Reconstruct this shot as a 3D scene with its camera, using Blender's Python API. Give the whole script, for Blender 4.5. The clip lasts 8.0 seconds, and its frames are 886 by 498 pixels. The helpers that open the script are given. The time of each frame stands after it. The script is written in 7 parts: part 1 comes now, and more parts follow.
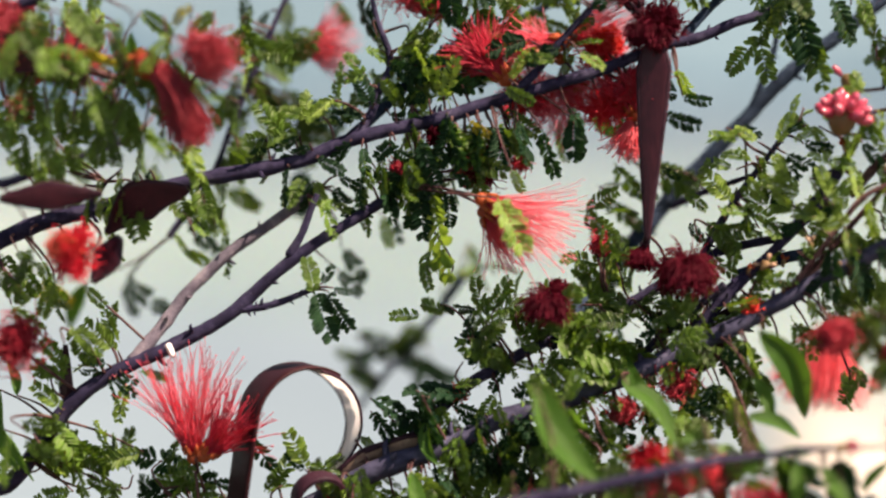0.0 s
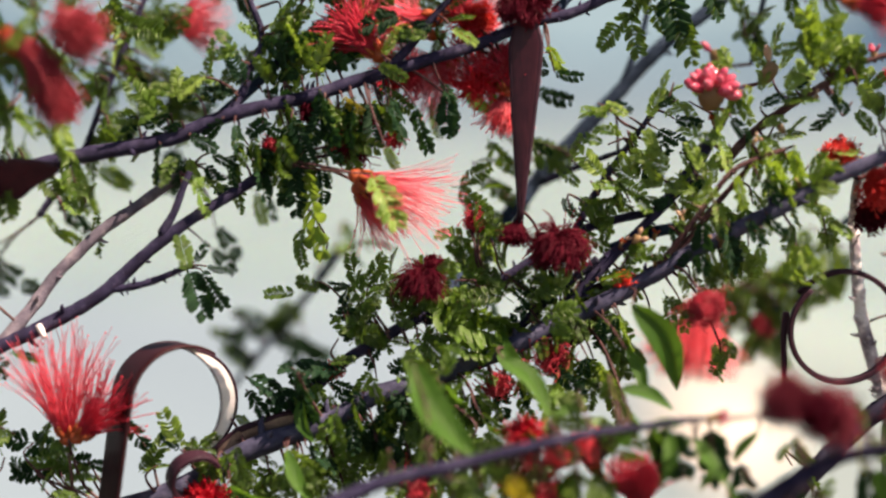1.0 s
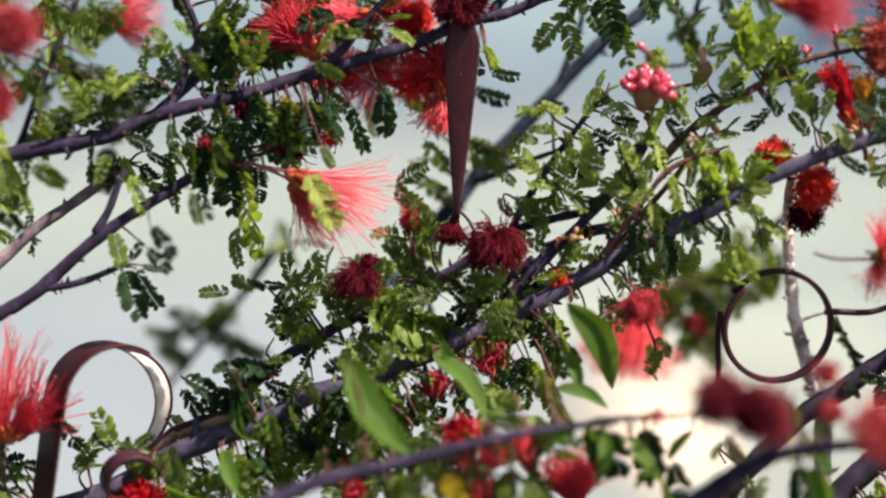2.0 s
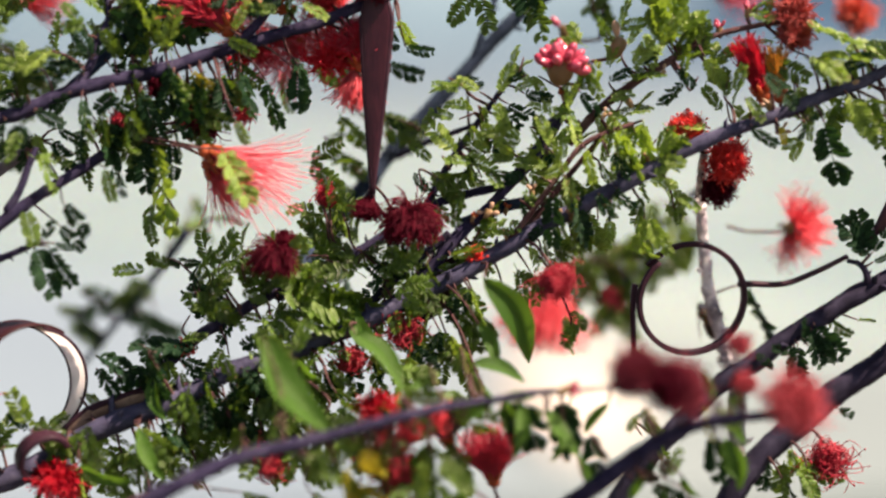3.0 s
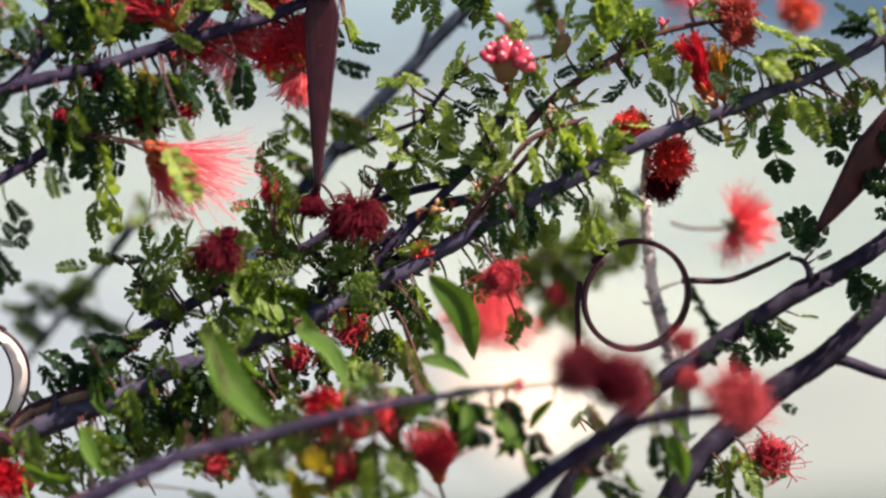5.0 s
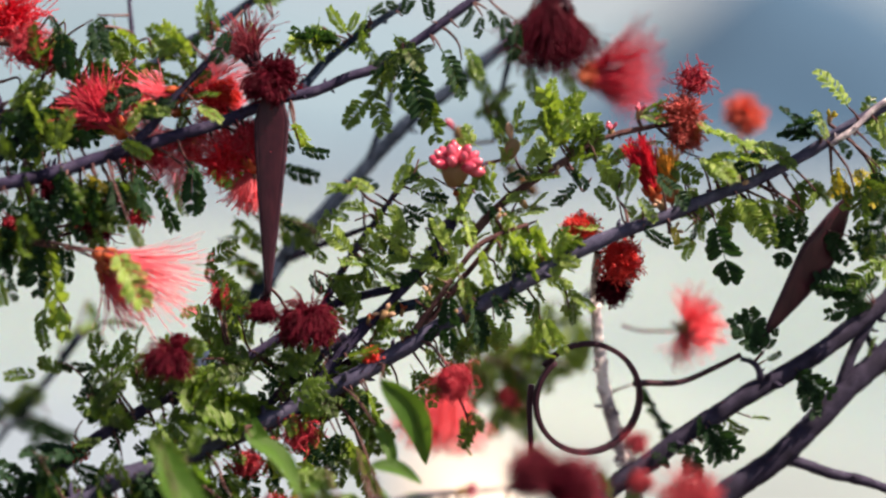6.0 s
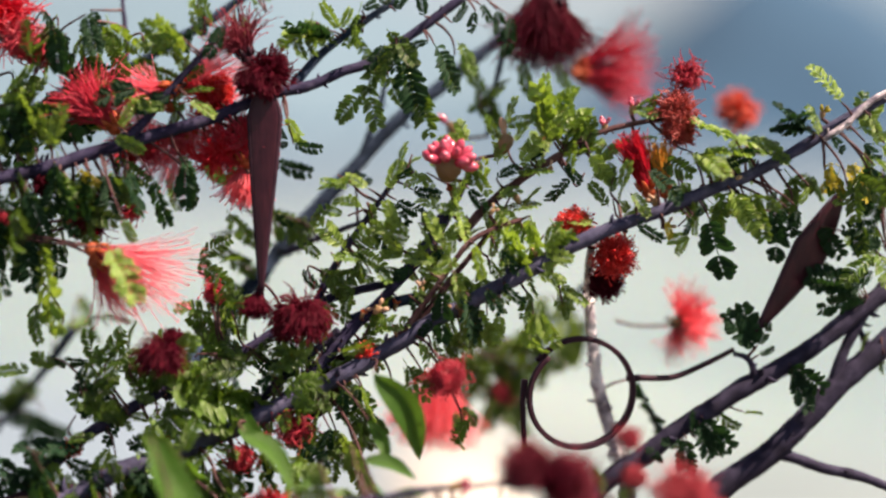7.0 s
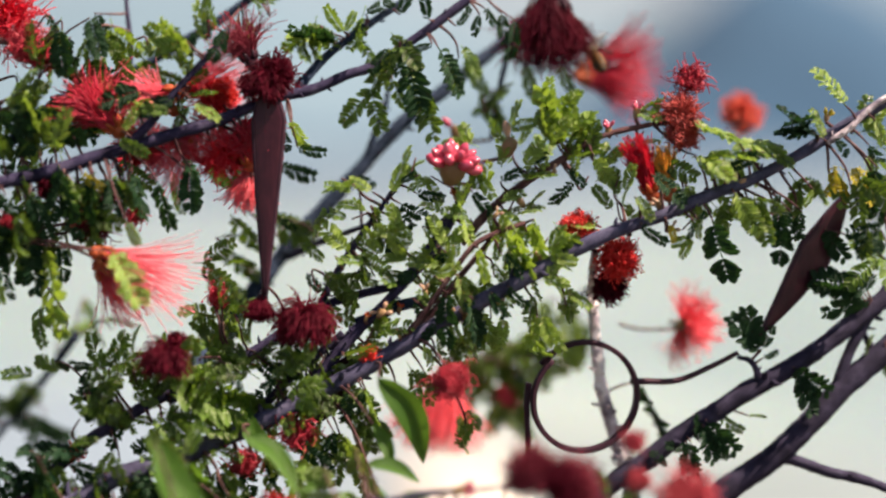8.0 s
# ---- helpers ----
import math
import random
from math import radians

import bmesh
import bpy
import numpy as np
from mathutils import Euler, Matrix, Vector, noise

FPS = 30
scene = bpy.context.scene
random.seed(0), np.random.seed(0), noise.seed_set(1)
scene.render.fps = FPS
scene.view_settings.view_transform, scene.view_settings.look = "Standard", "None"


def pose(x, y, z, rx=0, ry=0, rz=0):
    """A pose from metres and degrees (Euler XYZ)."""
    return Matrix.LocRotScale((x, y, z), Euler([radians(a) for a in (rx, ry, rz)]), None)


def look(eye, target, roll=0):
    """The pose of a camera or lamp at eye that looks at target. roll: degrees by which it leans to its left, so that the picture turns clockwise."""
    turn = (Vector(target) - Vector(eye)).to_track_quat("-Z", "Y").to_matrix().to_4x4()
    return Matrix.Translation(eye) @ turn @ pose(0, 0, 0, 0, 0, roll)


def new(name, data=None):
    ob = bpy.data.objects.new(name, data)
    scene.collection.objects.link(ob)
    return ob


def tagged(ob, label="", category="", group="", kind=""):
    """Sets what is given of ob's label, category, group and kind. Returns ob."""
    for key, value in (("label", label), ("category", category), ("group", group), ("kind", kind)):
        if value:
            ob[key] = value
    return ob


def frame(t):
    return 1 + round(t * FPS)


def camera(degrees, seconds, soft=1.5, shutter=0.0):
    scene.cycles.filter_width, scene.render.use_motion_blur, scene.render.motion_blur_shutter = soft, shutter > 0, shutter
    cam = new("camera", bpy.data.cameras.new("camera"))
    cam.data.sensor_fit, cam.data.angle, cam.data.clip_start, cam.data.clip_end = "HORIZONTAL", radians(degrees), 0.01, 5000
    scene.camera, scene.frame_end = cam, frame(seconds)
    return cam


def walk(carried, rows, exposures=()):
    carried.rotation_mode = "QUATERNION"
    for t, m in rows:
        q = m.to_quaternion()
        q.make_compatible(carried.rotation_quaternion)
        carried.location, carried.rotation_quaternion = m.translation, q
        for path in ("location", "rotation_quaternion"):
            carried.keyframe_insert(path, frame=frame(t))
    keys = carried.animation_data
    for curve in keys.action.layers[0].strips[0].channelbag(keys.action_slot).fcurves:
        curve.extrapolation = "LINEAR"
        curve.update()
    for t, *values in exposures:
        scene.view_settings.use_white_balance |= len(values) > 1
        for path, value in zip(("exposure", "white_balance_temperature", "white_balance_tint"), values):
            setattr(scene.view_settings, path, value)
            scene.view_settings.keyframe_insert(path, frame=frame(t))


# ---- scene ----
cam = camera(28.0, 8.0, soft=2.5)
cam.data.dof.use_dof, cam.data.dof.focus_distance, cam.data.dof.aperture_fstop = True, 0.538, 2.4
EYE = 0.95
# seconds, yaw, pitch, roll of a camera that pans and tilts on its stand
ROWS = [
    (0.0, 9.947, -4.508, -0.060),
    (0.2, 9.905, -4.483, -0.089),
    (0.5, 9.484, -4.669, -0.187),
    (0.7, 8.504, -4.784, 0.045),
    (0.8, 7.615, -4.971, 0.033),
    (1.0, 5.888, -5.279, -0.242),
    (1.2, 4.720, -5.215, -0.112),
    (2.5, 3.174, -5.493, -0.080),
    (2.7, 2.455, -5.641, -0.163),
    (3.0, 1.103, -6.102, -0.172),
    (3.2, 0.334, -6.243, -0.229),
    (3.5, 0.000, -6.200, 0.000),
    (4.0, -0.303, -6.339, -0.089),
    (5.3, -0.832, -6.062, 0.020),
    (5.5, -1.257, -4.698, -0.251),
    (5.7, -1.865, -3.296, -0.392),
    (5.8, -2.032, -2.919, -0.472),
    (6.0, -2.272, -2.853, -0.316),
    (6.5, -2.537, -3.104, -0.303),
    (7.0, -2.487, -3.014, -0.319),
    (7.5, -2.425, -2.947, -0.299),
    (8.0, -2.362, -2.903, -0.334),
]
walk(cam, [(t, pose(0, 0, EYE, 90 + pitch, 0, yaw) @ pose(0, 0, 0, 0, 0, roll)) for t, yaw, pitch, roll in ROWS],
     [(0.0, 1.23, 8250, 27), (2.5, 1.30, 8300, 30), (4.0, 1.36, 8250, 31), (8.0, 1.30, 7950, 30)])

# ---- light ----
SUN = Vector((0.54, -0.20, 0.82)).normalized()
world = bpy.data.worlds.new("sky")
scene.world = world
world.use_nodes = True
sky = world.node_tree.nodes.new("ShaderNodeTexSky")
sky.sky_type, sky.sun_disc = "NISHITA", False
sky.sun_elevation = math.asin(SUN.z)
sky.sun_rotation = math.atan2(SUN.x, SUN.y)
sky.air_density, sky.dust_density = 1.0, 0.4
back = world.node_tree.nodes["Background"]
back.inputs["Strength"].default_value = 0.05
world.node_tree.links.new(sky.outputs[0], back.inputs["Color"])
sun = new("sun", bpy.data.lights.new("sun", "SUN"))
sun.data.energy, sun.data.angle, sun.data.color = 5.0, radians(0.55), (1.0, 0.95, 0.86)
sun.matrix_world = look(SUN * 20, (0, 0, 0))


# ---- materials ----
def nodes_of(name):
    m = bpy.data.materials.new(name)
    m.use_nodes = True
    t = m.node_tree
    return m, t, t.nodes["Principled BSDF"], t.nodes["Material Output"]


def link(t, a, b):
    t.links.new(a, b)


def noise_tex(t, scale, detail=4.0, rough=0.55, vector=None):
    n = t.nodes.new("ShaderNodeTexNoise")
    n.inputs["Scale"].default_value, n.inputs["Detail"].default_value, n.inputs["Roughness"].default_value = scale, detail, rough
    if vector is not None:
        link(t, vector, n.inputs["Vector"])
    return n.outputs["Fac"]


def ramp(t, fac, stops):
    r = t.nodes.new("ShaderNodeValToRGB")
    e = r.color_ramp.elements
    while len(e) < len(stops):
        e.new(0.5)
    for slot, (place, colour) in zip(e, stops):
        slot.position, slot.color = place, (*colour, 1)
    link(t, fac, r.inputs[0])
    return r.outputs[0]


def mixed(t, fac, a, b, mode="MIX"):
    m = t.nodes.new("ShaderNodeMix")
    m.data_type, m.blend_type = "RGBA", mode
    for socket, value in ((m.inputs[0], fac), (m.inputs[6], a), (m.inputs[7], b)):
        if hasattr(value, "is_linked"):
            link(t, value, socket)
        elif isinstance(value, tuple):
            socket.default_value = (*value, 1)
        else:
            socket.default_value = value
    return m.outputs[2]


def bumped(t, bsdf, height, strength, distance):
    b = t.nodes.new("ShaderNodeBump")
    b.inputs["Strength"].default_value, b.inputs["Distance"].default_value = strength, distance
    link(t, height, b.inputs["Height"])
    link(t, b.outputs[0], bsdf.inputs["Normal"])


def place_of(t):
    return t.nodes.new("ShaderNodeTexCoord").outputs["Object"]


def bark(name, dark, mid, pale, pale_from, flecks=0.35):
    """Grey bark with fine fissures, pale flakes and small corky spots."""
    m, t, b, _ = nodes_of(name)
    where = place_of(t)
    fine, broad = noise_tex(t, 2600, 5, 0.7, where), noise_tex(t, 160, 3, 0.6, where)
    colour = ramp(t, broad, [(0.3, dark), (0.52, mid), (pale_from, pale)])
    colour = mixed(t, 0.7, colour, ramp(t, fine, [(0.3, (0.45, 0.42, 0.45)), (0.7, (1.25, 1.2, 1.2))]), "MULTIPLY")
    v = t.nodes.new("ShaderNodeTexVoronoi")
    v.inputs["Scale"].default_value = 420
    link(t, where, v.inputs["Vector"])
    colour = mixed(t, ramp(t, v.outputs["Distance"], [(0.08, (flecks, flecks, flecks)), (0.16, (0, 0, 0))]), colour, pale)
    link(t, colour, b.inputs["Base Color"])
    b.inputs["Roughness"].default_value, b.inputs["Specular IOR Level"].default_value = 0.72, 0.2
    bumped(t, b, fine, 0.6, 0.0006)
    return m


def leafy(name, dark, light, glow, share=0.45, rough=0.42, foot=None, gloss=0.25):
    """A thin leaf: light shines through it; every leaf and leaflet differs a little."""
    m, t, b, out = nodes_of(name)
    where = place_of(t)
    one = t.nodes.new("ShaderNodeObjectInfo").outputs["Random"]
    isle = t.nodes.new("ShaderNodeNewGeometry").outputs["Random Per Island"]
    tone = mixed(t, 0.45, mixed(t, one, dark, light), mixed(t, isle, dark, light))
    spots = noise_tex(t, 6, 3, 0.6, where)
    tone = mixed(t, ramp(t, spots, [(0.45, (0, 0, 0)), (0.8, (0.5, 0.5, 0.5))]), tone, light)
    if foot is not None:
        # filaments are deeper in colour towards their base
        apart = t.nodes.new("ShaderNodeSeparateXYZ")
        link(t, where, apart.inputs[0])
        span = t.nodes.new("ShaderNodeMath")
        span.operation = "MULTIPLY"
        link(t, apart.outputs[0], span.inputs[0])
        span.inputs[1].default_value = 75.0
        tone = mixed(t, ramp(t, span.outputs[0], [(0.2, (0, 0, 0)), (0.85, (1, 1, 1))]), foot, tone)
        glow = tone
    link(t, tone, b.inputs["Base Color"])
    b.inputs["Roughness"].default_value = rough
    b.inputs["Specular IOR Level"].default_value = gloss
    thin = t.nodes.new("ShaderNodeBsdfTranslucent")
    link(t, mixed(t, 0.35, glow, tone), thin.inputs["Color"])
    both = t.nodes.new("ShaderNodeMixShader")
    both.inputs[0].default_value = share
    link(t, b.outputs[0], both.inputs[1])
    link(t, thin.outputs[0], both.inputs[2])
    link(t, both.outputs[0], out.inputs["Surface"])
    bumped(t, b, noise_tex(t, 40, 3, 0.6, where), 0.3, 0.02)
    return m


def shell(name, dark, light, rough, grain=900, gloss=0.18):
    """The woody wall of a pod, streaked and spotted."""
    m, t, b, _ = nodes_of(name)
    where = place_of(t)
    stretch = t.nodes.new("ShaderNodeMapping")
    stretch.inputs["Scale"].default_value = (1, 1, 0.18)
    link(t, where, stretch.inputs["Vector"])
    streak, blot = noise_tex(t, grain, 4, 0.65, stretch.outputs[0]), noise_tex(t, 130, 3, 0.6, where)
    colour = mixed(t, 0.5, ramp(t, streak, [(0.32, dark), (0.7, light)]), ramp(t, blot, [(0.35, dark), (0.65, light)]))
    link(t, colour, b.inputs["Base Color"])
    b.inputs["Roughness"].default_value, b.inputs["Specular IOR Level"].default_value = rough, gloss
    bumped(t, b, streak, 0.35, 0.0005)
    return m


def gravel():
    """Pale desert sand and gravel with worn patches; far out, haze is put into the colour as blue-grey; unseen dark
    ground round the shrub's foot is added to cut bounced light.
    """
    m, t, b, _ = nodes_of("sandy_ground")
    where = place_of(t)
    broad = noise_tex(t, 0.22, 3, 0.5, where)
    colour = ramp(t, broad, [(0.36, (0.106, 0.178, 0.194)), (0.5, (0.148, 0.228, 0.230)), (0.64, (0.236, 0.318, 0.298))])
    stones = t.nodes.new("ShaderNodeTexVoronoi")
    stones.inputs["Scale"].default_value = 38
    link(t, where, stones.inputs["Vector"])
    colour = mixed(t, 0.45, colour, stones.outputs["Color"], "SOFT_LIGHT")
    away = t.nodes.new("ShaderNodeVectorMath")
    away.operation = "LENGTH"
    link(t, where, away.inputs[0])
    rim = t.nodes.new("ShaderNodeMath")
    rim.operation = "MULTIPLY_ADD"
    link(t, noise_tex(t, 2.5, 4, 0.6, where), rim.inputs[0])
    rim.inputs[1].default_value = 1.2
    link(t, away.outputs["Value"], rim.inputs[2])
    # dark brown ground below the view, added to keep bounced light off the shrub
    unseen_dark = ramp(t, noise_tex(t, 30, 4, 0.7, where), [(0.35, (0.03, 0.023, 0.018)), (0.7, (0.085, 0.065, 0.045))])
    scaled = t.nodes.new("ShaderNodeMath")
    scaled.operation = "MULTIPLY"
    link(t, rim.outputs[0], scaled.inputs[0])
    scaled.inputs[1].default_value = 0.2
    colour = mixed(t, ramp(t, scaled.outputs[0], [(0.70, (0, 0, 0)), (0.80, (1, 1, 1))]), unseen_dark, colour)
    # haze painted by distance: base colour goes blue-grey between 18 and 40 m
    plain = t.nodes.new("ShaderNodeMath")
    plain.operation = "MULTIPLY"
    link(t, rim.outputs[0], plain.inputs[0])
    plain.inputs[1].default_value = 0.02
    far_haze = ramp(t, noise_tex(t, 0.12, 4, 0.6, where), [(0.35, (0.060, 0.115, 0.150)), (0.65, (0.120, 0.180, 0.215))])
    colour = mixed(t, ramp(t, plain.outputs[0], [(0.36, (0, 0, 0)), (0.80, (1, 1, 1))]), colour, far_haze)
    link(t, colour, b.inputs["Base Color"])
    b.inputs["Roughness"].default_value = 0.9
    bumped(t, b, stones.outputs["Distance"], 0.6, 0.02)
    return m


def stony(name, dark, light, scale):
    """Rough mineral surface in two tones, for rock and for far hillsides."""
    m, t, b, _ = nodes_of(name)
    where = place_of(t)
    colour = mixed(t, 0.6, ramp(t, noise_tex(t, scale, 5, 0.65, where), [(0.3, dark), (0.7, light)]), ramp(t, noise_tex(t, scale * 12, 3, 0.7, where), [(0.3, dark), (0.7, light)]))
    link(t, colour, b.inputs["Base Color"])
    b.inputs["Roughness"].default_value = 0.9
    return m


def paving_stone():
    """Blue-grey paving whose colour turns less blue towards +x, along a noisy edge."""
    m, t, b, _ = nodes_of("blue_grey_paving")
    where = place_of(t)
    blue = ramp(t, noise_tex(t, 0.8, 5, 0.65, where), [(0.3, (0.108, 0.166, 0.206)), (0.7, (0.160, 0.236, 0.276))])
    # second tone, greyer and less blue, for the +x end
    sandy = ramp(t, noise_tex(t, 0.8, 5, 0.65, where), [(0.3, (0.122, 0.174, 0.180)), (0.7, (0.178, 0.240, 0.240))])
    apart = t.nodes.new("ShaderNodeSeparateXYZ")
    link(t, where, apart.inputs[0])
    sideways = t.nodes.new("ShaderNodeMath")
    sideways.operation = "MULTIPLY_ADD"
    link(t, noise_tex(t, 1.5, 3, 0.6, where), sideways.inputs[0])
    sideways.inputs[1].default_value = 0.8
    link(t, apart.outputs[0], sideways.inputs[2])
    link(t, mixed(t, ramp(t, sideways.outputs[0], [(0.0, (0, 0, 0)), (0.75, (1, 1, 1))]), blue, sandy), b.inputs["Base Color"])
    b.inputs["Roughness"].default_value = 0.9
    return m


BARK = bark("grey_bark", (0.009, 0.007, 0.024), (0.025, 0.022, 0.058), (0.10, 0.095, 0.15), 0.9)
SLATE_BARK = bark("slate_bark", (0.030, 0.032, 0.062), (0.062, 0.066, 0.118), (0.17, 0.17, 0.24), 0.9, 0.2)
PALE_BARK = bark("pale_bark", (0.11, 0.09, 0.13), (0.62, 0.58, 0.60), (0.92, 0.9, 0.88), 0.56)
TWIG = bark("red_brown_twig", (0.040, 0.016, 0.019), (0.100, 0.046, 0.046), (0.26, 0.17, 0.15), 0.85, 0.1)
GREY_BARK = bark("pale_grey_bark", (0.075, 0.068, 0.095), (0.165, 0.152, 0.19), (0.34, 0.31, 0.34), 0.7)
VIOLET_BARK = bark("violet_brown_bark", (0.010, 0.009, 0.022), (0.026, 0.024, 0.050), (0.09, 0.09, 0.14), 0.95, 0.1)
BLUE_BARK = bark("blue_grey_bark", (0.006, 0.018, 0.038), (0.014, 0.034, 0.066), (0.06, 0.10, 0.16), 0.9)
LEAF = leafy("leaf_green", (0.004, 0.014, 0.005), (0.102, 0.214, 0.027), (0.29, 0.54, 0.04), 0.26, 0.3, gloss=0.45)
# shaded copy of LEAF: the shade on unlit leaves is in this colour
SHADED_LEAF = leafy("leaf_shaded_dark_green", (0.002, 0.012, 0.008), (0.014, 0.050, 0.020), (0.07, 0.25, 0.04), 0.14, 0.4, gloss=0.1)
BROAD_LEAF = leafy("leaf_broad_green", (0.020, 0.080, 0.013), (0.066, 0.180, 0.024), (0.20, 0.46, 0.04), 0.36, 0.4)
# lime of new growth, and a lighter copy of LEAF for sunlit leaves
YOUNG_LEAF = leafy("leaf_young_and_sunlit_lime", (0.030, 0.092, 0.014), (0.25, 0.39, 0.066), (0.44, 0.72, 0.06), 0.3, 0.3, gloss=0.5)
OLD_LEAF = leafy("leaf_yellowing", (0.12, 0.15, 0.02), (0.42, 0.36, 0.03), (0.75, 0.62, 0.06))
PINK = leafy("stamen_pink", (0.86, 0.11, 0.18), (0.98, 0.38, 0.45), (1.0, 0.38, 0.45), 0.62, foot=(0.72, 0.03, 0.07))
PINK_PLAIN = leafy("stamen_pink_even", (0.82, 0.10, 0.15), (0.96, 0.32, 0.36), (1.0, 0.36, 0.40), 0.62)
RED = leafy("stamen_red", (0.46, 0.010, 0.030), (0.80, 0.045, 0.07), (1.0, 0.08, 0.09), 0.42)
DRY = leafy("stamen_dried", (0.030, 0.0015, 0.007), (0.125, 0.007, 0.018), (0.42, 0.02, 0.04), 0.2, 0.6, gloss=0.06)
ROSE = leafy("stamen_rose", (0.30, 0.025, 0.045), (0.52, 0.08, 0.10), (0.8, 0.12, 0.12), 0.3, 0.5)
SALMON = leafy("stamen_salmon", (0.52, 0.075, 0.06), (0.80, 0.20, 0.13), (0.95, 0.26, 0.18), 0.4)
SCARLET = leafy("stamen_scarlet", (0.62, 0.016, 0.025), (0.96, 0.11, 0.075), (1.0, 0.12, 0.09), 0.4, 0.35, gloss=0.4)
RUSSET = leafy("stamen_russet", (0.28, 0.022, 0.025), (0.66, 0.14, 0.11), (0.85, 0.18, 0.13), 0.3, 0.4, gloss=0.4)
AMBER_STAMEN = leafy("stamen_amber", (0.62, 0.22, 0.03), (0.85, 0.46, 0.08), (1.0, 0.55, 0.1), 0.4)
CALYX = leafy("calyx_orange", (0.30, 0.045, 0.025), (0.50, 0.12, 0.045), (0.8, 0.22, 0.06), 0.3)
CHERRY = leafy("stamen_cherry", (0.44, 0.022, 0.05), (0.74, 0.09, 0.145), (0.92, 0.12, 0.17), 0.45)
MAROON = leafy("stamen_maroon", (0.042, 0.003, 0.010), (0.18, 0.012, 0.026), (0.42, 0.03, 0.04), 0.2, 0.5, gloss=0.08)
BUD = leafy("bud_red", (0.34, 0.016, 0.055), (0.66, 0.12, 0.18), (0.9, 0.2, 0.25), 0.15, 0.2, gloss=0.9)
CRIMSON = leafy("stamen_crimson", (0.30, 0.014, 0.03), (0.52, 0.05, 0.07), (0.8, 0.08, 0.08), 0.18, 0.3)
OLIVE = leafy("calyx_olive", (0.14, 0.07, 0.035), (0.36, 0.24, 0.12), (0.6, 0.45, 0.12), 0.2)
TAN = leafy("dry_bract_tan", (0.30, 0.17, 0.10), (0.66, 0.46, 0.32), (0.8, 0.55, 0.35), 0.2)
MAUVE = leafy("stamen_dusty_rose", (0.075, 0.008, 0.020), (0.31, 0.05, 0.072), (0.55, 0.09, 0.10), 0.25, 0.6, gloss=0.1)
POD = shell("pod_purple_brown", (0.020, 0.004, 0.010), (0.056, 0.012, 0.019), 0.34, gloss=0.25)
POD_RIM = shell("pod_rim_dark", (0.018, 0.007, 0.013), (0.050, 0.019, 0.030), 0.5, gloss=0.16)
POD_INSIDE = leafy("pod_lining_pale", (0.90, 0.88, 0.86), (0.96, 0.95, 0.94), (0.98, 0.97, 0.96), 0.7, 0.28, gloss=0.5)
POD_OUTER = shell("pod_outer_near_black", (0.012, 0.003, 0.005), (0.036, 0.009, 0.011), 0.5, gloss=0.1)
POD_HUSK = shell("pod_husk_tan", (0.16, 0.10, 0.075), (0.40, 0.29, 0.22), 0.4)
GROUND = gravel()
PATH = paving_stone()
PALE_ROCK = stony("pale_rock", (0.37, 0.345, 0.295), (0.54, 0.515, 0.445), 6.0)
# distance haze is mixed into both base colours: blue first, paler behind
HILL = stony("hazed_hillside", (0.005, 0.044, 0.092), (0.012, 0.074, 0.130), 0.01)
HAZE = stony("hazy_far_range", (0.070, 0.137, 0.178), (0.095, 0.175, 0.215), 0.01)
AMBER = leafy("bee_amber", (0.18, 0.07, 0.015), (0.38, 0.18, 0.04), (0.7, 0.4, 0.08), 0.1, 0.5)
BLACK = shell("bee_black", (0.010, 0.008, 0.006), (0.03, 0.022, 0.014), 0.35)
FUR = leafy("bee_fur", (0.05, 0.035, 0.015), (0.14, 0.10, 0.045), (0.3, 0.2, 0.08), 0.1, 0.8)


def wing_film():
    m, t, b, out = nodes_of("wing_film")
    clear = t.nodes.new("ShaderNodeBsdfTransparent")
    both = t.nodes.new("ShaderNodeMixShader")
    both.inputs[0].default_value = 0.35
    b.inputs["Base Color"].default_value, b.inputs["Roughness"].default_value = (0.55, 0.5, 0.42, 1), 0.25
    link(t, clear.outputs[0], both.inputs[1])
    link(t, b.outputs[0], both.inputs[2])
    link(t, both.outputs[0], out.inputs["Surface"])
    return m


WING = wing_film()


# ---- building ----
def mesh_of(name, verts, faces, material, smooth=True):
    me = bpy.data.meshes.new(name)
    me.from_pydata([tuple(v) for v in verts], [], faces)
    me.materials.append(material)
    me.polygons.foreach_set("use_smooth", [smooth] * len(faces))
    me.update()
    return me


def world_of(ob):
    m = ob.matrix_basis
    while ob.parent is not None:
        ob = ob.parent
        m = ob.matrix_basis @ m
    return m


def part(name, data, parent, label="", m=None):
    """One mesh object under a thing or a part, given in world space."""
    ob = new(name, data)
    ob.parent = parent
    ob.matrix_basis = world_of(parent).inverted() @ (m if m is not None else Matrix.Identity(4))
    return tagged(ob, label=label)


def spline(points, steps):
    """A smooth line through the points (Catmull-Rom)."""
    p = [Vector(q) for q in points]
    p = [2 * p[0] - p[1], *p, 2 * p[-1] - p[-2]]
    out = []
    for a, b, c, d in zip(p, p[1:], p[2:], p[3:]):
        for k in range(steps):
            s = k / steps
            out.append(0.5 * (2 * b + (c - a) * s + (2 * a - 5 * b + 4 * c - d) * s * s + (3 * b - a - 3 * c + d) * s ** 3))
    out.append(p[-2])
    return out


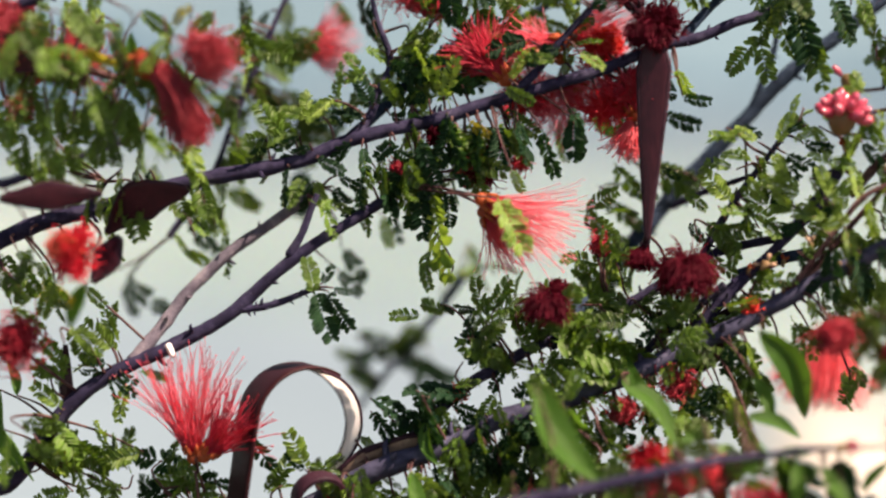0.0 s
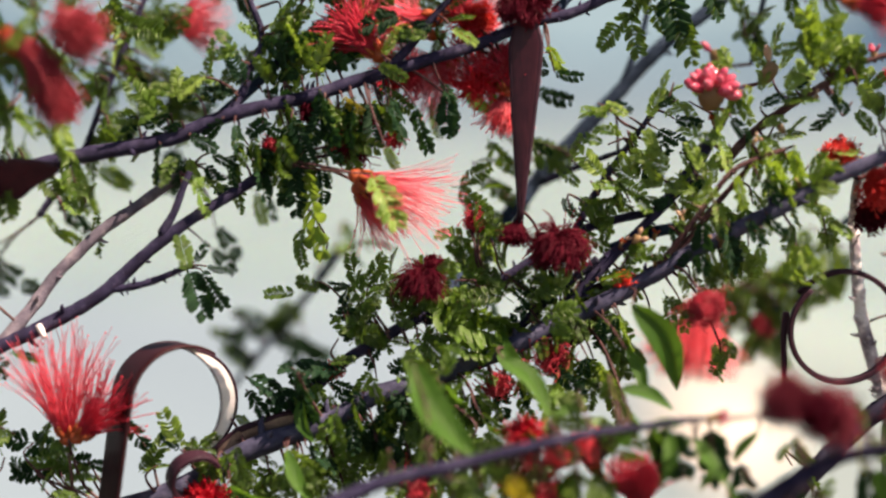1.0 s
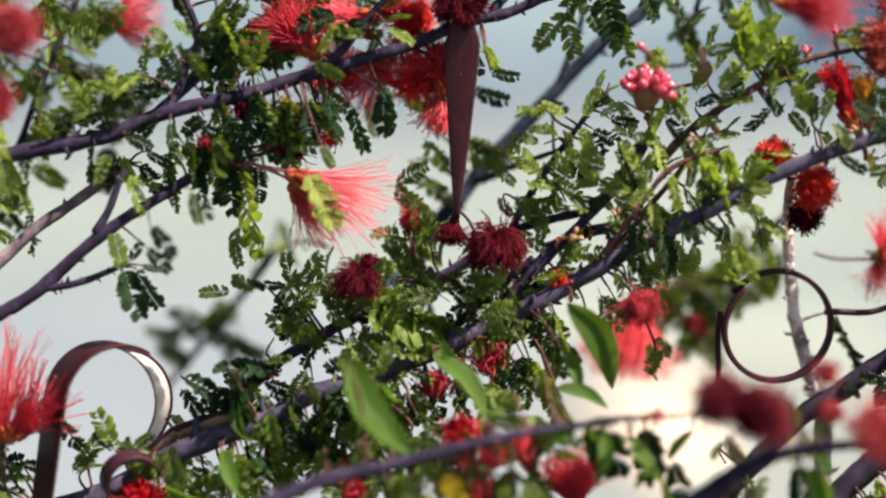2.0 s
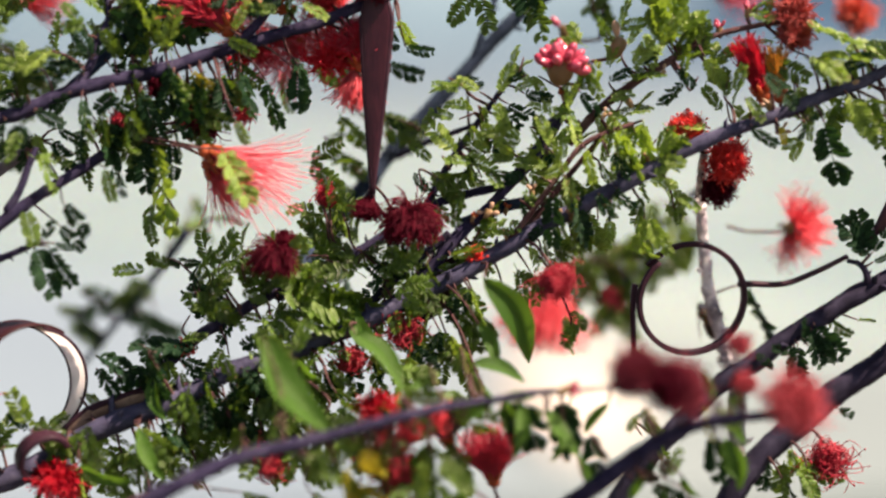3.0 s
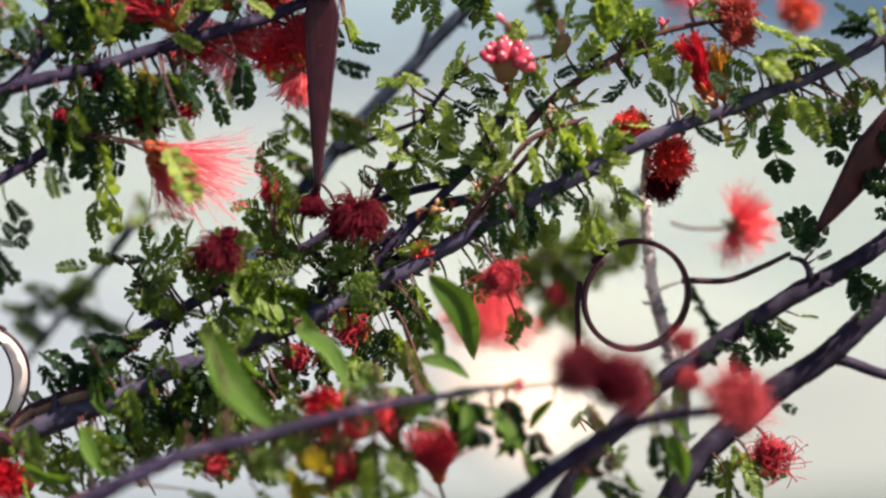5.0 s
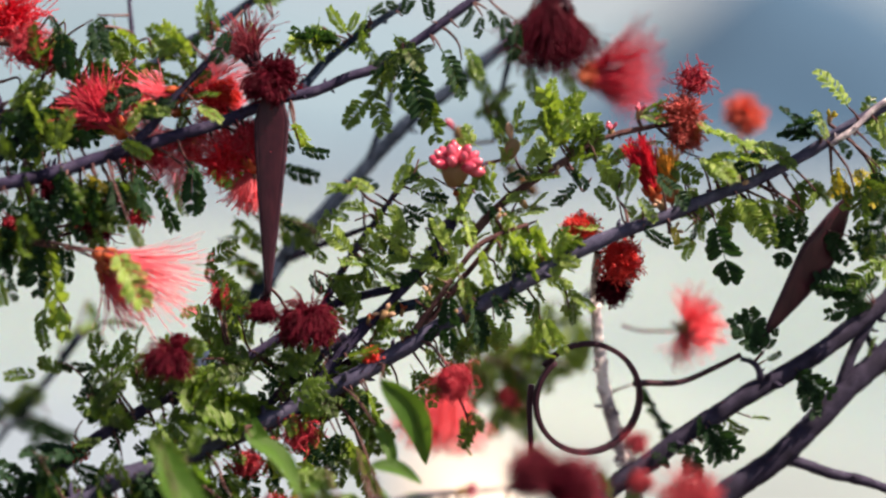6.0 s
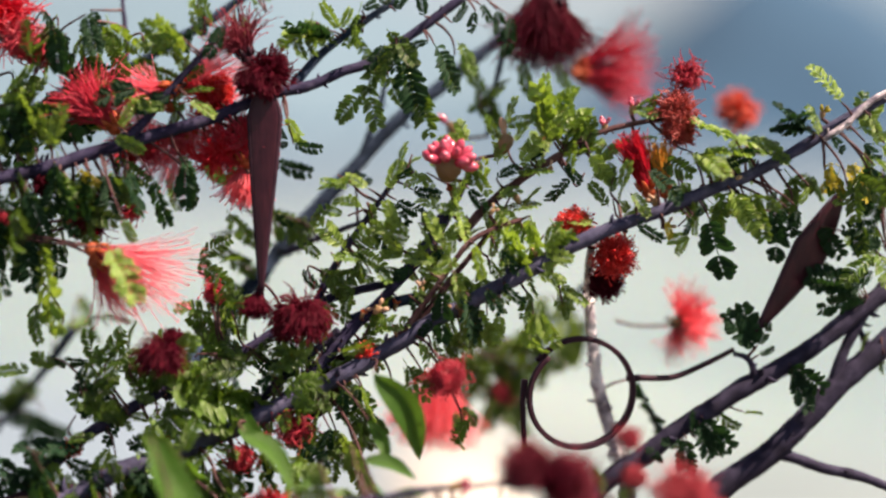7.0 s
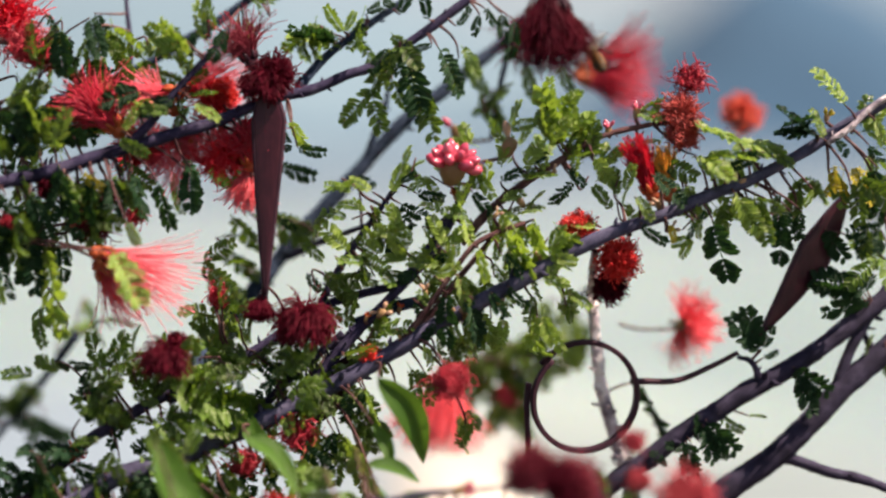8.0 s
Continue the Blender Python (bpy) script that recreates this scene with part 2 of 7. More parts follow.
def tube(verts, faces, line, radii, sides, closed=True):
    """Adds a round rod along a line, with a radius at each of its points."""
    start, side = len(verts), None
    n = len(line)
    for i, p in enumerate(line):
        along = (line[min(i + 1, n - 1)] - line[max(i - 1, 0)]).normalized()
        if side is None:
            side = along.orthogonal().normalized()
        side = (side - along * side.dot(along)).normalized()
        other = along.cross(side)
        for k in range(sides):
            a = 2 * math.pi * k / sides
            verts.append(p + (side * math.cos(a) + other * math.sin(a)) * radii[i])
    for i in range(n - 1):
        for k in range(sides):
            a, b = start + i * sides + k, start + i * sides + (k + 1) % sides
            faces.append((a, b, b + sides, a + sides))
    if closed:
        faces.append(tuple(start + k for k in reversed(range(sides))))
        faces.append(tuple(start + (n - 1) * sides + k for k in range(sides)))


# ---- ground ----
def ground():
    """Desert ground with low swells that runs to the horizon."""
    rings = [0.0, 0.5, 1, 1.5, 2.2, 3, 4, 6, 9, 14, 22, 40, 80, 160, 400, 1200, 3000]
    verts, faces, spokes = [], [], 48
    for r in rings[1:]:
        for k in range(spokes):
            a = 2 * math.pi * k / spokes
            x, y = r * math.cos(a), r * math.sin(a)
            verts.append((x, y, 0.05 * (noise.noise((x * 0.3, y * 0.3, 1.7))) * min(1, r / 4)))
    verts.append((0, 0, 0))
    for i in range(len(rings) - 2):
        for k in range(spokes):
            a, b = i * spokes + k, i * spokes + (k + 1) % spokes
            faces.append((a, a + spokes, b + spokes, b))
    faces += [(len(verts) - 1, k, (k + 1) % spokes) for k in range(spokes)]
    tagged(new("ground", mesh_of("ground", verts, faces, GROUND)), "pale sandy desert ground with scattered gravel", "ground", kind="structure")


ground()


def paving():
    """A broad blue-grey path across the view, a slab with a low edge."""
    verts, faces = [], []
    xs = [-40 + 2 * k for k in range(41)]
    for x in xs:
        near, far = 3.4 + 0.2 * math.sin(x * 0.35), 6.0 + 0.2 * math.sin(x * 0.9 + 1) - 0.9 * max(-2.2, min(1.6, x))
        verts += [(x, near, -0.1), (x, near, 0.07), (x, far, 0.07), (x, far, -0.1)]
    for i in range(len(xs) - 1):
        for k in range(3):
            a = i * 4 + k
            faces.append((a, a + 4, a + 5, a + 1))
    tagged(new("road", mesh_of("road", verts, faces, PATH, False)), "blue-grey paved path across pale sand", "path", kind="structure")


def hills(distance, material, rise, label):
    """A far range behind the plain; rise gives its height in degrees at each bearing."""
    verts, faces = [], []
    for i in range(121):
        x = (-1.45 + 0.024 * i) * distance
        crest = distance * math.tan(radians(rise(math.degrees(math.atan2(-x, distance))))) + 0.005 * distance * noise.noise((i * 0.5, 7.7, 0))
        for k in range(7):
            s = k / 6
            verts.append((x, distance * (0.8 + 0.33 * s + 0.05 * noise.noise((i * 0.3, k * 0.6, 3))), -2 + crest * s ** 0.85 + 0.006 * distance * noise.noise((i * 0.6, k * 0.9, 9)) * s))
    for i in range(120):
        for k in range(6):
            a = i * 7 + k
            faces.append((a, a + 7, a + 8, a + 1))
    tagged(new("backdrop", mesh_of("backdrop", verts, faces, material)), label, "hills", kind="structure")


def flat_rock(x, y, wide, deep, tall):
    """A low rounded slab of rock, sunk a little into the ground."""
    verts, faces, n = [], [], 28
    for r, h in ((1.0, -0.04), (1.04, tall * 0.35), (0.97, tall * 0.8), (0.8, tall), (0.4, tall * 1.06)):
        for k in range(n):
            a = 2 * math.pi * k / n
            q = 1 + 0.13 * noise.noise((math.cos(a) * 1.3, math.sin(a) * 1.3, 4.1))
            verts.append((r * q * wide / 2 * math.cos(a), r * q * deep / 2 * math.sin(a), h + 0.1 * tall * noise.noise((r * 3 * math.cos(a), r * 3 * math.sin(a), 2))))
    for i in range(4):
        for k in range(n):
            a, b = i * n + k, i * n + (k + 1) % n
            faces.append((a, b, b + n, a + n))
    faces.append(tuple(4 * n + k for k in range(n)))
    ob = new("flat_rock", mesh_of("flat_rock", verts, faces, PALE_ROCK))
    ob.matrix_basis = Matrix.Translation((x, y, 0.07))
    tagged(ob, "pale sun-bleached flat rock lying on the path", "rock")


paving()
hills(1250, HILL, lambda side: 0.5 + 7.2 * math.exp(-((side + 15) / 6.5) ** 2) + 2.5 * math.exp(-((side - 26) / 6) ** 2), "far hills behind the plain, tinted blue for haze")
hills(2100, HAZE, lambda side: 6.2 + 1.0 * math.sin(side * 0.21), "far range beyond the hills, paled by haze in its colour")
flat_rock(0.235, 4.55, 0.33, 1.3, 0.05)

# ---- shrub ----
BASE = Vector((-0.42, 0.76, 0.0))
shrub = new("flowering_shrub")
shrub.matrix_basis = Matrix.Translation(BASE)
tagged(shrub, "thorny grey-branched desert shrub with feathery leaves and red tufted flowers", "shrub")
BOUGHS = []


def branch(line, thick, thin, label="grey woody branch", material=None, spurs=0.5, knots=1.0, root=False):
    """A tapered limb with swollen knots, a slight wander and short stubs where leaves have dropped."""
    rnd = random.Random(len(BOUGHS) + 11)
    points = [Vector(p) for p in line]
    hidden = 0
    if root:
        first, lead = points[0], (points[0] - points[1]).normalized()
        foot = BASE + Vector((rnd.uniform(-0.02, 0.02), rnd.uniform(-0.02, 0.02), -0.01))
        knee = first + lead * 0.12 + Vector((0, 0.10, -0.30))
        count = max(4, int((foot - first).length / 0.06))
        points = [foot.lerp(knee, k / count).lerp(knee.lerp(first, k / count), k / count) for k in range(count)] + points
        hidden = count * 12
    axis = spline(points, 12)
    n = len(axis)
    radii = []
    for i in range(n):
        s = max(0, (i - hidden) / (n - 1 - hidden))
        axis[i] = axis[i] + noise.noise_vector(axis[i] * 60 + Vector((len(BOUGHS) * 7, 0, 0))) * 0.0006
        swell = 1 + 0.13 * knots * noise.noise(axis[i] * 170) + 0.1 * noise.noise(axis[i] * 420)
        radii.append((thick + (thin - thick) * s) * swell)
    verts, faces = [], []
    tube(verts, faces, axis, radii, 10)
    for i in range(3, n - 2):
        if rnd.random() < spurs * 0.3:
            out = noise.random_unit_vector()
            along = (axis[i + 1] - axis[i - 1]).normalized()
            out = (out - along * out.dot(along)).normalized()
            r = radii[i]
            tip = r * rnd.uniform(1.5, 2.4)
            tube(verts, faces, [axis[i] + out * r * 0.4, axis[i] + out * tip * 0.75 + along * r * 0.3, axis[i] + out * tip + along * r * 0.7], [r * 0.42, r * 0.28, r * 0.08], 5)
    ob = part("branch", mesh_of("branch", verts, faces, material or BARK), shrub, label)
    ob["tally"] = len(BOUGHS)
    BOUGHS.append((ob, axis))
    return ob


def nearest_limb(p):
    best = None
    for ob, axis in BOUGHS:
        for q in axis:
            d = (q - p).length + (0.004 if q.z > p.z + 0.01 else 0)
            if best is None or d < best[0]:
                best = (d, ob, q)
    return best


def leaflet(verts, faces, root, along, across, up, length, width, fold):
    """One small oblong leaflet, folded a little along its midrib."""
    s = len(verts)
    for u in (0.0, 0.35, 0.75, 1.0):
        verts.append(root + along * length * u + up * length * 0.10 * math.sin(u * 2.6))
    for u, w in ((0.12, 0.62), (0.5, 1.0), (0.87, 0.80)):
        for side in (1, -1):
            verts.append(root + along * length * u + across * side * width * 0.5 * w + up * (width * fold * w + length * 0.10 * math.sin(u * 2.6)))
    l1, r1, l2, r2, l3, r3 = (s + 4 + k for k in range(6))
    faces += [(s, l1, l2, s + 1), (s + 1, l2, l3, s + 2), (s + 2, l3, s + 3), (s, s + 1, r2, r1), (s + 1, s + 2, r3, r2), (s + 2, s + 3, r3)]


def pinna(verts, faces, root, along, up, length, pairs, droop, fold, spread, rnd, broad=1.0, wide=0.102, rise=(0.05, 0.45)):
    """A feather of paired leaflets along a thin rib."""
    across = up.cross(along).normalized()
    line, p, d = [], root.copy(), along.copy()
    steps = pairs + 2
    for i in range(steps + 1):
        line.append(p.copy())
        p = p + d * length / steps
        d = (d - up * droop / steps + across * rnd.uniform(-0.05, 0.05)).normalized()
    tube(verts, faces, line, [length * 0.016 * (1 - 0.6 * i / steps) for i in range(steps + 1)], 3)
    for i in range(1, steps):
        s = i / steps
        here = (line[i + 1] - line[i - 1]).normalized()
        above = across.cross(here) * -1
        size = (0.7 + 0.6 * math.sin(math.pi * min(1, s * 1.05))) * 0.215 * length * broad
        for side in (1, -1):
            if rnd.random() < 0.04:
                continue
            lean = spread + rnd.uniform(-0.12, 0.12)
            way = (across * side * math.sin(lean) + here * math.cos(lean) + above * rnd.uniform(*rise)).normalized()
            flat = above.cross(way).normalized()
            lift = (above + flat * rnd.gauss(0, 0.2) + way * rnd.gauss(0, 0.13)).normalized()
            flat = lift.cross(way).normalized()
            way = flat.cross(lift)
            leaflet(verts, faces, line[i], way, flat, lift, size * rnd.uniform(0.88, 1.08), length * wide * broad, fold * rnd.uniform(0.6, 1.3))


def leaf_mesh(kind, seed):
    """A leaf one unit long along +x, its upper face to +z: a single feather, a pair, or two pairs on a stalk."""
    rnd = random.Random(seed)
    verts, faces = [], []
    x, z = Vector((1, 0, 0)), Vector((0, 0, 1))
    o = Vector((0, 0, 0))
    if kind == "single":
        pinna(verts, faces, o, x, z, 1.0, 9, rnd.uniform(0.2, 0.8), 0.5, 0.98, rnd)
    elif kind == "bent":
        pinna(verts, faces, o, x, z, 1.0, 8, rnd.uniform(1.0, 1.6), 0.5, 0.9, rnd)
    elif kind == "comb":
        pinna(verts, faces, o, x, z, 1.0, 9, rnd.uniform(-0.2, 0.6), 0.3, 1.05, rnd, 1.2, 0.112, (0.7, 1.1))
    elif kind == "broad":
        bend, wave = rnd.uniform(-0.12, 0.12), rnd.uniform(0, 6)
        rows = 12
        for i in range(rows + 1):
            s = i / rows
            w = 0.135 * math.sin(math.pi * s ** 0.8) ** 0.8 + 0.006
            mid = Vector((s, bend * math.sin(math.pi * s), -0.10 * s * s))
            for v in (-1, -0.5, 0, 0.5, 1):
                verts.append(mid + Vector((0, w * v, 0.42 * w * abs(v) + 0.012 * math.sin(9 * s + wave + 2 * v))))
        for i in range(rows):
            for k in range(4):
                a = i * 5 + k
                faces.append((a, a + 5, a + 6, a + 1))
        tube(verts, faces, [Vector((k / 6, bend * math.sin(math.pi * k / 6), -0.10 * (k / 6) ** 2 - 0.004)) for k in range(6)], [0.011 - 0.0015 * k for k in range(6)], 4)
    elif kind == "pair":
        tube(verts, faces, [o, x * 0.15, x * 0.28], [0.016, 0.013, 0.011], 3)
        for side in (1, -1):
            way = (x + Vector((0, side * rnd.uniform(0.4, 0.7), rnd.uniform(-0.2, 0.3)))).normalized()
            pinna(verts, faces, x * 0.28, way, z, 1.0, 9, rnd.uniform(0.2, 0.9), 0.5, 0.95, rnd)
    else:
        tube(verts, faces, [o, x * 0.2, x * 0.4, x * 0.55], [0.016, 0.014, 0.012, 0.010], 3)
        for s in (0.25, 0.52):
            for side in (1, -1):
                way = (x + Vector((0, side * rnd.uniform(0.6, 1.2), rnd.uniform(-0.2, 0.4)))).normalized()
                pinna(verts, faces, x * s, way, z, 0.9, 8, rnd.uniform(0.2, 0.9), 0.5, 0.95, rnd)
    return verts, faces


LEAVES = {kind: [mesh_of("leaf", *leaf_mesh(kind, 31 * k + 5), LEAF) for k in range(4)] for kind in ("single", "bent", "broad", "pair", "double", "comb")}
YOUNG = {kind: [mesh_of("leaf", *leaf_mesh(kind, 23 * k + 9), YOUNG_LEAF) for k in range(3)] for kind in ("single", "bent", "pair", "double", "comb")}
YOUNG["broad"] = LEAVES["broad"] = [mesh_of("leaf", *leaf_mesh("broad", 29 * k + 2), BROAD_LEAF) for k in range(4)]
# near-black leaves, their shade carried by the material
DARK = {kind: [mesh_of("leaf", *leaf_mesh(kind, 37 * k + 11), SHADED_LEAF) for k in range(4)] for kind in ("single", "bent", "comb")}
YELLOW = {kind: [mesh_of("leaf", *leaf_mesh(kind, 17 * k + 3), OLD_LEAF) for k in range(2)] for kind in ("single", "bent", "broad", "pair", "double", "comb")}


def aim(p, angle, tilt=0.0, roll=0.0, size=1.0):
    """A pose at p whose +x points at that angle over the bush's front (0 right, 90 up), tilted back from the viewer, and whose +z faces the front before the roll."""
    a = radians(angle)
    x, y, z = Vector((math.cos(a), 0, math.sin(a))), Vector((-math.sin(a), 0, math.cos(a))), Vector((0, -1, 0))
    m = Matrix((x, y, z)).transposed().to_4x4()
    return Matrix.Translation(p) @ m @ pose(0, 0, 0, 0, tilt, 0) @ pose(0, 0, 0, roll, 0, 0) @ Matrix.Scale(size, 4)


def leaf(p, angle, size, kind="single", tilt=0.0, roll=0.0, old=False, young=False, dark=False, rnd=random.Random(4)):
    """One leaf whose stalk starts at p; size is its length in millimetres."""
    p = Vector(p)
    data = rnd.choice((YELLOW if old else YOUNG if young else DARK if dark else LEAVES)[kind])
    gap, limb, foot = nearest_limb(p)
    if gap > 0.003:
        axis = spline([foot, foot.lerp(p, 0.5) + Vector((rnd.uniform(-1, 1), rnd.uniform(-1, 1), rnd.uniform(-0.3, 1))) * gap * 0.1, p], 5)
        verts, faces = [], []
        tube(verts, faces, axis, [0.0005 - 0.00025 * i / (len(axis) - 1) for i in range(len(axis))], 5)
        part("twig", mesh_of("twig", verts, faces, TWIG), limb, "thin red-brown twig")
    part("leaf", data, limb, "yellowing feathery leaf" if old else "", aim(p, angle, tilt, roll, size / 1000))


TALLY = [0]


def spray(p, count, angle, size=13, spread=0.006, fan=50, kinds=("single", "single", "single", "single", "pair", "pair"), face=65, old=0.0, young=0.0):
    """A tuft of leaves on a short twig that grows out of the nearest branch."""
    p = Vector(p)
    TALLY[0] += 1
    rnd = random.Random(TALLY[0] * 13 + 1)
    gap, limb, foot = nearest_limb(p)
    line = [foot, foot.lerp(p, 0.5) + Vector((rnd.uniform(-1, 1), rnd.uniform(-1, 1), rnd.uniform(-0.5, 1))) * gap * 0.1, p]
    a = radians(angle)
    line.append(p + Vector((math.cos(a), rnd.uniform(-0.4, 0.4), math.sin(a))) * spread * 0.8)
    axis = spline(line, 5)
    verts, faces = [], []
    tube(verts, faces, axis, [0.00055 - 0.0003 * i / (len(axis) - 1) for i in range(len(axis))], 6)
    part("twig", mesh_of("twig", verts, faces, TWIG), limb, "thin red-brown twig")
    for k in range((count * 3 + 3) // 4):
        start = axis[rnd.randrange(7 if gap < 0.010 else 3, len(axis))] + Vector((rnd.gauss(0, 1), rnd.gauss(0, 1), rnd.gauss(0, 1))) * spread * 0.45
        way = angle + rnd.uniform(-fan, fan)
        age = rnd.random()
        part("leaf", rnd.choice((YELLOW if age < old else YOUNG if age < old + young else LEAVES)[rnd.choice(kinds)]), limb, "",
             aim(start, way, rnd.uniform(-45, 45), rnd.uniform(-face, face) * 0.7 - math.cos(radians(way)) * 50 - math.sin(radians(way)) * 38, size * rnd.uniform(0.75, 1.2) / 1000))


def strand(verts, faces, root, way, length, bend, curl, radius, rnd, segments=6, anther=False):
    """One thin filament that bends and, where it has dried, curls."""
    p, d = root.copy(), way.normalized()
    turn = noise.random_unit_vector()
    line = [p.copy()]
    for i in range(segments):
        d = (d + turn.cross(d) * curl / segments + bend / segments).normalized()
        p = p + d * length / segments
        line.append(p.copy())
    tube(verts, faces, line, [radius * (1 - 0.45 * i / segments) for i in range(segments + 1)], 3, False)
    if anther:
        tip = line[-1]
        tube(verts, faces, [tip - d * radius, tip + d * radius * 1.5, tip + d * radius * 3], [radius, radius * 1.7, radius * 0.5], 4)


def cup(verts, faces, length, radius):
    """A small calyx cup along +x with pointed lobes."""
    profile = [(0.0, 0.25), (0.15, 0.7), (0.45, 1.0), (0.8, 0.85), (1.0, 0.95)]
    line = [Vector((u * length, 0, 0)) for u, _ in profile]
    tube(verts, faces, line, [r * radius for _, r in profile], 9)
    for k in range(6):
        a = k / 6 * 2 * math.pi + 0.2
        side = Vector((0, math.cos(a), math.sin(a)))
        tube(verts, faces, [side * radius * 0.8 + Vector((length * 0.8, 0, 0)), side * radius * 1.15 + Vector((length * 1.25, 0, 0)), side * radius * 1.45 + Vector((length * 1.6, 0, 0))],
             [radius * 0.4, radius * 0.32, radius * 0.05], 5)


BLOOM = {
    # stamens, opening half-angle, curl, radius in mm, reach, material, calyx, label
    "open": (230, 40, 0.55, 0.19, 1.0, PINK, CALYX, "open pink tuft flower with long fine stamens"),
    "fan": (190, 27, 0.4, 0.17, 1.0, PINK, CALYX, "open pink tuft flower with long fine stamens"),
    "closed": (320, 12, 0.25, 0.20, 1.0, RED, CALYX, "half-closed bright red flower"),
    "amber": (260, 11, 0.25, 0.20, 1.0, AMBER_STAMEN, CALYX, "half-closed orange-yellow flower"),
    "pom": (230, 78, 0.7, 0.20, 1.0, PINK_PLAIN, OLIVE, "round open pink tuft flower"),
    "glow": (600, 150, 1.6, 0.26, 0.85, SALMON, CALYX, "round salmon-orange flower tuft"),
    "rose": (420, 26, 1.4, 0.26, 1.0, ROSE, CALYX, "withered rose-red hanging flower"),
    "brush": (260, 40, 0.8, 0.21, 1.0, RED, CALYX, "bright red brush-like flower"),
    "red": (300, 75, 3.0, 0.27, 1.25, RED, CALYX, "crumpled bright red flower tuft"),
    "ball": (420, 105, 4.0, 0.28, 1.3, ROSE, CALYX, "round rose-red flower tuft past its best"),
    "sleeve": (420, 9, 0.5, 0.30, 1.0, ROSE, CALYX, "withered rose-red flower hanging in a bent sleeve"),
    "bowl": (520, 40, 0.35, 0.20, 1.0, CHERRY, CALYX, "open cherry-red flower spread like a bowl"),
    "plume": (420, 19, 0.7, 0.20, 1.0, PINK_PLAIN, CALYX, "half-open pink flower with stamens hanging in a plume"),
    "streak": (300, 14, 1.2, 0.24, 1.0, CHERRY, CALYX, "cherry-red flower with stamens pressed together"),
    "lump": (520, 70, 2.4, 0.28, 1.15, RED, CALYX, "dense crimson and salmon flower tuft"),
    "wisp": (200, 24, 1.5, 0.2, 1.0, MAUVE, POD_RIM, "withered maroon flower with loose upright stamens"),
    "sparse": (150, 27, 0.4, 0.17, 1.0, PINK, CALYX, "open pink tuft flower with long fine stamens"),
    "dried": (620, 110, 10.0, 0.25, 2.9, DRY, POD_RIM, "dried dark maroon flower tuft with curled stamens"),
    "dome": (1100, 100, 1.0, 0.23, 0.9, MAROON, POD_RIM, "withered dark maroon flower with arching stamens"),
    "cap": (620, 88, 1.0, 0.21, 1.0, MAROON, OLIVE, "fading dark crimson flower with arching stamens"),
    "tassel": (800, 19, 0.9, 0.17, 1.0, DRY, POD_RIM, "withered maroon flower hanging in a tassel"),
    "cherry": (300, 24, 0.4, 0.26, 1.0, CHERRY, CALYX, "open cherry-red tuft flower"),
    "husk": (800, 115, 3.0, 0.24, 1.2, MAUVE, POD_RIM, "withered dusty-rose flower tuft with curled stamens"),
    "loose": (130, 22, 0.5, 0.24, 1.0, CHERRY, CALYX, "open cherry-red flower with loose stamens"),
    "scorched": (700, 150, 3.4, 0.26, 1.0, DRY, POD_RIM, "dried dark maroon flower tuft with curled stamens"),
    "russet": (460, 140, 3.2, 0.26, 1.05, RUSSET, OLIVE, "fading russet-red flower tuft with curled stamens"),
    "knot": (900, 150, 3.2, 0.27, 0.95, SCARLET, CALYX, "crumpled bright red flower tuft"),
    "faded": (440, 100, 8.0, 0.25, 1.9, CRIMSON, OLIVE, "fading crimson flower tuft with curled stamens"),
}


def flower(p, angle, size, kind, tilt=0.0, stretch=1.0, stalk=None, sag=(0, 0, 0)):
    """A flower whose base is at p: a calyx, its tuft of stamens, and a stalk to the branch."""
    p = Vector(p)
    TALLY[0] += 1
    rnd = random.Random(TALLY[0] * 7 + 3)
    count, opening, curl, thick, reach, material, calyx, label = BLOOM[kind]
    noise.seed_set(TALLY[0])
    length = size / 1000
    m = aim(p, angle, tilt)
    verts, faces = [], []
    r = min(0.0024, length * 0.13)
    cup(verts, faces, r * 1.7, r)
    body = part("flower", mesh_of("flower", verts, faces, calyx), shrub, label, m)
    verts, faces = [], []
    for k in range(count):
        a = rnd.uniform(0, 2 * math.pi)
        off = radians(opening) * math.sqrt(rnd.random())
        way = Vector((math.cos(off), math.sin(off) * math.cos(a), math.sin(off) * math.sin(a)))
        root = Vector((r * 1.2, 0, 0)) + Vector((0, math.cos(a), math.sin(a))) * r * 0.7 * rnd.random()
        far = length * rnd.uniform(0.55, 1.05) * reach
        stray = 0.25 if opening > 20 else 0.08
        bend = Vector((rnd.gauss(0, stray), rnd.gauss(0, stray), rnd.gauss(0, stray))) + Vector(sag)
        strand(verts, faces, root, way, far * stretch, bend, curl * rnd.uniform(0.5, 1.3), thick / 1000, rnd, 12 if curl > 4 else 8, rnd.random() < 0.12)
    tuft = new("tuft", mesh_of("tuft", verts, faces, material))
    tuft.parent = body
    foot = Vector(stalk) if stalk else None
    if foot is None:
        _, _, foot = nearest_limb(p)
    away = m.to_3x3() @ Vector((-1, 0, 0))
    axis = spline([foot, foot.lerp(p, 0.5) + away * (foot - p).length * 0.15, p + away * 0.001, p + away * -0.001], 6)
    verts, faces = [], []
    tube(verts, faces, axis, [0.0005] * len(axis), 6)
    part("stalk", mesh_of("stalk", verts, faces, TWIG), shrub, "thin flower stalk")
    return body


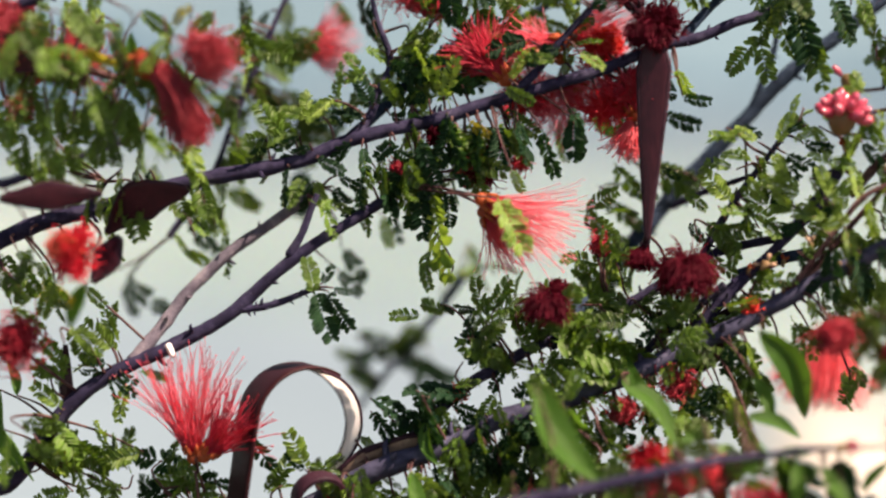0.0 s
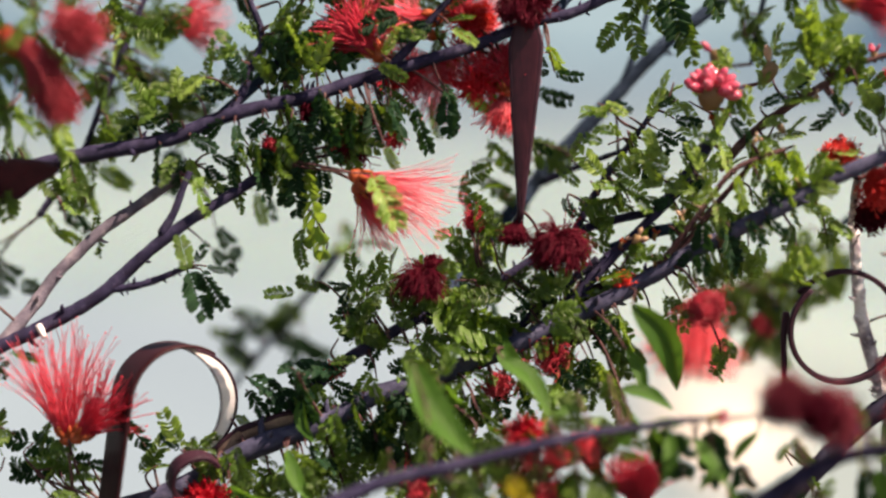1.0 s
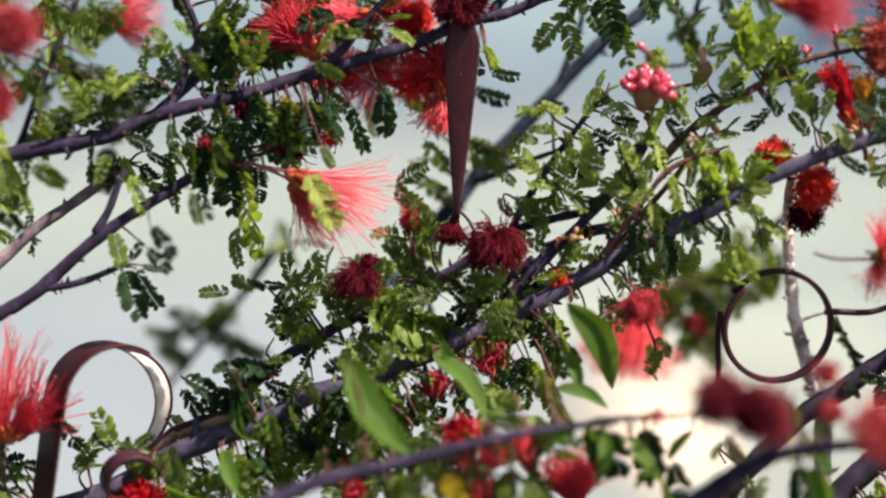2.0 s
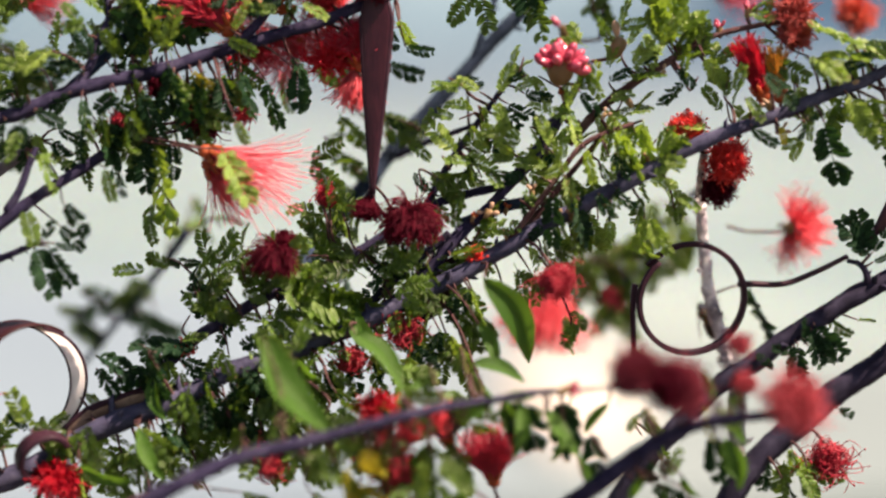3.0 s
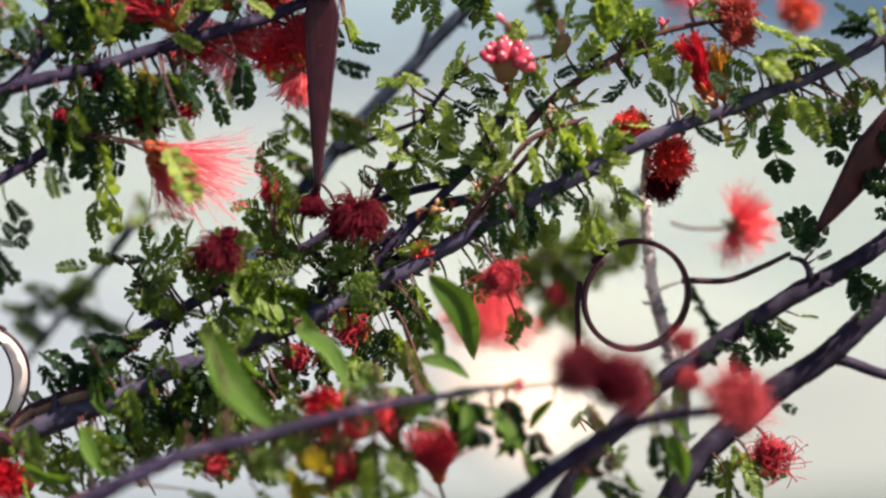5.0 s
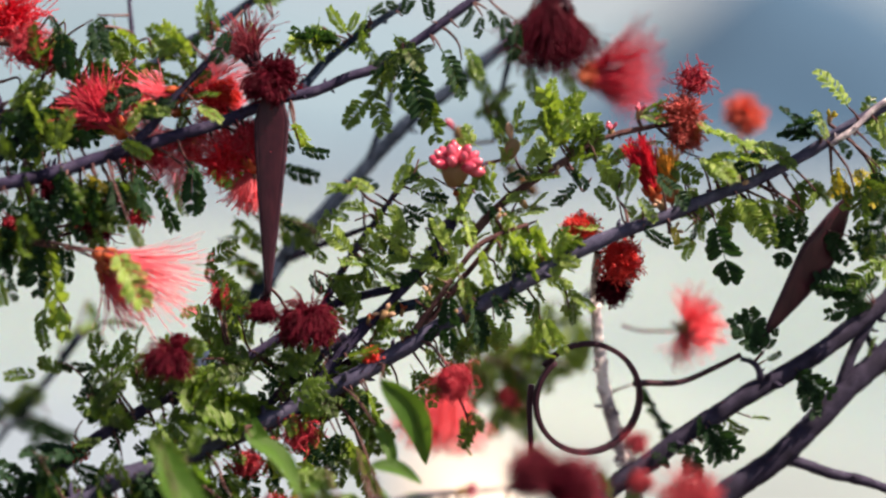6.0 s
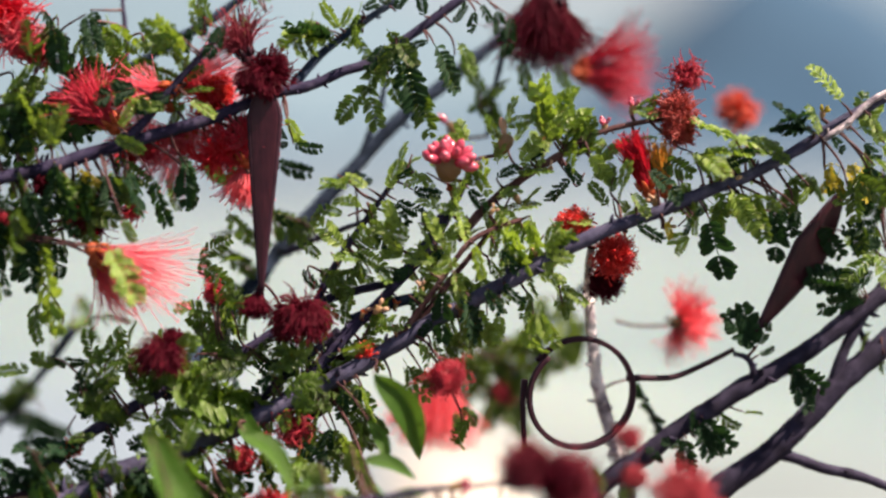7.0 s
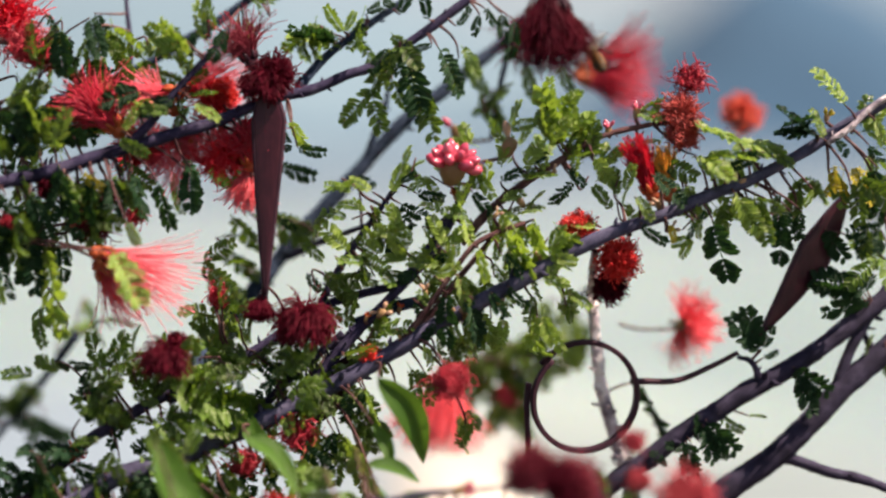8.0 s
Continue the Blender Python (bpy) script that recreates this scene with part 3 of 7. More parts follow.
def buds(p, angle, size, count, material=None, label="cluster of round red flower buds on a green-brown base"):
    """A head of tight round buds on a short cone."""
    TALLY[0] += 1
    rnd = random.Random(TALLY[0])
    p, length = Vector(p), size / 1000
    m = aim(p, angle)
    verts, faces = [], []
    girth = 0.72 if count > 8 else 0.45
    line = [Vector((length * u, 0, 0)) for u in (-0.3, -0.2, 0.0, 0.25, 0.42, 0.5)]
    tube(verts, faces, line, [length * girth * r for r in (0.12, 0.34, 0.52, 0.58, 0.45, 0.2)], 12)
    body = part("bud_head", mesh_of("bud_head", verts, faces, OLIVE), shrub, label, m)
    for k in range(count):
        s = (k + 0.5) / count
        a, off = k * 2.4, radians(86 if count > 8 else 55) * math.sqrt(s)
        way = Vector((math.cos(off), math.sin(off) * math.cos(a), math.sin(off) * math.sin(a)))
        axis = [way * length * u for u in (0.2, 0.36, 0.52, 0.68, 0.8, 0.86)]
        verts, faces = [], []
        w = length * rnd.uniform(0.13, 0.18)
        tube(verts, faces, [q + Vector((length * 0.2, 0, 0)) for q in axis], [w * 0.35, w * 0.6, w * 0.95, w, w * 0.62, w * 0.12], 8)
        bud = new("bud", mesh_of("bud", verts, faces, material or BUD))
        bud.parent = body
    _, _, foot = nearest_limb(p)
    verts, faces = [], []
    axis = spline([foot, foot.lerp(p, 0.5) + Vector((0, 0, -0.001)), m @ Vector((-length * 0.25, 0, 0))], 5)
    tube(verts, faces, axis, [0.0006] * len(axis), 6)
    part("stalk", mesh_of("stalk", verts, faces, TWIG), shrub, "thin flower stalk")
    return body


def ribbon(line, normals, width, thick, taper=True):
    """A strip of pod wall along a line: two faces and edges; width across line and normal."""
    verts, faces = [], []
    n = len(line)
    for i, (p, up) in enumerate(zip(line, normals)):
        along = (line[min(i + 1, n - 1)] - line[max(i - 1, 0)]).normalized()
        side = along.cross(up).normalized()
        w = width(i / (n - 1)) / 2
        for u, v in ((-1, -0.5), (-0.8, -0.75), (0, -0.25), (0.8, -0.75), (1, -0.5), (1, 0.5), (0.8, 0.8), (0, 0.35), (-0.8, 0.8), (-1, 0.5)):
            verts.append(p + side * w * u + up * thick * v)
    for i in range(n - 1):
        for k in range(10):
            a, b = i * 10 + k, i * 10 + (k + 1) % 10
            faces.append((a, b, b + 10, a + 10))
    faces.append(tuple(reversed(range(10))))
    faces.append(tuple((n - 1) * 10 + k for k in range(10)))
    return verts, faces


def pod(p, q, width, label, bow=0.0, turn=0.0, belly=0.25, material=None):
    """A flat lance-shaped seed pod from its stalk at p to its tip at q with thick rims along both edges."""
    p, q = Vector(p), Vector(q)
    d = q - p
    face = Vector((0, -1, 0))
    side = d.cross(face).normalized()
    normal = (Matrix.Rotation(radians(turn), 3, d.normalized()) @ side.cross(d).normalized()) * -1
    side = d.normalized().cross(normal)
    line = spline([p, p + d * 0.33 + side * bow, p + d * 0.66 + side * bow, q], 9)

    def wide(s):
        rise = min(1, s / belly) ** 0.7
        fall = 1 - max(0, (s - belly) / (1 - belly)) ** 1.25
        return width * max(0.06, rise * fall)
    verts, faces = ribbon(line, [normal] * len(line), wide, 0.0011)
    ob = part("seed_pod", mesh_of("seed_pod", verts, faces, material or POD), shrub, label)
    n = len(line)
    for hand in (1, -1):
        verts, faces = [], []
        edge = [line[i] + side * hand * wide(i / (n - 1)) / 2 for i in range(n)]
        tube(verts, faces, edge, [0.0008] * n, 6)
        part("pod_rim", mesh_of("pod_rim", verts, faces, POD_RIM), ob, "thickened dark pod rim")
    return ob


def coil(centre, radius, turns, start, width, label, tails=(), tip=0.0, lean=0.0, lift=0.0, straight=0.0, lining=None, outer=None, flare=1.0, husk=1.0):
    """A split pod half that has curled into a ring: dark outside, paler inside. start and turns in degrees in the bush's front plane; straight: the uncurled length before it."""
    c = Vector(centre)
    tiltm = Matrix.Rotation(radians(lean), 3, "X") @ Matrix.Rotation(radians(tip), 3, "Z")
    steps = 60

    def spread_at(s):
        return (flare + (1 / flare - flare) * s) * (0.55 + 0.45 * math.sin(math.pi * min(1, s * 0.8 + 0.1)))
    for layer, (off, material, name) in enumerate(((0.0, outer or POD, "curled_pod"), (-0.0007, lining or POD_INSIDE, "pod_lining"))):
        line, ups = [], []
        run = 12 if straight and (layer == 0 or husk == 1) else 0
        a = radians(start)
        out = Vector((math.cos(a), 0, math.sin(a)))
        onward = Vector((-math.sin(a), 0, math.cos(a))) * (1 if turns > 0 else -1)
        for i in range(run):
            line.append(c + tiltm @ (out * (radius + off) - onward * straight * (1 - i / run) + Vector((0, -0.5 * lift, 0))))
            ups.append(tiltm @ out)
        for i in range(steps + 1):
            s = i / steps * husk if layer == 0 else i / steps if husk == 1 else husk - 0.1 + (1.1 - husk) * i / steps
            a = radians(start + turns * s)
            out = Vector((math.cos(a), 0, math.sin(a)))
            r = radius * (1 + 0.05 * s + 0.012 * math.sin(9 * s)) + off
            line.append(c + tiltm @ (out * r + Vector((0, (s - 0.5) * lift, 0))))
            ups.append(tiltm @ out)
        verts, faces = ribbon(line, ups, lambda s: width * spread_at(s * husk if layer == 0 else s if husk == 1 else husk - 0.1 + (1.1 - husk) * s), 0.0008 if layer == 0 else 0.0003)
        if layer == 0:
            ob = part(name, mesh_of(name, verts, faces, material), shrub, label)
        else:
            part(name, mesh_of(name, verts, faces, material), ob, "smooth pod lining")
            if husk < 1:
                verts_rim, faces_rim = [], []
                tube(verts_rim, faces_rim, [Vector(verts[10 * i]) for i in range(len(line))], [0.0005] * len(line), 6)
                part("pod_rim", mesh_of("pod_rim", verts_rim, faces_rim, POD_RIM), ob, "thickened dark pod rim")
                verts_rim, faces_rim = [], []
                tube(verts_rim, faces_rim, [Vector(verts[10 * i + 4]) for i in range(len(line))], [0.0005] * len(line), 6)
                part("pod_rim", mesh_of("pod_rim", verts_rim, faces_rim, POD_RIM), ob, "thickened dark pod rim")
    for tail in tails:
        verts, faces = [], []
        axis = spline(tail, 8)
        n = len(axis)
        tube(verts, faces, axis, [0.0011 - 0.0003 * i / (n - 1) for i in range(n)], 7)
        part("pod_tail", mesh_of("pod_tail", verts, faces, POD_RIM), ob, "twisted dark pod edge")
    return ob


# ---- the limbs ----
branch([(-0.2793, 0.5162, 0.8850), (-0.2411, 0.5046, 0.9027), (-0.2156, 0.5095, 0.9150), (-0.1969, 0.5127, 0.9202), (-0.1748, 0.5166, 0.9263), (-0.1579, 0.5195, 0.9301), (-0.1376, 0.5229, 0.9338), (-0.1207, 0.5260, 0.9407), (-0.0971, 0.5301, 0.9464), (-0.0803, 0.5331, 0.9514), (-0.0634, 0.5357, 0.9564), (-0.0482, 0.5375, 0.9610), (-0.0317, 0.5432, 0.9678), (-0.0166, 0.5451, 0.9717), (-0.0065, 0.5465, 0.9759), (0.0068, 0.5489, 0.9818), (0.0447, 0.5512, 1.0084)], 0.0028, 0.0014, "long grey-violet woody branch", root=True)
branch([(-0.2003, 0.5121, 0.9191), (-0.1955, 0.5102, 0.9243), (-0.1918, 0.5081, 0.9286)], 0.0011, 0.0006, spurs=0)
branch([(-0.1190, 0.5263, 0.9410), (-0.1153, 0.5294, 0.9480), (-0.1133, 0.5311, 0.9548), (-0.1099, 0.5332, 0.9643), (-0.1135, 0.5354, 0.9764), (-0.1178, 0.5375, 0.9886)], 0.0016, 0.0007)
branch([(-0.0727, 0.5343, 0.9536), (-0.0656, 0.5326, 0.9606), (-0.0579, 0.5321, 0.9698), (-0.0496, 0.5325, 0.9790), (-0.0413, 0.5338, 0.9890)], 0.0016, 0.0008)
branch([(-0.2464, 0.5159, 0.8249), (-0.2231, 0.5061, 0.8368), (-0.2048, 0.5062, 0.8593), (-0.1911, 0.5093, 0.8699), (-0.1742, 0.5127, 0.8781), (-0.1574, 0.5163, 0.8874), (-0.1457, 0.5191, 0.8976), (-0.1306, 0.5225, 0.9099), (-0.1144, 0.5288, 0.9203), (-0.1048, 0.5337, 0.9264)], 0.0028, 0.0015, "grey woody branch with a pale broken stub", root=True)
branch([(-0.1855, 0.5115, 0.8736), (-0.1773, 0.5168, 0.8843), (-0.1696, 0.5212, 0.8956), (-0.1566, 0.5263, 0.9076), (-0.1400, 0.5318, 0.9200), (-0.1319, 0.5355, 0.9261)], 0.0021, 0.0016, "pale grey woody branch", GREY_BARK)
branch([(-0.1540, 0.5170, 0.8894), (-0.1478, 0.5170, 0.8901), (-0.1400, 0.5174, 0.8920), (-0.1316, 0.5191, 0.8958)], 0.0013, 0.0009, "short knobbly dark twig", spurs=1.5)
branch([(-0.1382, 0.5210, 0.9058), (-0.1346, 0.5210, 0.9122), (-0.1325, 0.5218, 0.9190), (-0.1307, 0.5234, 0.9241)], 0.0014, 0.0009)
branch([(-0.1672, 0.5221, 0.8097), (-0.1318, 0.5187, 0.8296), (-0.1098, 0.5193, 0.8417), (-0.0880, 0.5205, 0.8497), (-0.0749, 0.5232, 0.8569), (-0.0600, 0.5265, 0.8609), (-0.0450, 0.5305, 0.8665), (-0.0331, 0.5319, 0.8714), (-0.0144, 0.5336, 0.8802), (0.0027, 0.5347, 0.8895), (0.0198, 0.5333, 0.8999), (0.0417, 0.5315, 0.9115), (0.0550, 0.5305, 0.9190), (0.0701, 0.5305, 0.9264), (0.0870, 0.5313, 0.9326), (0.1040, 0.5331, 0.9390), (0.1212, 0.5348, 0.9457), (0.1581, 0.5348, 0.9673), (0.1822, 0.5384, 0.9777)], 0.0036, 0.0016, "long slate-grey woody branch", SLATE_BARK, root=True)
branch([(-0.1106, 0.5232, 0.8414), (-0.0877, 0.5300, 0.8641), (-0.0758, 0.5316, 0.8718), (-0.0607, 0.5343, 0.8797), (-0.0455, 0.5386, 0.8873), (-0.0319, 0.5422, 0.8939), (-0.0146, 0.5449, 0.9050), (-0.0042, 0.5444, 0.9085), (0.0097, 0.5426, 0.9121)], 0.0019, 0.0013)
branch([(-0.0281, 0.5344, 0.8740), (-0.0161, 0.5360, 0.8850), (-0.0075, 0.5360, 0.8937), (0.0010, 0.5369, 0.9030), (0.0104, 0.5366, 0.9122), (0.0198, 0.5380, 0.9224), (0.0276, 0.5405, 0.9363), (0.0344, 0.5411, 0.9490)], 0.0017, 0.0009)
branch([(0.0062, 0.5349, 0.8921), (0.0163, 0.5317, 0.9035), (0.0247, 0.5304, 0.9163), (0.0322, 0.5307, 0.9248), (0.0467, 0.5335, 0.9305)], 0.0010, 0.0007, "thin red-brown twig", TWIG)
branch([(0.0277, 0.5408, 0.9243), (0.0371, 0.5411, 0.9345), (0.0472, 0.5402, 0.9422), (0.0590, 0.5392, 0.9496), (0.0707, 0.5383, 0.9567), (0.0859, 0.5380, 0.9604)], 0.0015, 0.0008, "thin red-brown twig", TWIG)
branch([(-0.0607, 0.5343, 0.8797), (-0.0482, 0.5612, 0.8942), (-0.0331, 0.5759, 0.9132), (-0.0242, 0.5770, 0.9236), (-0.0118, 0.5782, 0.9374), (0.0005, 0.5790, 0.9504), (0.0145, 0.5797, 0.9648), (0.0285, 0.5818, 0.9755), (0.0459, 0.5849, 0.9897)], 0.0029, 0.0021, "bluish-grey woody branch", BLUE_BARK)
branch([(-0.0021, 0.5789, 0.9486), (0.0013, 0.5774, 0.9576), (0.0053, 0.5780, 0.9675), (0.0069, 0.5785, 0.9773)], 0.0013, 0.0008, "bluish-grey woody branch", BLUE_BARK)
branch([(-0.0166, 0.5436, 0.9016), (-0.0109, 0.5447, 0.9137), (-0.0042, 0.5445, 0.9249), (0.0024, 0.5440, 0.9335), (0.0090, 0.5434, 0.9420)], 0.0013, 0.0008)
branch([(-0.0260, 0.5766, 0.9187), (-0.0186, 0.5691, 0.9227), (-0.0096, 0.5595, 0.9259), (-0.0009, 0.5498, 0.9295)], 0.0012, 0.0008)
branch([(0.0439, 0.5507, 0.8107), (0.0722, 0.5482, 0.8452), (0.0880, 0.5468, 0.8573), (0.1019, 0.5453, 0.8677), (0.1159, 0.5447, 0.8768), (0.1316, 0.5439, 0.8855), (0.1494, 0.5445, 0.8985), (0.1657, 0.5457, 0.9097), (0.1855, 0.5467, 0.9236)], 0.0032, 0.0030, "thick violet-brown branch", VIOLET_BARK, spurs=0.25, knots=0.5, root=True)
branch([(0.0791, 0.5467, 0.8129), (0.1066, 0.5467, 0.8429), (0.1268, 0.5454, 0.8579), (0.1409, 0.5452, 0.8720), (0.1621, 0.5462, 0.8911), (0.1861, 0.5479, 0.9129)], 0.0042, 0.0036, "thick violet-brown branch", VIOLET_BARK, spurs=0.1, knots=0.5, root=True)
branch([(0.1259, 0.5454, 0.8571), (0.1335, 0.5439, 0.8551), (0.1420, 0.5423, 0.8521), (0.1540, 0.5406, 0.8494), (0.1697, 0.5394, 0.8425)], 0.0021, 0.0013, "violet-brown side branch", VIOLET_BARK, spurs=0.6)
branch([(0.1445, 0.5455, 0.8763), (0.1498, 0.5457, 0.8904), (0.1568, 0.5455, 0.9028), (0.1655, 0.5452, 0.9168)], 0.0020, 0.0014, "violet-brown side branch", VIOLET_BARK, spurs=0.1)
branch([(0.0823, 0.5560, 0.8196), (0.0818, 0.5560, 0.8468), (0.0768, 0.5560, 0.8622), (0.0736, 0.5560, 0.8758), (0.0715, 0.5560, 0.8884), (0.0703, 0.5560, 0.8991), (0.0696, 0.5556, 0.9098), (0.0689, 0.5412, 0.9213)], 0.0027, 0.0013, "pale sunlit twig with short spurs", PALE_BARK, spurs=1.8, root=True)
branch([(-0.1177, 0.4852, 0.8115), (-0.0894, 0.4712, 0.8306), (-0.0684, 0.4752, 0.8404), (-0.0471, 0.4782, 0.8456), (-0.0224, 0.4806, 0.8519), (-0.0038, 0.4853, 0.8546), (0.0182, 0.4872, 0.8577), (0.0371, 0.4868, 0.8594)], 0.0028, 0.0004, root=True)
branch([(-0.0007, 0.5064, 0.8004), (0.0279, 0.4882, 0.8269), (0.0465, 0.4850, 0.8419), (0.0637, 0.4852, 0.8498), (0.0852, 0.4830, 0.8525)], 0.0034, 0.0012, "grey-violet woody branch", root=True)
branch([(-0.2509, 0.4871, 0.9556), (-0.2163, 0.4888, 0.9624), (-0.2000, 0.4912, 0.9634), (-0.1876, 0.4949, 0.9604), (-0.1762, 0.4964, 0.9572), (-0.1625, 0.4963, 0.9555)], 0.0017, 0.0009, "thin red-brown twig", TWIG, root=True)
branch([(-0.2712, 0.5422, 0.9654), (-0.2342, 0.5298, 0.9787), (-0.2198, 0.5227, 0.9837), (-0.2026, 0.5261, 0.9941)], 0.0026, 0.0017, root=True)
branch([(-0.2693, 0.5401, 0.9223), (-0.2397, 0.5397, 0.9262), (-0.2274, 0.5380, 0.9294), (-0.2116, 0.5370, 0.9346), (-0.1968, 0.5378, 0.9399)], 0.0018, 0.0010, root=True)
branch([(-0.1224, 0.5257, 0.9400), (-0.0946, 0.5521, 0.9689), (-0.0790, 0.5650, 0.9755), (-0.0615, 0.5677, 0.9854), (-0.0456, 0.5697, 0.9953), (-0.0294, 0.5714, 1.0070)], 0.0018, 0.0014, "bluish-grey woody branch", BLUE_BARK)
branch([(-0.0749, 0.5657, 0.9791), (-0.0751, 0.5663, 0.9906), (-0.0764, 0.5669, 1.0048)], 0.0009, 0.0006)
branch([(-0.1188, 0.5392, 0.9871), (-0.1026, 0.5417, 0.9847), (-0.0915, 0.5449, 0.9755), (-0.0794, 0.5547, 0.9724)], 0.0011, 0.0007, "thin red-brown twig", TWIG)
branch([(-0.0216, 0.5459, 0.9719), (-0.0130, 0.5497, 0.9815), (-0.0008, 0.5514, 0.9911), (0.0098, 0.5528, 0.9981)], 0.0015, 0.0011, "bluish-grey woody branch", BLUE_BARK)

branch([(-0.1742, 0.5118, 0.8786), (-0.1729, 0.5108, 0.8770), (-0.1718, 0.5098, 0.8755)], 0.0012, 0.0008, "pale broken stub", PALE_BARK, spurs=0)

branch([(-0.1843, 0.5440, 0.9091), (-0.1702, 0.5477, 0.9308), (-0.1597, 0.5510, 0.9578), (-0.1526, 0.5531, 0.9740), (-0.1439, 0.5557, 0.9955)], 0.0012, 0.0008)
branch([(-0.2319, 0.5000, 0.9666), (-0.2186, 0.4940, 0.9642), (-0.2073, 0.4920, 0.9625), (-0.1978, 0.4900, 0.9633), (-0.1909, 0.4900, 0.9607)], 0.0011, 0.0006, "thin red-brown twig", TWIG)
branch([(-0.0220, 0.5370, 0.8802), (-0.0133, 0.5370, 0.8880), (-0.0056, 0.5370, 0.8966), (0.0039, 0.5380, 0.9059), (0.0108, 0.5390, 0.9136), (0.0176, 0.5390, 0.9222), (0.0236, 0.5390, 0.9324)], 0.0019, 0.0011, "grey woody branch")
branch([(-0.0359, 0.5380, 0.8722), (-0.0219, 0.5375, 0.8862), (-0.0133, 0.5370, 0.8931), (-0.0085, 0.5365, 0.8975)], 0.0016, 0.0012, "violet-brown side branch", VIOLET_BARK)
branch([(-0.0039, 0.5420, 0.8996), (0.0056, 0.5415, 0.9039), (0.0177, 0.5410, 0.9069)], 0.0022, 0.0016, "bluish-grey woody branch", BLUE_BARK)
branch([(0.0150, 0.5360, 0.8984), (0.0235, 0.5350, 0.9096), (0.0311, 0.5345, 0.9190), (0.0395, 0.5340, 0.9292)], 0.0011, 0.0007, "thin red-brown twig", TWIG)
branch([(-0.0966, 0.5850, 0.8929), (-0.1099, 0.6000, 0.8770), (-0.1232, 0.6020, 0.8612), (-0.1386, 0.6040, 0.8433)], 0.0016, 0.001, "bluish-grey woody branch", BLUE_BARK)
branch([(0.0775, 0.5750, 0.9120), (0.0666, 0.6000, 0.8988), (0.0534, 0.6010, 0.8814), (0.0431, 0.6030, 0.8578)], 0.0012, 0.0007, "bluish-grey woody branch", BLUE_BARK)
branch([(0.0498, 0.5700, 0.9960), (0.0429, 0.5760, 0.9765), (0.0397, 0.5780, 0.9564)], 0.0012, 0.0007, "bluish-grey woody branch", BLUE_BARK)
branch([(0.1384, 0.5340, 0.9541), (0.1442, 0.5330, 0.9579), (0.1525, 0.5320, 0.9652), (0.1625, 0.5310, 0.9706)], 0.0012, 0.0008, "pale pinkish twig", PALE_BARK, spurs=0.6)

# ---- pods ----
branch([(0.1200, 0.5435, 0.8792), (0.1193, 0.5420, 0.8841), (0.1173, 0.5425, 0.8871), (0.1137, 0.5437, 0.8880)], 0.0014, 0.0007, "short violet-brown side twig", VIOLET_BARK, spurs=0.3)
pod((-0.0296, 0.5356, 0.9736), (-0.0314, 0.5316, 0.9098), 0.0095, "long flat purple-brown seed pod hanging point down", 0.0, 12, 0.18)
pod((0.1468, 0.5423, 0.9381), (0.1198, 0.5403, 0.8952), 0.0118, "flat purple-brown seed pod with glossy faces", 0.0012, -20, 0.4)
pod((-0.1236, 0.5209, 0.8393), (-0.0964, 0.5255, 0.8529), 0.0075, "tan split pod half lying along the branch", 0.0, 30, 0.3, POD_HUSK)
pod((-0.0055, 0.5437, 0.8897), (-0.0180, 0.5415, 0.8698), 0.0095, "reddish-brown seed pod", 0.0, 15, 0.4)
pod((-0.2245, 0.4842, 0.9701), (-0.1969, 0.4877, 0.9623), 0.0105, "reddish-brown seed pod", 0.0, 10, 0.5)
pod((-0.2129, 0.4791, 0.9245), (-0.1846, 0.4853, 0.9260), 0.0075, "reddish-brown seed pod", 0.0, 10, 0.5)
pod((-0.2056, 0.5082, 0.8610), (-0.2059, 0.5088, 0.8786), 0.0030, "dry pointed pod tip", 0.0, 30, 0.2)
pod((-0.1645, 0.5030, 0.9265), (-0.1898, 0.5030, 0.9134), 0.0125, "dark purple boat-shaped seed pod", -0.0035, -25, 0.5)
pod((-0.1818, 0.4920, 0.9129), (-0.1894, 0.4900, 0.8997), 0.0080, "dark purple seed pod", 0.0, 10, 0.45)
coil((-0.1350, 0.5195, 0.8542), 0.0178, -226, 172, 0.0150, "split pod curled into a wide ring, dark brown outside and pale within", tip=36, lean=-3, lift=0.003, straight=0.036, lining=POD_INSIDE, outer=POD_OUTER, flare=1.5, husk=0.5)
coil((0.0653, 0.5376, 0.8769), 0.0163, 372, 130, 0.0030, "thin dark pod edge curled into a ring", tip=8, lean=5, lift=0.003, lining=POD_RIM, outer=POD_RIM,
     tails=([(0.0481, 0.5365, 0.8818), (0.0474, 0.5365, 0.8749), (0.0477, 0.5365, 0.8662), (0.0479, 0.5365, 0.8557)], [(0.0800, 0.5410, 0.8813), (0.0839, 0.5420, 0.8812), (0.0945, 0.5430, 0.8812), (0.1050, 0.5438, 0.8852), (0.1137, 0.5439, 0.8895)]))
coil((-0.1271, 0.5098, 0.8343), 0.0075, 300, 20, 0.006, "dark curled pod half", tip=30, lean=20, lift=0.003, lining=POD_RIM, outer=POD_RIM)

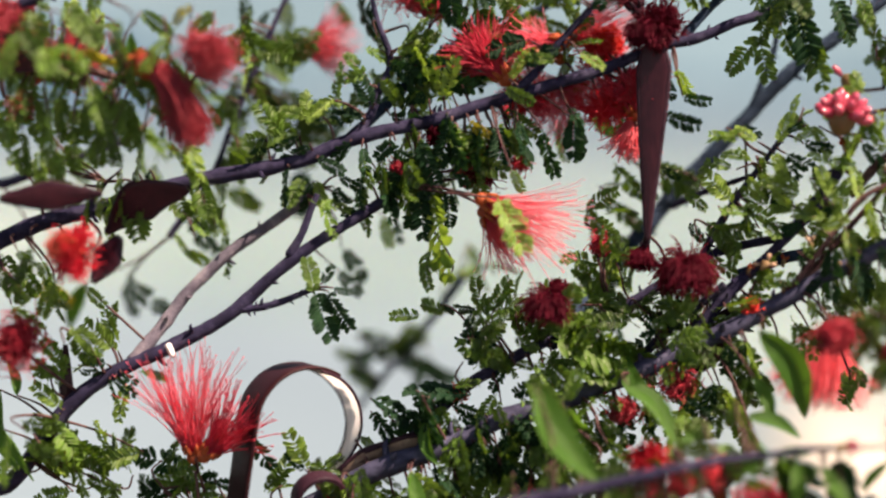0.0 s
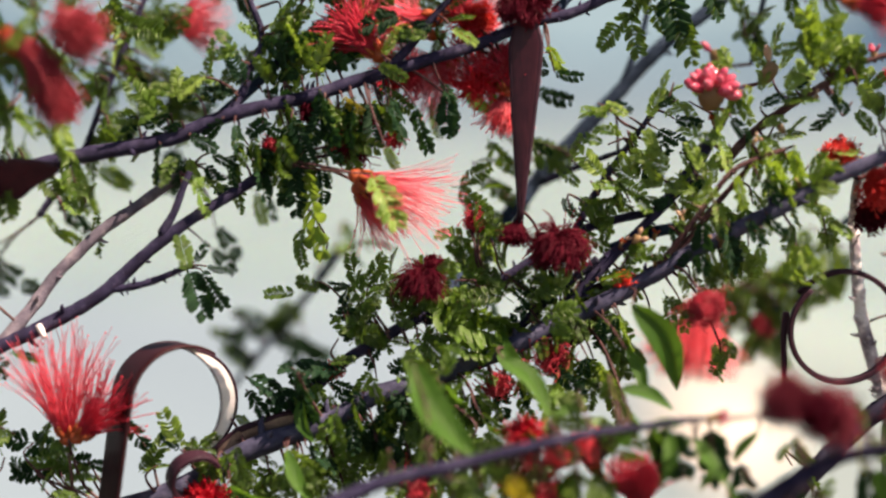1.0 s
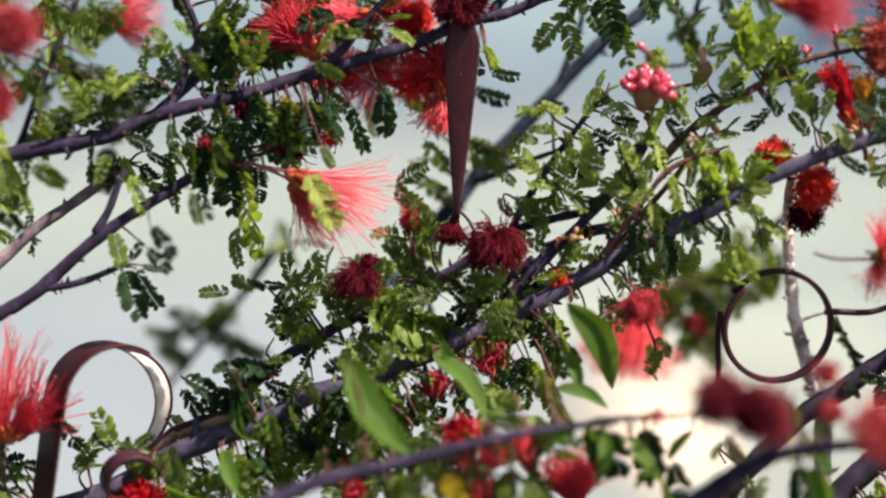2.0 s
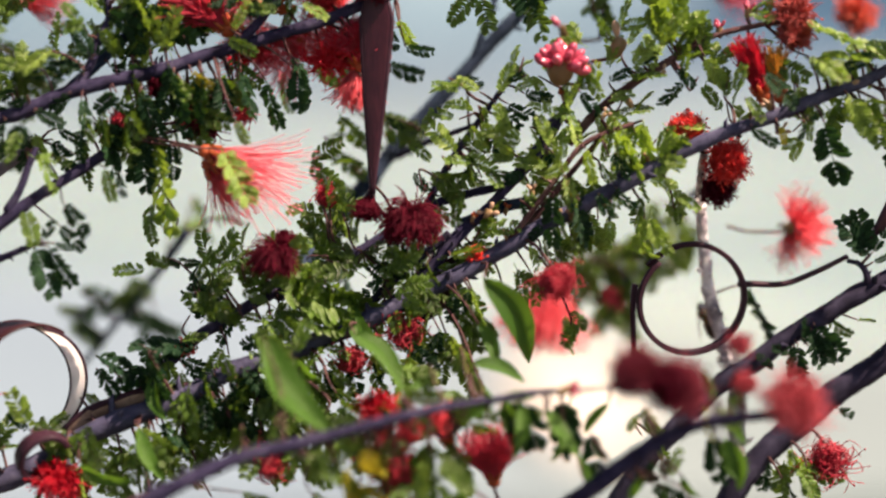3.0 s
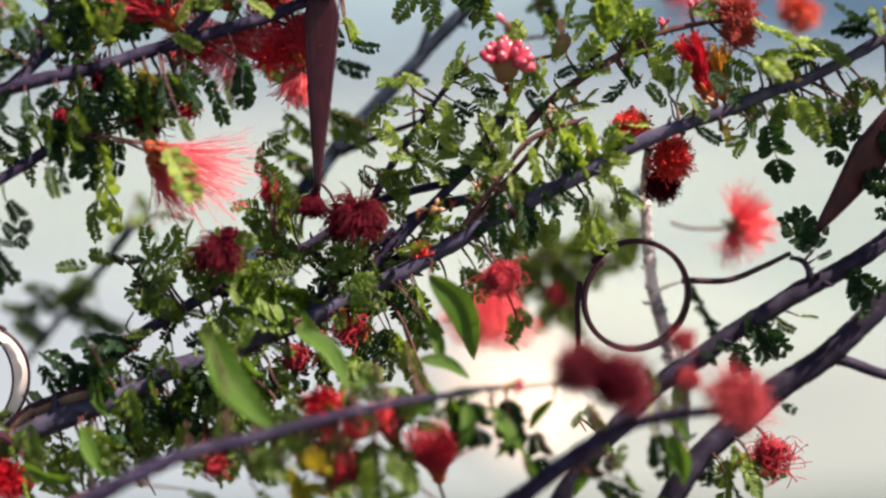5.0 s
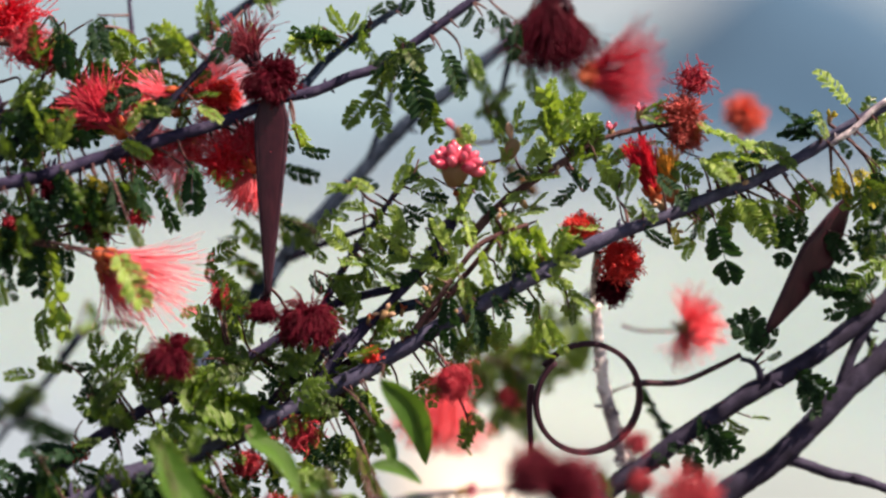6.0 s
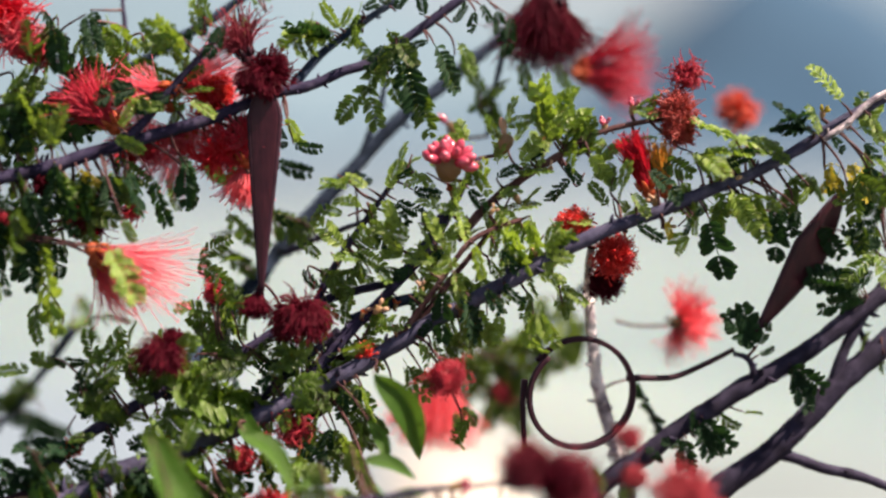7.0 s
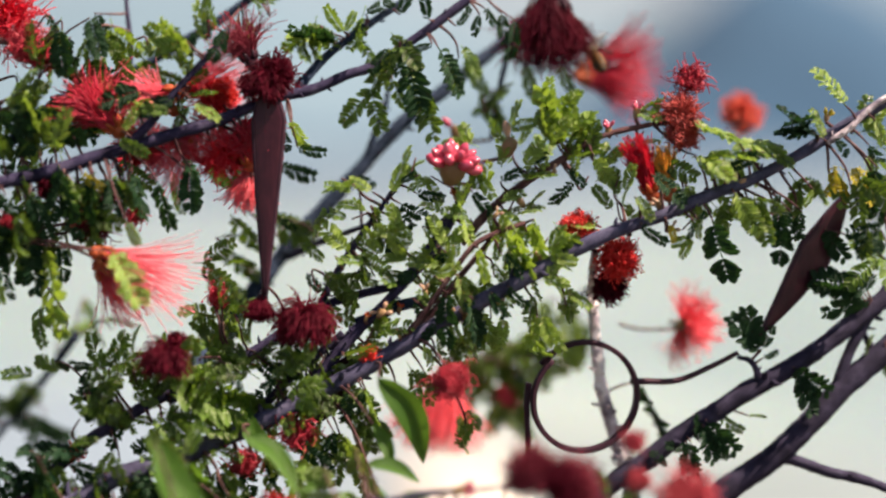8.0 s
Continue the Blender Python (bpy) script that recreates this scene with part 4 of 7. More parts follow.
# ---- flowers ----
flower((-0.0821, 0.5250, 0.9239), -25, 32, "sparse")
flower((-0.0810, 0.5270, 0.9209), -55, 20, "sparse")
flower((-0.0833, 0.5415, 0.9314), -20, 3.0, "dried")
flower((-0.0842, 0.5416, 0.9358), 60, 3.2, "dried")
flower((-0.1537, 0.4862, 0.9630), 60, 10, "ball")
flower((-0.1878, 0.4797, 0.9088), 175, 9, "lump")
flower((-0.1935, 0.4771, 0.9106), 100, 6, "glow")
flower((-0.2123, 0.4837, 0.8835), -30, 9, "faded")
flower((-0.1032, 0.5395, 0.9834), 60, 7, "faded")
flower((-0.0580, 0.5488, 0.9644), 150, 16, "sparse")
flower((-0.0357, 0.5426, 0.9462), 100, 15, "streak")
flower((-0.0738, 0.5423, 0.9548), -10, 12, "streak")
flower((-0.0559, 0.5454, 0.9712), 195, 20, "fan")
flower((-0.0370, 0.5477, 0.9487), 150, 20, "fan")
flower((-0.0474, 0.5468, 0.9643), 75, 8.5, "red")
flower((-0.0648, 0.5473, 0.9522), 175, 13, "brush")
flower((-0.0511, 0.5502, 0.9592), 215, 22, "open")
flower((-0.0471, 0.5442, 0.9539), -50, 10, "red")
flower((-0.0352, 0.5461, 0.9539), 110, 9, "faded")
flower((-0.0198, 0.5290, 0.9016), 85, 13, "dome", sag=(-2.2, 0, 0))
flower((-0.0317, 0.5330, 0.9115), -100, 9, "tassel")
flower((-0.0605, 0.5230, 0.8915), 80, 10, "cap", sag=(-2.2, 0, 0))
flower((-0.0575, 0.5270, 0.8950), 40, 5, "scorched")
flower((-0.0342, 0.5365, 0.9771), 112, 17, "wisp")
flower((-0.0316, 0.5350, 0.9723), 80, 9.5, "dome", sag=(-2.0, 0, 0))
flower((-0.0282, 0.5370, 0.9754), 40, 8.5, "scorched")
flower((-0.1772, 0.4863, 0.9631), 8, 31, "sleeve", sag=(0, -2.6, 0))
flower((-0.1765, 0.4890, 0.9616), 0, 27, "sleeve", sag=(0, -2.5, 0))
flower((-0.1485, 0.5654, 0.9693), 5, 19, "open")
flower((-0.2141, 0.4900, 0.9719), -20, 10, "ball")
flower((-0.2162, 0.4920, 0.9539), -40, 9, "rose")
flower((-0.1632, 0.5060, 0.8449), 42, 25, "loose", sag=(0, 0.25, 0))
flower((-0.1649, 0.5075, 0.8434), 97, 35, "fan", stalk=(-0.1640, 0.5080, 0.8298))
flower((0.0252, 0.5850, 0.8810), -112, 27, "plume", stalk=(0.0264, 0.5600, 0.8915))
flower((0.0273, 0.5900, 0.8796), -92, 26, "plume", stalk=(0.0264, 0.5600, 0.8915))
flower((0.0051, 0.5040, 0.8266), 98, 16.5, "bowl")
flower((0.0696, 0.6000, 0.9775), -12, 27, "loose")
flower((0.0698, 0.6020, 0.9791), 18, 28, "loose")
flower((0.0587, 0.5720, 1.0087), -97, 31, "tassel")
flower((0.0618, 0.5720, 1.0033), -85, 22, "tassel")
flower((0.0977, 0.5380, 0.9728), 80, 5, "faded")
flower((0.0938, 0.5355, 0.9625), 85, 8.5, "russet")
flower((0.0953, 0.5360, 0.9579), -100, 7, "russet")
flower((0.1233, 0.5900, 0.9637), 40, 9.5, "glow")
flower((0.0847, 0.4760, 0.8550), 60, 10.5, "ball")
flower((-0.0735, 0.5380, 0.9572), 133, 22, "streak")
flower((0.0441, 0.4760, 0.8640), 120, 8.5, "husk")
flower((0.0543, 0.4780, 0.8597), 60, 9.5, "husk")
flower((0.0498, 0.4720, 0.8627), 0, 5, "dried")
flower((0.0633, 0.5385, 0.9277), 90, 7.5, "knot")
flower((0.0748, 0.5355, 0.9205), -60, 9.5, "knot")
flower((0.0735, 0.5440, 0.9112), -85, 7.5, "scorched")
flower((0.0708, 0.4780, 0.8721), 60, 3.6, "ball")
flower((0.0725, 0.4780, 0.8615), 80, 3.2, "ball")
flower((-0.0231, 0.4980, 0.8340), 95, 9, "cherry")
flower((-0.0288, 0.5000, 0.8401), 70, 7, "cherry")
flower((-0.0004, 0.5350, 0.8904), 70, 4, "knot")
flower((0.0448, 0.6000, 0.8679), 60, 5, "ball", stalk=(0.0436, 0.6025, 0.8600))
flower((-0.0882, 0.5300, 0.8632), 60, 3.5, "knot")
flower((-0.0448, 0.5460, 0.9694), 80, 6.5, "knot")
flower((-0.0355, 0.5450, 0.9513), -100, 15, "plume")
flower((-0.0598, 0.5500, 0.9704), 20, 24, "sparse")
buds((0.0247, 0.5332, 0.9451), 80, 10.5, 18)
buds((0.0281, 0.5708, 0.9571), 95, 7.5, 1, None, "single purple-pink bud")
flower((0.0995, 0.5717, 0.8950), 25, 14.5, "pom", stalk=(0.0807, 0.5728, 0.8962))
flower((0.0990, 0.5740, 0.8961), -35, 14, "pom", stalk=(0.0972, 0.5735, 0.8963))
flower((0.0234, 0.5188, 0.8863), -80, 6.5, "faded")
flower((-0.0284, 0.5049, 0.8477), 90, 6.5, "red")
flower((-0.0217, 0.4987, 0.8309), 120, 9.5, "faded")
flower((0.0863, 0.5345, 0.9366), 110, 18, "closed")
flower((0.0909, 0.5353, 0.9365), 98, 15, "amber")
flower((-0.1139, 0.5487, 0.9980), -50, 16, "red")
flower((-0.0997, 0.5439, 0.9806), 60, 5, "faded")
flower((-0.0221, 0.5320, 0.8664), 80, 6.5, "faded")
flower((-0.1219, 0.5186, 0.8227), 90, 7, "faded")
flower((0.1073, 0.5335, 0.8296), -95, 7.5, "faded")
buds((0.0811, 0.5383, 0.9631), 80, 4.2, 4)
buds((0.0727, 0.5382, 0.9575), 90, 4.2, 4)
buds((0.0419, 0.5410, 0.9523), 60, 9.0, 1, TAN, "round tan flower bud")

buds((0.0262, 0.5387, 0.9381), 100, 3.2, 4, CALYX, "small orange flower buds")
buds((0.0088, 0.5380, 0.9039), 80, 2.8, 3, CALYX, "small orange flower buds")
buds((0.1387, 0.5352, 0.9614), 80, 3.4, 5, OLD_LEAF, "small yellow flower buds")
buds((0.0284, 0.5336, 0.9075), 80, 3.2, 5, OLD_LEAF, "small yellow flower buds")
buds((-0.0508, 0.5326, 0.8824), 60, 3.4, 5, BUD)
buds((-0.0595, 0.5270, 0.8658), 60, 3.0, 4, CALYX, "small orange flower buds")
buds((0.0322, 0.5370, 0.9458), 94, 3.0, 5, OLIVE, "small tan flower buds")
buds((-0.0015, 0.5348, 0.9017), 60, 2.6, 4, CALYX, "small orange flower buds")
buds((0.0087, 0.5323, 0.8967), 94, 2.6, 3, OLIVE, "small tan flower buds")
buds((0.1081, 0.5333, 0.9453), 94, 2.4, 5, OLIVE, "small tan flower buds")

flower((-0.1243, 0.5112, 0.8237), 90, 8, "lump")
flower((-0.0233, 0.4992, 0.8374), 60, 12, "plume")
flower((-0.0079, 0.4998, 0.8389), 110, 12, "plume")
flower((-0.0608, 0.5154, 0.8303), 90, 7, "faded")
flower((-0.2286, 0.5254, 0.9700), 120, 14, "rose")
flower((-0.2216, 0.5258, 0.9577), 60, 12, "rose")
flower((-0.2113, 0.5330, 0.9666), 40, 9, "faded")
pod((-0.1202, 0.5209, 0.8436), (-0.0772, 0.5276, 0.8538), 0.0075, "tan split pod half lying along the branch", 0.0, 30, 0.4, POD_HUSK)
pod((-0.0162, 0.5376, 0.8709), (-0.0076, 0.5393, 0.8864), 0.008, "reddish-brown seed pod", 0.0, 15, 0.4)
buds((0.0252, 0.5315, 0.9040), 114, 2.8, 1, TAN, "small dry tan bracts")
buds((0.0902, 0.5319, 0.9281), 33, 3.6, 2, TAN, "small dry tan bracts")
buds((0.0554, 0.5361, 0.9455), 40, 3.1, 1, TAN, "small dry tan bracts")
buds((0.0779, 0.5323, 0.9275), 139, 4.1, 3, TAN, "small dry tan bracts")
buds((0.0285, 0.5302, 0.9023), 104, 3.4, 3, TAN, "small dry tan bracts")
buds((0.0166, 0.5332, 0.9094), 100, 3.5, 3, TAN, "small dry tan bracts")
buds((0.0395, 0.5313, 0.9084), 121, 2.8, 3, TAN, "small dry tan bracts")
buds((0.0381, 0.5312, 0.9068), 56, 2.7, 2, TAN, "small dry tan bracts")
buds((0.0421, 0.5344, 0.9106), 51, 3.4, 1, TAN, "small dry tan bracts")
buds((0.0030, 0.5320, 0.9034), 43, 4.2, 2, TAN, "small dry tan bracts")
buds((0.0038, 0.5350, 0.9037), 148, 3.8, 1, TAN, "small dry tan bracts")
buds((0.0377, 0.5330, 0.9327), 54, 3.0, 2, TAN, "small dry tan bracts")
buds((0.0877, 0.5314, 0.9351), 116, 3.9, 3, TAN, "small dry tan bracts")
buds((0.0490, 0.5346, 0.9163), 86, 3.4, 2, TAN, "small dry tan bracts")
buds((0.0557, 0.5314, 0.9177), 57, 3.7, 3, TAN, "small dry tan bracts")
buds((0.1101, 0.5339, 0.9407), 62, 4.6, 3, TAN, "small dry tan bracts")
buds((0.0462, 0.5369, 0.9363), 124, 4.1, 1, TAN, "small dry tan bracts")
buds((0.0262, 0.5341, 0.9119), 53, 3.6, 1, TAN, "small dry tan bracts")
buds((0.0883, 0.5333, 0.9345), 123, 4.6, 1, TAN, "small dry tan bracts")
buds((0.0510, 0.5317, 0.9196), 97, 2.9, 2, TAN, "small dry tan bracts")

flower((-0.0836, 0.5333, 0.9305), 20, 4.2, "dried")
flower((-0.0943, 0.5333, 0.9415), 120, 3.6, "dried")
flower((-0.0707, 0.5374, 0.9345), -60, 3.4, "faded")
flower((-0.0771, 0.5349, 0.9411), -80, 2.2, "dried")
flower((-0.1077, 0.5306, 0.9317), 30, 3.0, "faded")
flower((-0.0461, 0.5364, 0.9078), 60, 3.4, "faded")
flower((-0.0381, 0.5283, 0.8585), 80, 5, "faded")

# ---- leaves ----
spray((-0.1840, 0.5073, 0.9287), 4, -80, 15.6, young=0.1)
spray((-0.1897, 0.4875, 0.9732), 2, 80, 13.8, young=0.1)
spray((-0.1693, 0.4822, 0.9665), 1, -60, 13.8, young=0.1)
spray((-0.1683, 0.5161, 0.9336), 2, -85, 13.8, young=0.1)
spray((-0.1668, 0.5335, 0.9189), 2, -80, 13.8, young=0.1)
spray((-0.1735, 0.5340, 0.9135), 2, -85, 12.9, young=0.1)
spray((-0.1543, 0.5516, 0.9524), 3, -60, 14.7, young=0.1)
spray((-0.1588, 0.5423, 0.9789), 3, -80, 13.8, young=0.1)
spray((-0.1376, 0.5233, 0.9403), 3, 170, 12.0, young=0.1)
spray((-0.1244, 0.5272, 0.9523), 2, 175, 10.1, young=0.1)
spray((-0.1149, 0.5280, 0.9574), 1, 115, 9.2, young=0.1)
spray((-0.1037, 0.5332, 0.9642), 3, 70, 12.0, young=0.1)
spray((-0.0981, 0.5357, 0.9745), 3, 60, 12.9, young=0.1)
spray((-0.1155, 0.5351, 0.9764), 2, -70, 12.9, young=0.1)
spray((-0.1105, 0.5270, 0.9301), 4, -80, 12.9, young=0.1)
spray((-0.1333, 0.5230, 0.9241), 2, -80, 10.1, young=0.1)
spray((-0.0994, 0.5426, 0.9243), 3, -85, 12.0, young=0.1)
spray((-0.0887, 0.5317, 0.9505), 3, 110, 12.0, young=0.1)
spray((-0.0961, 0.5439, 0.9365), 4, -90, 12.0, young=0.1)
spray((-0.1038, 0.5288, 0.9420), 2, -70, 12.0, young=0.1)
spray((-0.0819, 0.5559, 0.9647), 2, 80, 11.0, young=0.1)
spray((-0.0757, 0.5565, 0.9611), 2, 100, 10.1, young=0.1)
spray((-0.0794, 0.5389, 0.9453), 2, -95, 12.9, young=0.1)
spray((-0.0571, 0.5581, 0.9505), 2, -88, 12.9, young=0.1)
spray((-0.0440, 0.5595, 0.9540), 1, -80, 13.8, young=0.1)
spray((-0.0608, 0.5584, 0.9611), 2, 70, 11.0, young=0.1)
spray((-0.0416, 0.5647, 0.9362), 2, -55, 20.2, young=0.1)
spray((-0.0489, 0.5674, 0.9253), 2, -40, 13.8, young=0.1)
spray((0.0068, 0.5467, 0.9792), 3, -85, 13.8, young=0.1)
spray((-0.0044, 0.5415, 0.9420), 2, 150, 10.1, young=0.1)
spray((-0.0009, 0.5410, 0.9335), 2, 200, 11.0, young=0.1)
spray((-0.0091, 0.5417, 0.9130), 2, -80, 11.0, young=0.1)
spray((-0.0522, 0.5646, 0.9164), 2, -60, 12.0, young=0.1)
spray((-0.0860, 0.5713, 0.8991), 2, -40, 12.0, young=0.1)
spray((-0.0390, 0.5332, 0.8997), 2, 110, 12.0)
spray((-0.0457, 0.5329, 0.8910), 3, 180, 12.9)
spray((-0.0339, 0.5337, 0.8911), 2, -40, 12.9, young=0.1)
spray((-0.0442, 0.5340, 0.9012), 2, 95, 11.0)
spray((-0.0897, 0.5272, 0.8900), 2, 175, 11.0)
spray((-0.0845, 0.5271, 0.8806), 3, 100, 12.0)
spray((-0.0778, 0.5288, 0.8875), 4, 60, 12.0)
spray((-0.0726, 0.5285, 0.8773), 3, -60, 11.0)
spray((-0.0520, 0.5278, 0.8761), 6, 110, 12.9)
spray((-0.0452, 0.5280, 0.8711), 4, 60, 12.9)
spray((-0.0622, 0.5275, 0.8742), 3, -60, 12.0)
spray((-0.0352, 0.5312, 0.8658), 3, -80, 12.0, young=0.1)
spray((-0.0255, 0.5347, 0.8861), 3, 60, 12.0, young=0.1)
spray((-0.0956, 0.5210, 0.8572), 2, -85, 12.0)
spray((-0.0874, 0.5236, 0.8501), 2, -85, 10.1)
spray((-0.0719, 0.5238, 0.8488), 4, -85, 12.9)
spray((-0.0615, 0.5230, 0.8476), 4, -80, 12.9)
spray((-0.0542, 0.5174, 0.8438), 4, -70, 12.9, young=0.1)
spray((-0.0632, 0.5087, 0.8686), 2, -50, 14.7)
spray((-0.1947, 0.5099, 0.8822), 2, 110, 11.0, young=0.35)
spray((-0.1970, 0.5086, 0.8720), 2, 175, 10.1, young=0.35)
spray((-0.1876, 0.5096, 0.8669), 2, -70, 12.0, young=0.35)
spray((-0.2088, 0.5061, 0.8651), 2, 110, 11.0, young=0.35)
spray((-0.2111, 0.4799, 0.8609), 4, -50, 16.6, young=0.35)
spray((-0.2049, 0.5022, 0.8486), 4, -40, 13.8, young=0.1)
spray((-0.2127, 0.5032, 0.8412), 2, 200, 11.0, young=0.35)
spray((-0.1855, 0.5076, 0.8430), 3, 165, 12.0, young=0.35)
spray((-0.1786, 0.5084, 0.8396), 3, 60, 12.0, young=0.1)
spray((-0.1751, 0.5084, 0.8345), 3, 20, 12.0, young=0.1)
spray((-0.1780, 0.5258, 0.9219), 2, -60, 14.7, young=0.1)
spray((-0.2073, 0.5020, 0.9034), 2, -80, 12.9, young=0.1)
spray((-0.1992, 0.4898, 0.8863), 2, -80, 12.9, young=0.35)
spray((-0.0906, 0.5314, 0.9044), 2, -88, 12.0, young=0.1)
spray((-0.0966, 0.5111, 0.8398), 2, -80, 11.0, young=0.1)
spray((-0.0652, 0.5290, 0.8722), 4, 120, 12.0)
spray((-0.0518, 0.5308, 0.8754), 4, 90, 12.9)
spray((-0.0382, 0.5329, 0.8854), 3, 100, 12.0)
spray((-0.0280, 0.5332, 0.8819), 2, -60, 12.0, young=0.1)
spray((-0.0484, 0.5293, 0.8566), 3, -70, 12.0)
spray((-0.0110, 0.5328, 0.8716), 3, -70, 12.0, young=0.1)
spray((-0.0212, 0.5320, 0.8666), 2, -100, 11.0, young=0.1)
spray((-0.0041, 0.5346, 0.8783), 2, -80, 12.0, young=0.1)
spray((-0.0544, 0.5064, 0.8656), 1, -50, 17.0, spread=0.003, fan=14, kinds=("broad",), face=25)
spray((-0.0236, 0.5084, 0.8620), 1, 135, 20.4, spread=0.003, fan=14, kinds=("broad",), face=25, young=0.4)
spray((-0.0458, 0.4985, 0.8474), 2, -60, 16.6, young=0.1)
spray((-0.0566, 0.5090, 0.8419), 4, -80, 14.7, young=0.1)
spray((-0.0104, 0.5011, 0.8534), 3, -20, 13.8, young=0.1)
spray((-0.0131, 0.4823, 0.8444), 2, -85, 15.6, young=0.1)
spray((-0.0302, 0.4812, 0.8414), 5, -80, 14.7, old=0.6)
spray((0.0588, 0.4954, 0.8284), 2, -70, 13.8, young=0.1)
spray((0.0679, 0.4925, 0.8438), 1, -75, 17.0, spread=0.003, fan=14, kinds=("broad",), face=25, young=0.4)
spray((0.0668, 0.4857, 0.8564), 3, -60, 11.0, old=0.6)
spray((0.0910, 0.5337, 0.8261), 4, -60, 11.0, young=0.1)
spray((0.0992, 0.5318, 0.8300), 2, -80, 13.8, young=0.1)
spray((0.0475, 0.5326, 0.8404), 2, -60, 9.2, young=0.1)
spray((0.0432, 0.5980, 0.8890), 4, -70, 12.9, young=0.1)
spray((0.0337, 0.5980, 0.8852), 4, -80, 14.7, young=0.1)
spray((0.0528, 0.5980, 0.8852), 4, -80, 12.9, young=0.1)
spray((0.0414, 0.5980, 0.8697), 3, -80, 12.9, young=0.1)
spray((0.0005, 0.5411, 0.9356), 2, -70, 11.0, young=0.1)
spray((0.0056, 0.5416, 0.9270), 2, -40, 12.0, young=0.1)
spray((0.0004, 0.5412, 0.9201), 3, 170, 12.0, young=0.1)
spray((-0.0083, 0.5429, 0.9166), 2, 120, 12.0, young=0.1)
spray((0.0126, 0.5406, 0.9459), 2, 70, 8.2, young=0.8)
spray((0.0229, 0.5401, 0.9424), 4, 150, 9.8, young=0.8)
spray((0.0348, 0.5378, 0.9440), 6, 100, 9.8, young=0.8)
spray((0.0416, 0.5369, 0.9337), 7, 60, 9.8, young=0.8)
spray((0.0279, 0.5382, 0.9304), 6, 120, 9.0, young=0.8)
spray((0.0465, 0.5345, 0.9304), 3, -70, 13.1, young=0.8)
spray((0.0107, 0.5382, 0.9219), 7, 160, 9.0, young=0.8)
spray((0.0226, 0.5367, 0.9202), 7, 120, 9.0, young=0.8)
spray((0.0345, 0.5353, 0.9202), 8, 80, 9.0, young=0.8)
spray((0.0430, 0.5347, 0.9150), 7, 40, 9.0, young=0.8)
spray((0.0515, 0.5338, 0.9218), 6, 60, 9.0, young=0.8)
spray((0.0362, 0.5353, 0.9064), 7, -85, 10.7, young=0.8)
spray((0.0499, 0.5348, 0.9064), 7, -85, 10.7, young=0.8)
spray((0.0587, 0.5368, 0.9096), 6, -80, 10.7, young=0.8)
spray((0.0276, 0.5352, 0.9014), 5, -80, 9.8, young=0.8)
spray((0.0174, 0.5361, 0.9083), 5, 100, 9.0, young=0.8)
spray((0.0190, 0.5358, 0.8945), 2, -80, 11.0, young=0.1)
spray((-0.0015, 0.5372, 0.8946), 2, 60, 11.0, young=0.1)
spray((-0.0152, 0.5356, 0.8915), 2, -60, 11.0, young=0.1)
spray((-0.0067, 0.5335, 0.8779), 4, -80, 12.0, young=0.1)
spray((-0.0152, 0.5333, 0.8780), 3, -70, 11.0, young=0.1)
spray((0.0070, 0.5371, 0.8842), 2, -80, 12.0, young=0.1)
spray((0.0582, 0.5398, 0.9576), 5, 95, 12.3, young=0.8)
spray((0.0642, 0.5392, 0.9524), 4, 60, 10.7, young=0.1)
spray((0.0369, 0.5689, 0.9654), 3, 90, 12.9, young=0.1)
spray((0.0439, 0.5438, 0.9508), 5, 80, 9.8, young=0.8)
spray((0.0523, 0.5412, 0.9456), 5, 60, 9.8, young=0.8)
spray((0.0709, 0.5375, 0.9438), 4, 90, 10.7, young=0.8)
spray((0.0640, 0.5375, 0.9404), 4, 60, 9.8, young=0.1)
spray((0.0814, 0.5387, 0.9540), 3, 60, 9.0, young=0.8)
spray((0.0948, 0.5362, 0.9522), 3, -20, 15.6, young=0.8)
spray((0.1016, 0.5356, 0.9471), 3, -20, 11.5, young=0.8)
spray((0.0949, 0.5366, 0.9437), 3, -80, 9.8, young=0.8)
spray((0.1156, 0.5364, 0.9521), 3, -10, 12.0, young=0.1)
spray((0.1104, 0.5363, 0.9470), 3, 60, 9.8, young=0.8)
spray((0.1136, 0.5348, 0.9402), 2, -65, 14.7, young=0.1)
spray((0.0984, 0.5368, 0.9316), 3, -130, 8.2, young=0.8)
spray((0.0761, 0.5376, 0.9318), 4, 100, 9.0, young=0.8)
spray((0.1469, 0.5366, 0.9571), 3, 60, 12.0, young=0.8)
spray((0.1558, 0.5372, 0.9571), 3, -60, 12.9, young=0.8)
spray((0.1536, 0.5355, 0.9433), 4, -60, 12.9, young=0.1)
spray((0.1575, 0.5366, 0.9312), 4, -80, 12.9, young=0.1)
spray((0.1297, 0.5370, 0.9383), 4, -80, 12.9, young=0.1)
spray((0.1245, 0.5368, 0.9314), 2, -90, 11.0, young=0.1)
spray((0.1396, 0.5351, 0.9451), 5, -60, 11.0, old=0.6)
spray((0.1598, 0.5435, 0.8923), 2, -85, 13.8, young=0.1)
spray((0.1121, 0.5433, 0.8717), 2, -20, 8.3, young=0.1)
spray((-0.0455, 0.5339, 0.9022), 2, 110, 12.0, young=0.1)
spray((-0.0523, 0.5544, 0.9145), 3, -30, 12.0, young=0.1)
spray((-0.0835, 0.5273, 0.8813), 4, 70, 12.0)
spray((-0.0422, 0.5329, 0.8886), 3, 160, 12.0)
spray((-0.0536, 0.5276, 0.8759), 6, 110, 12.9)
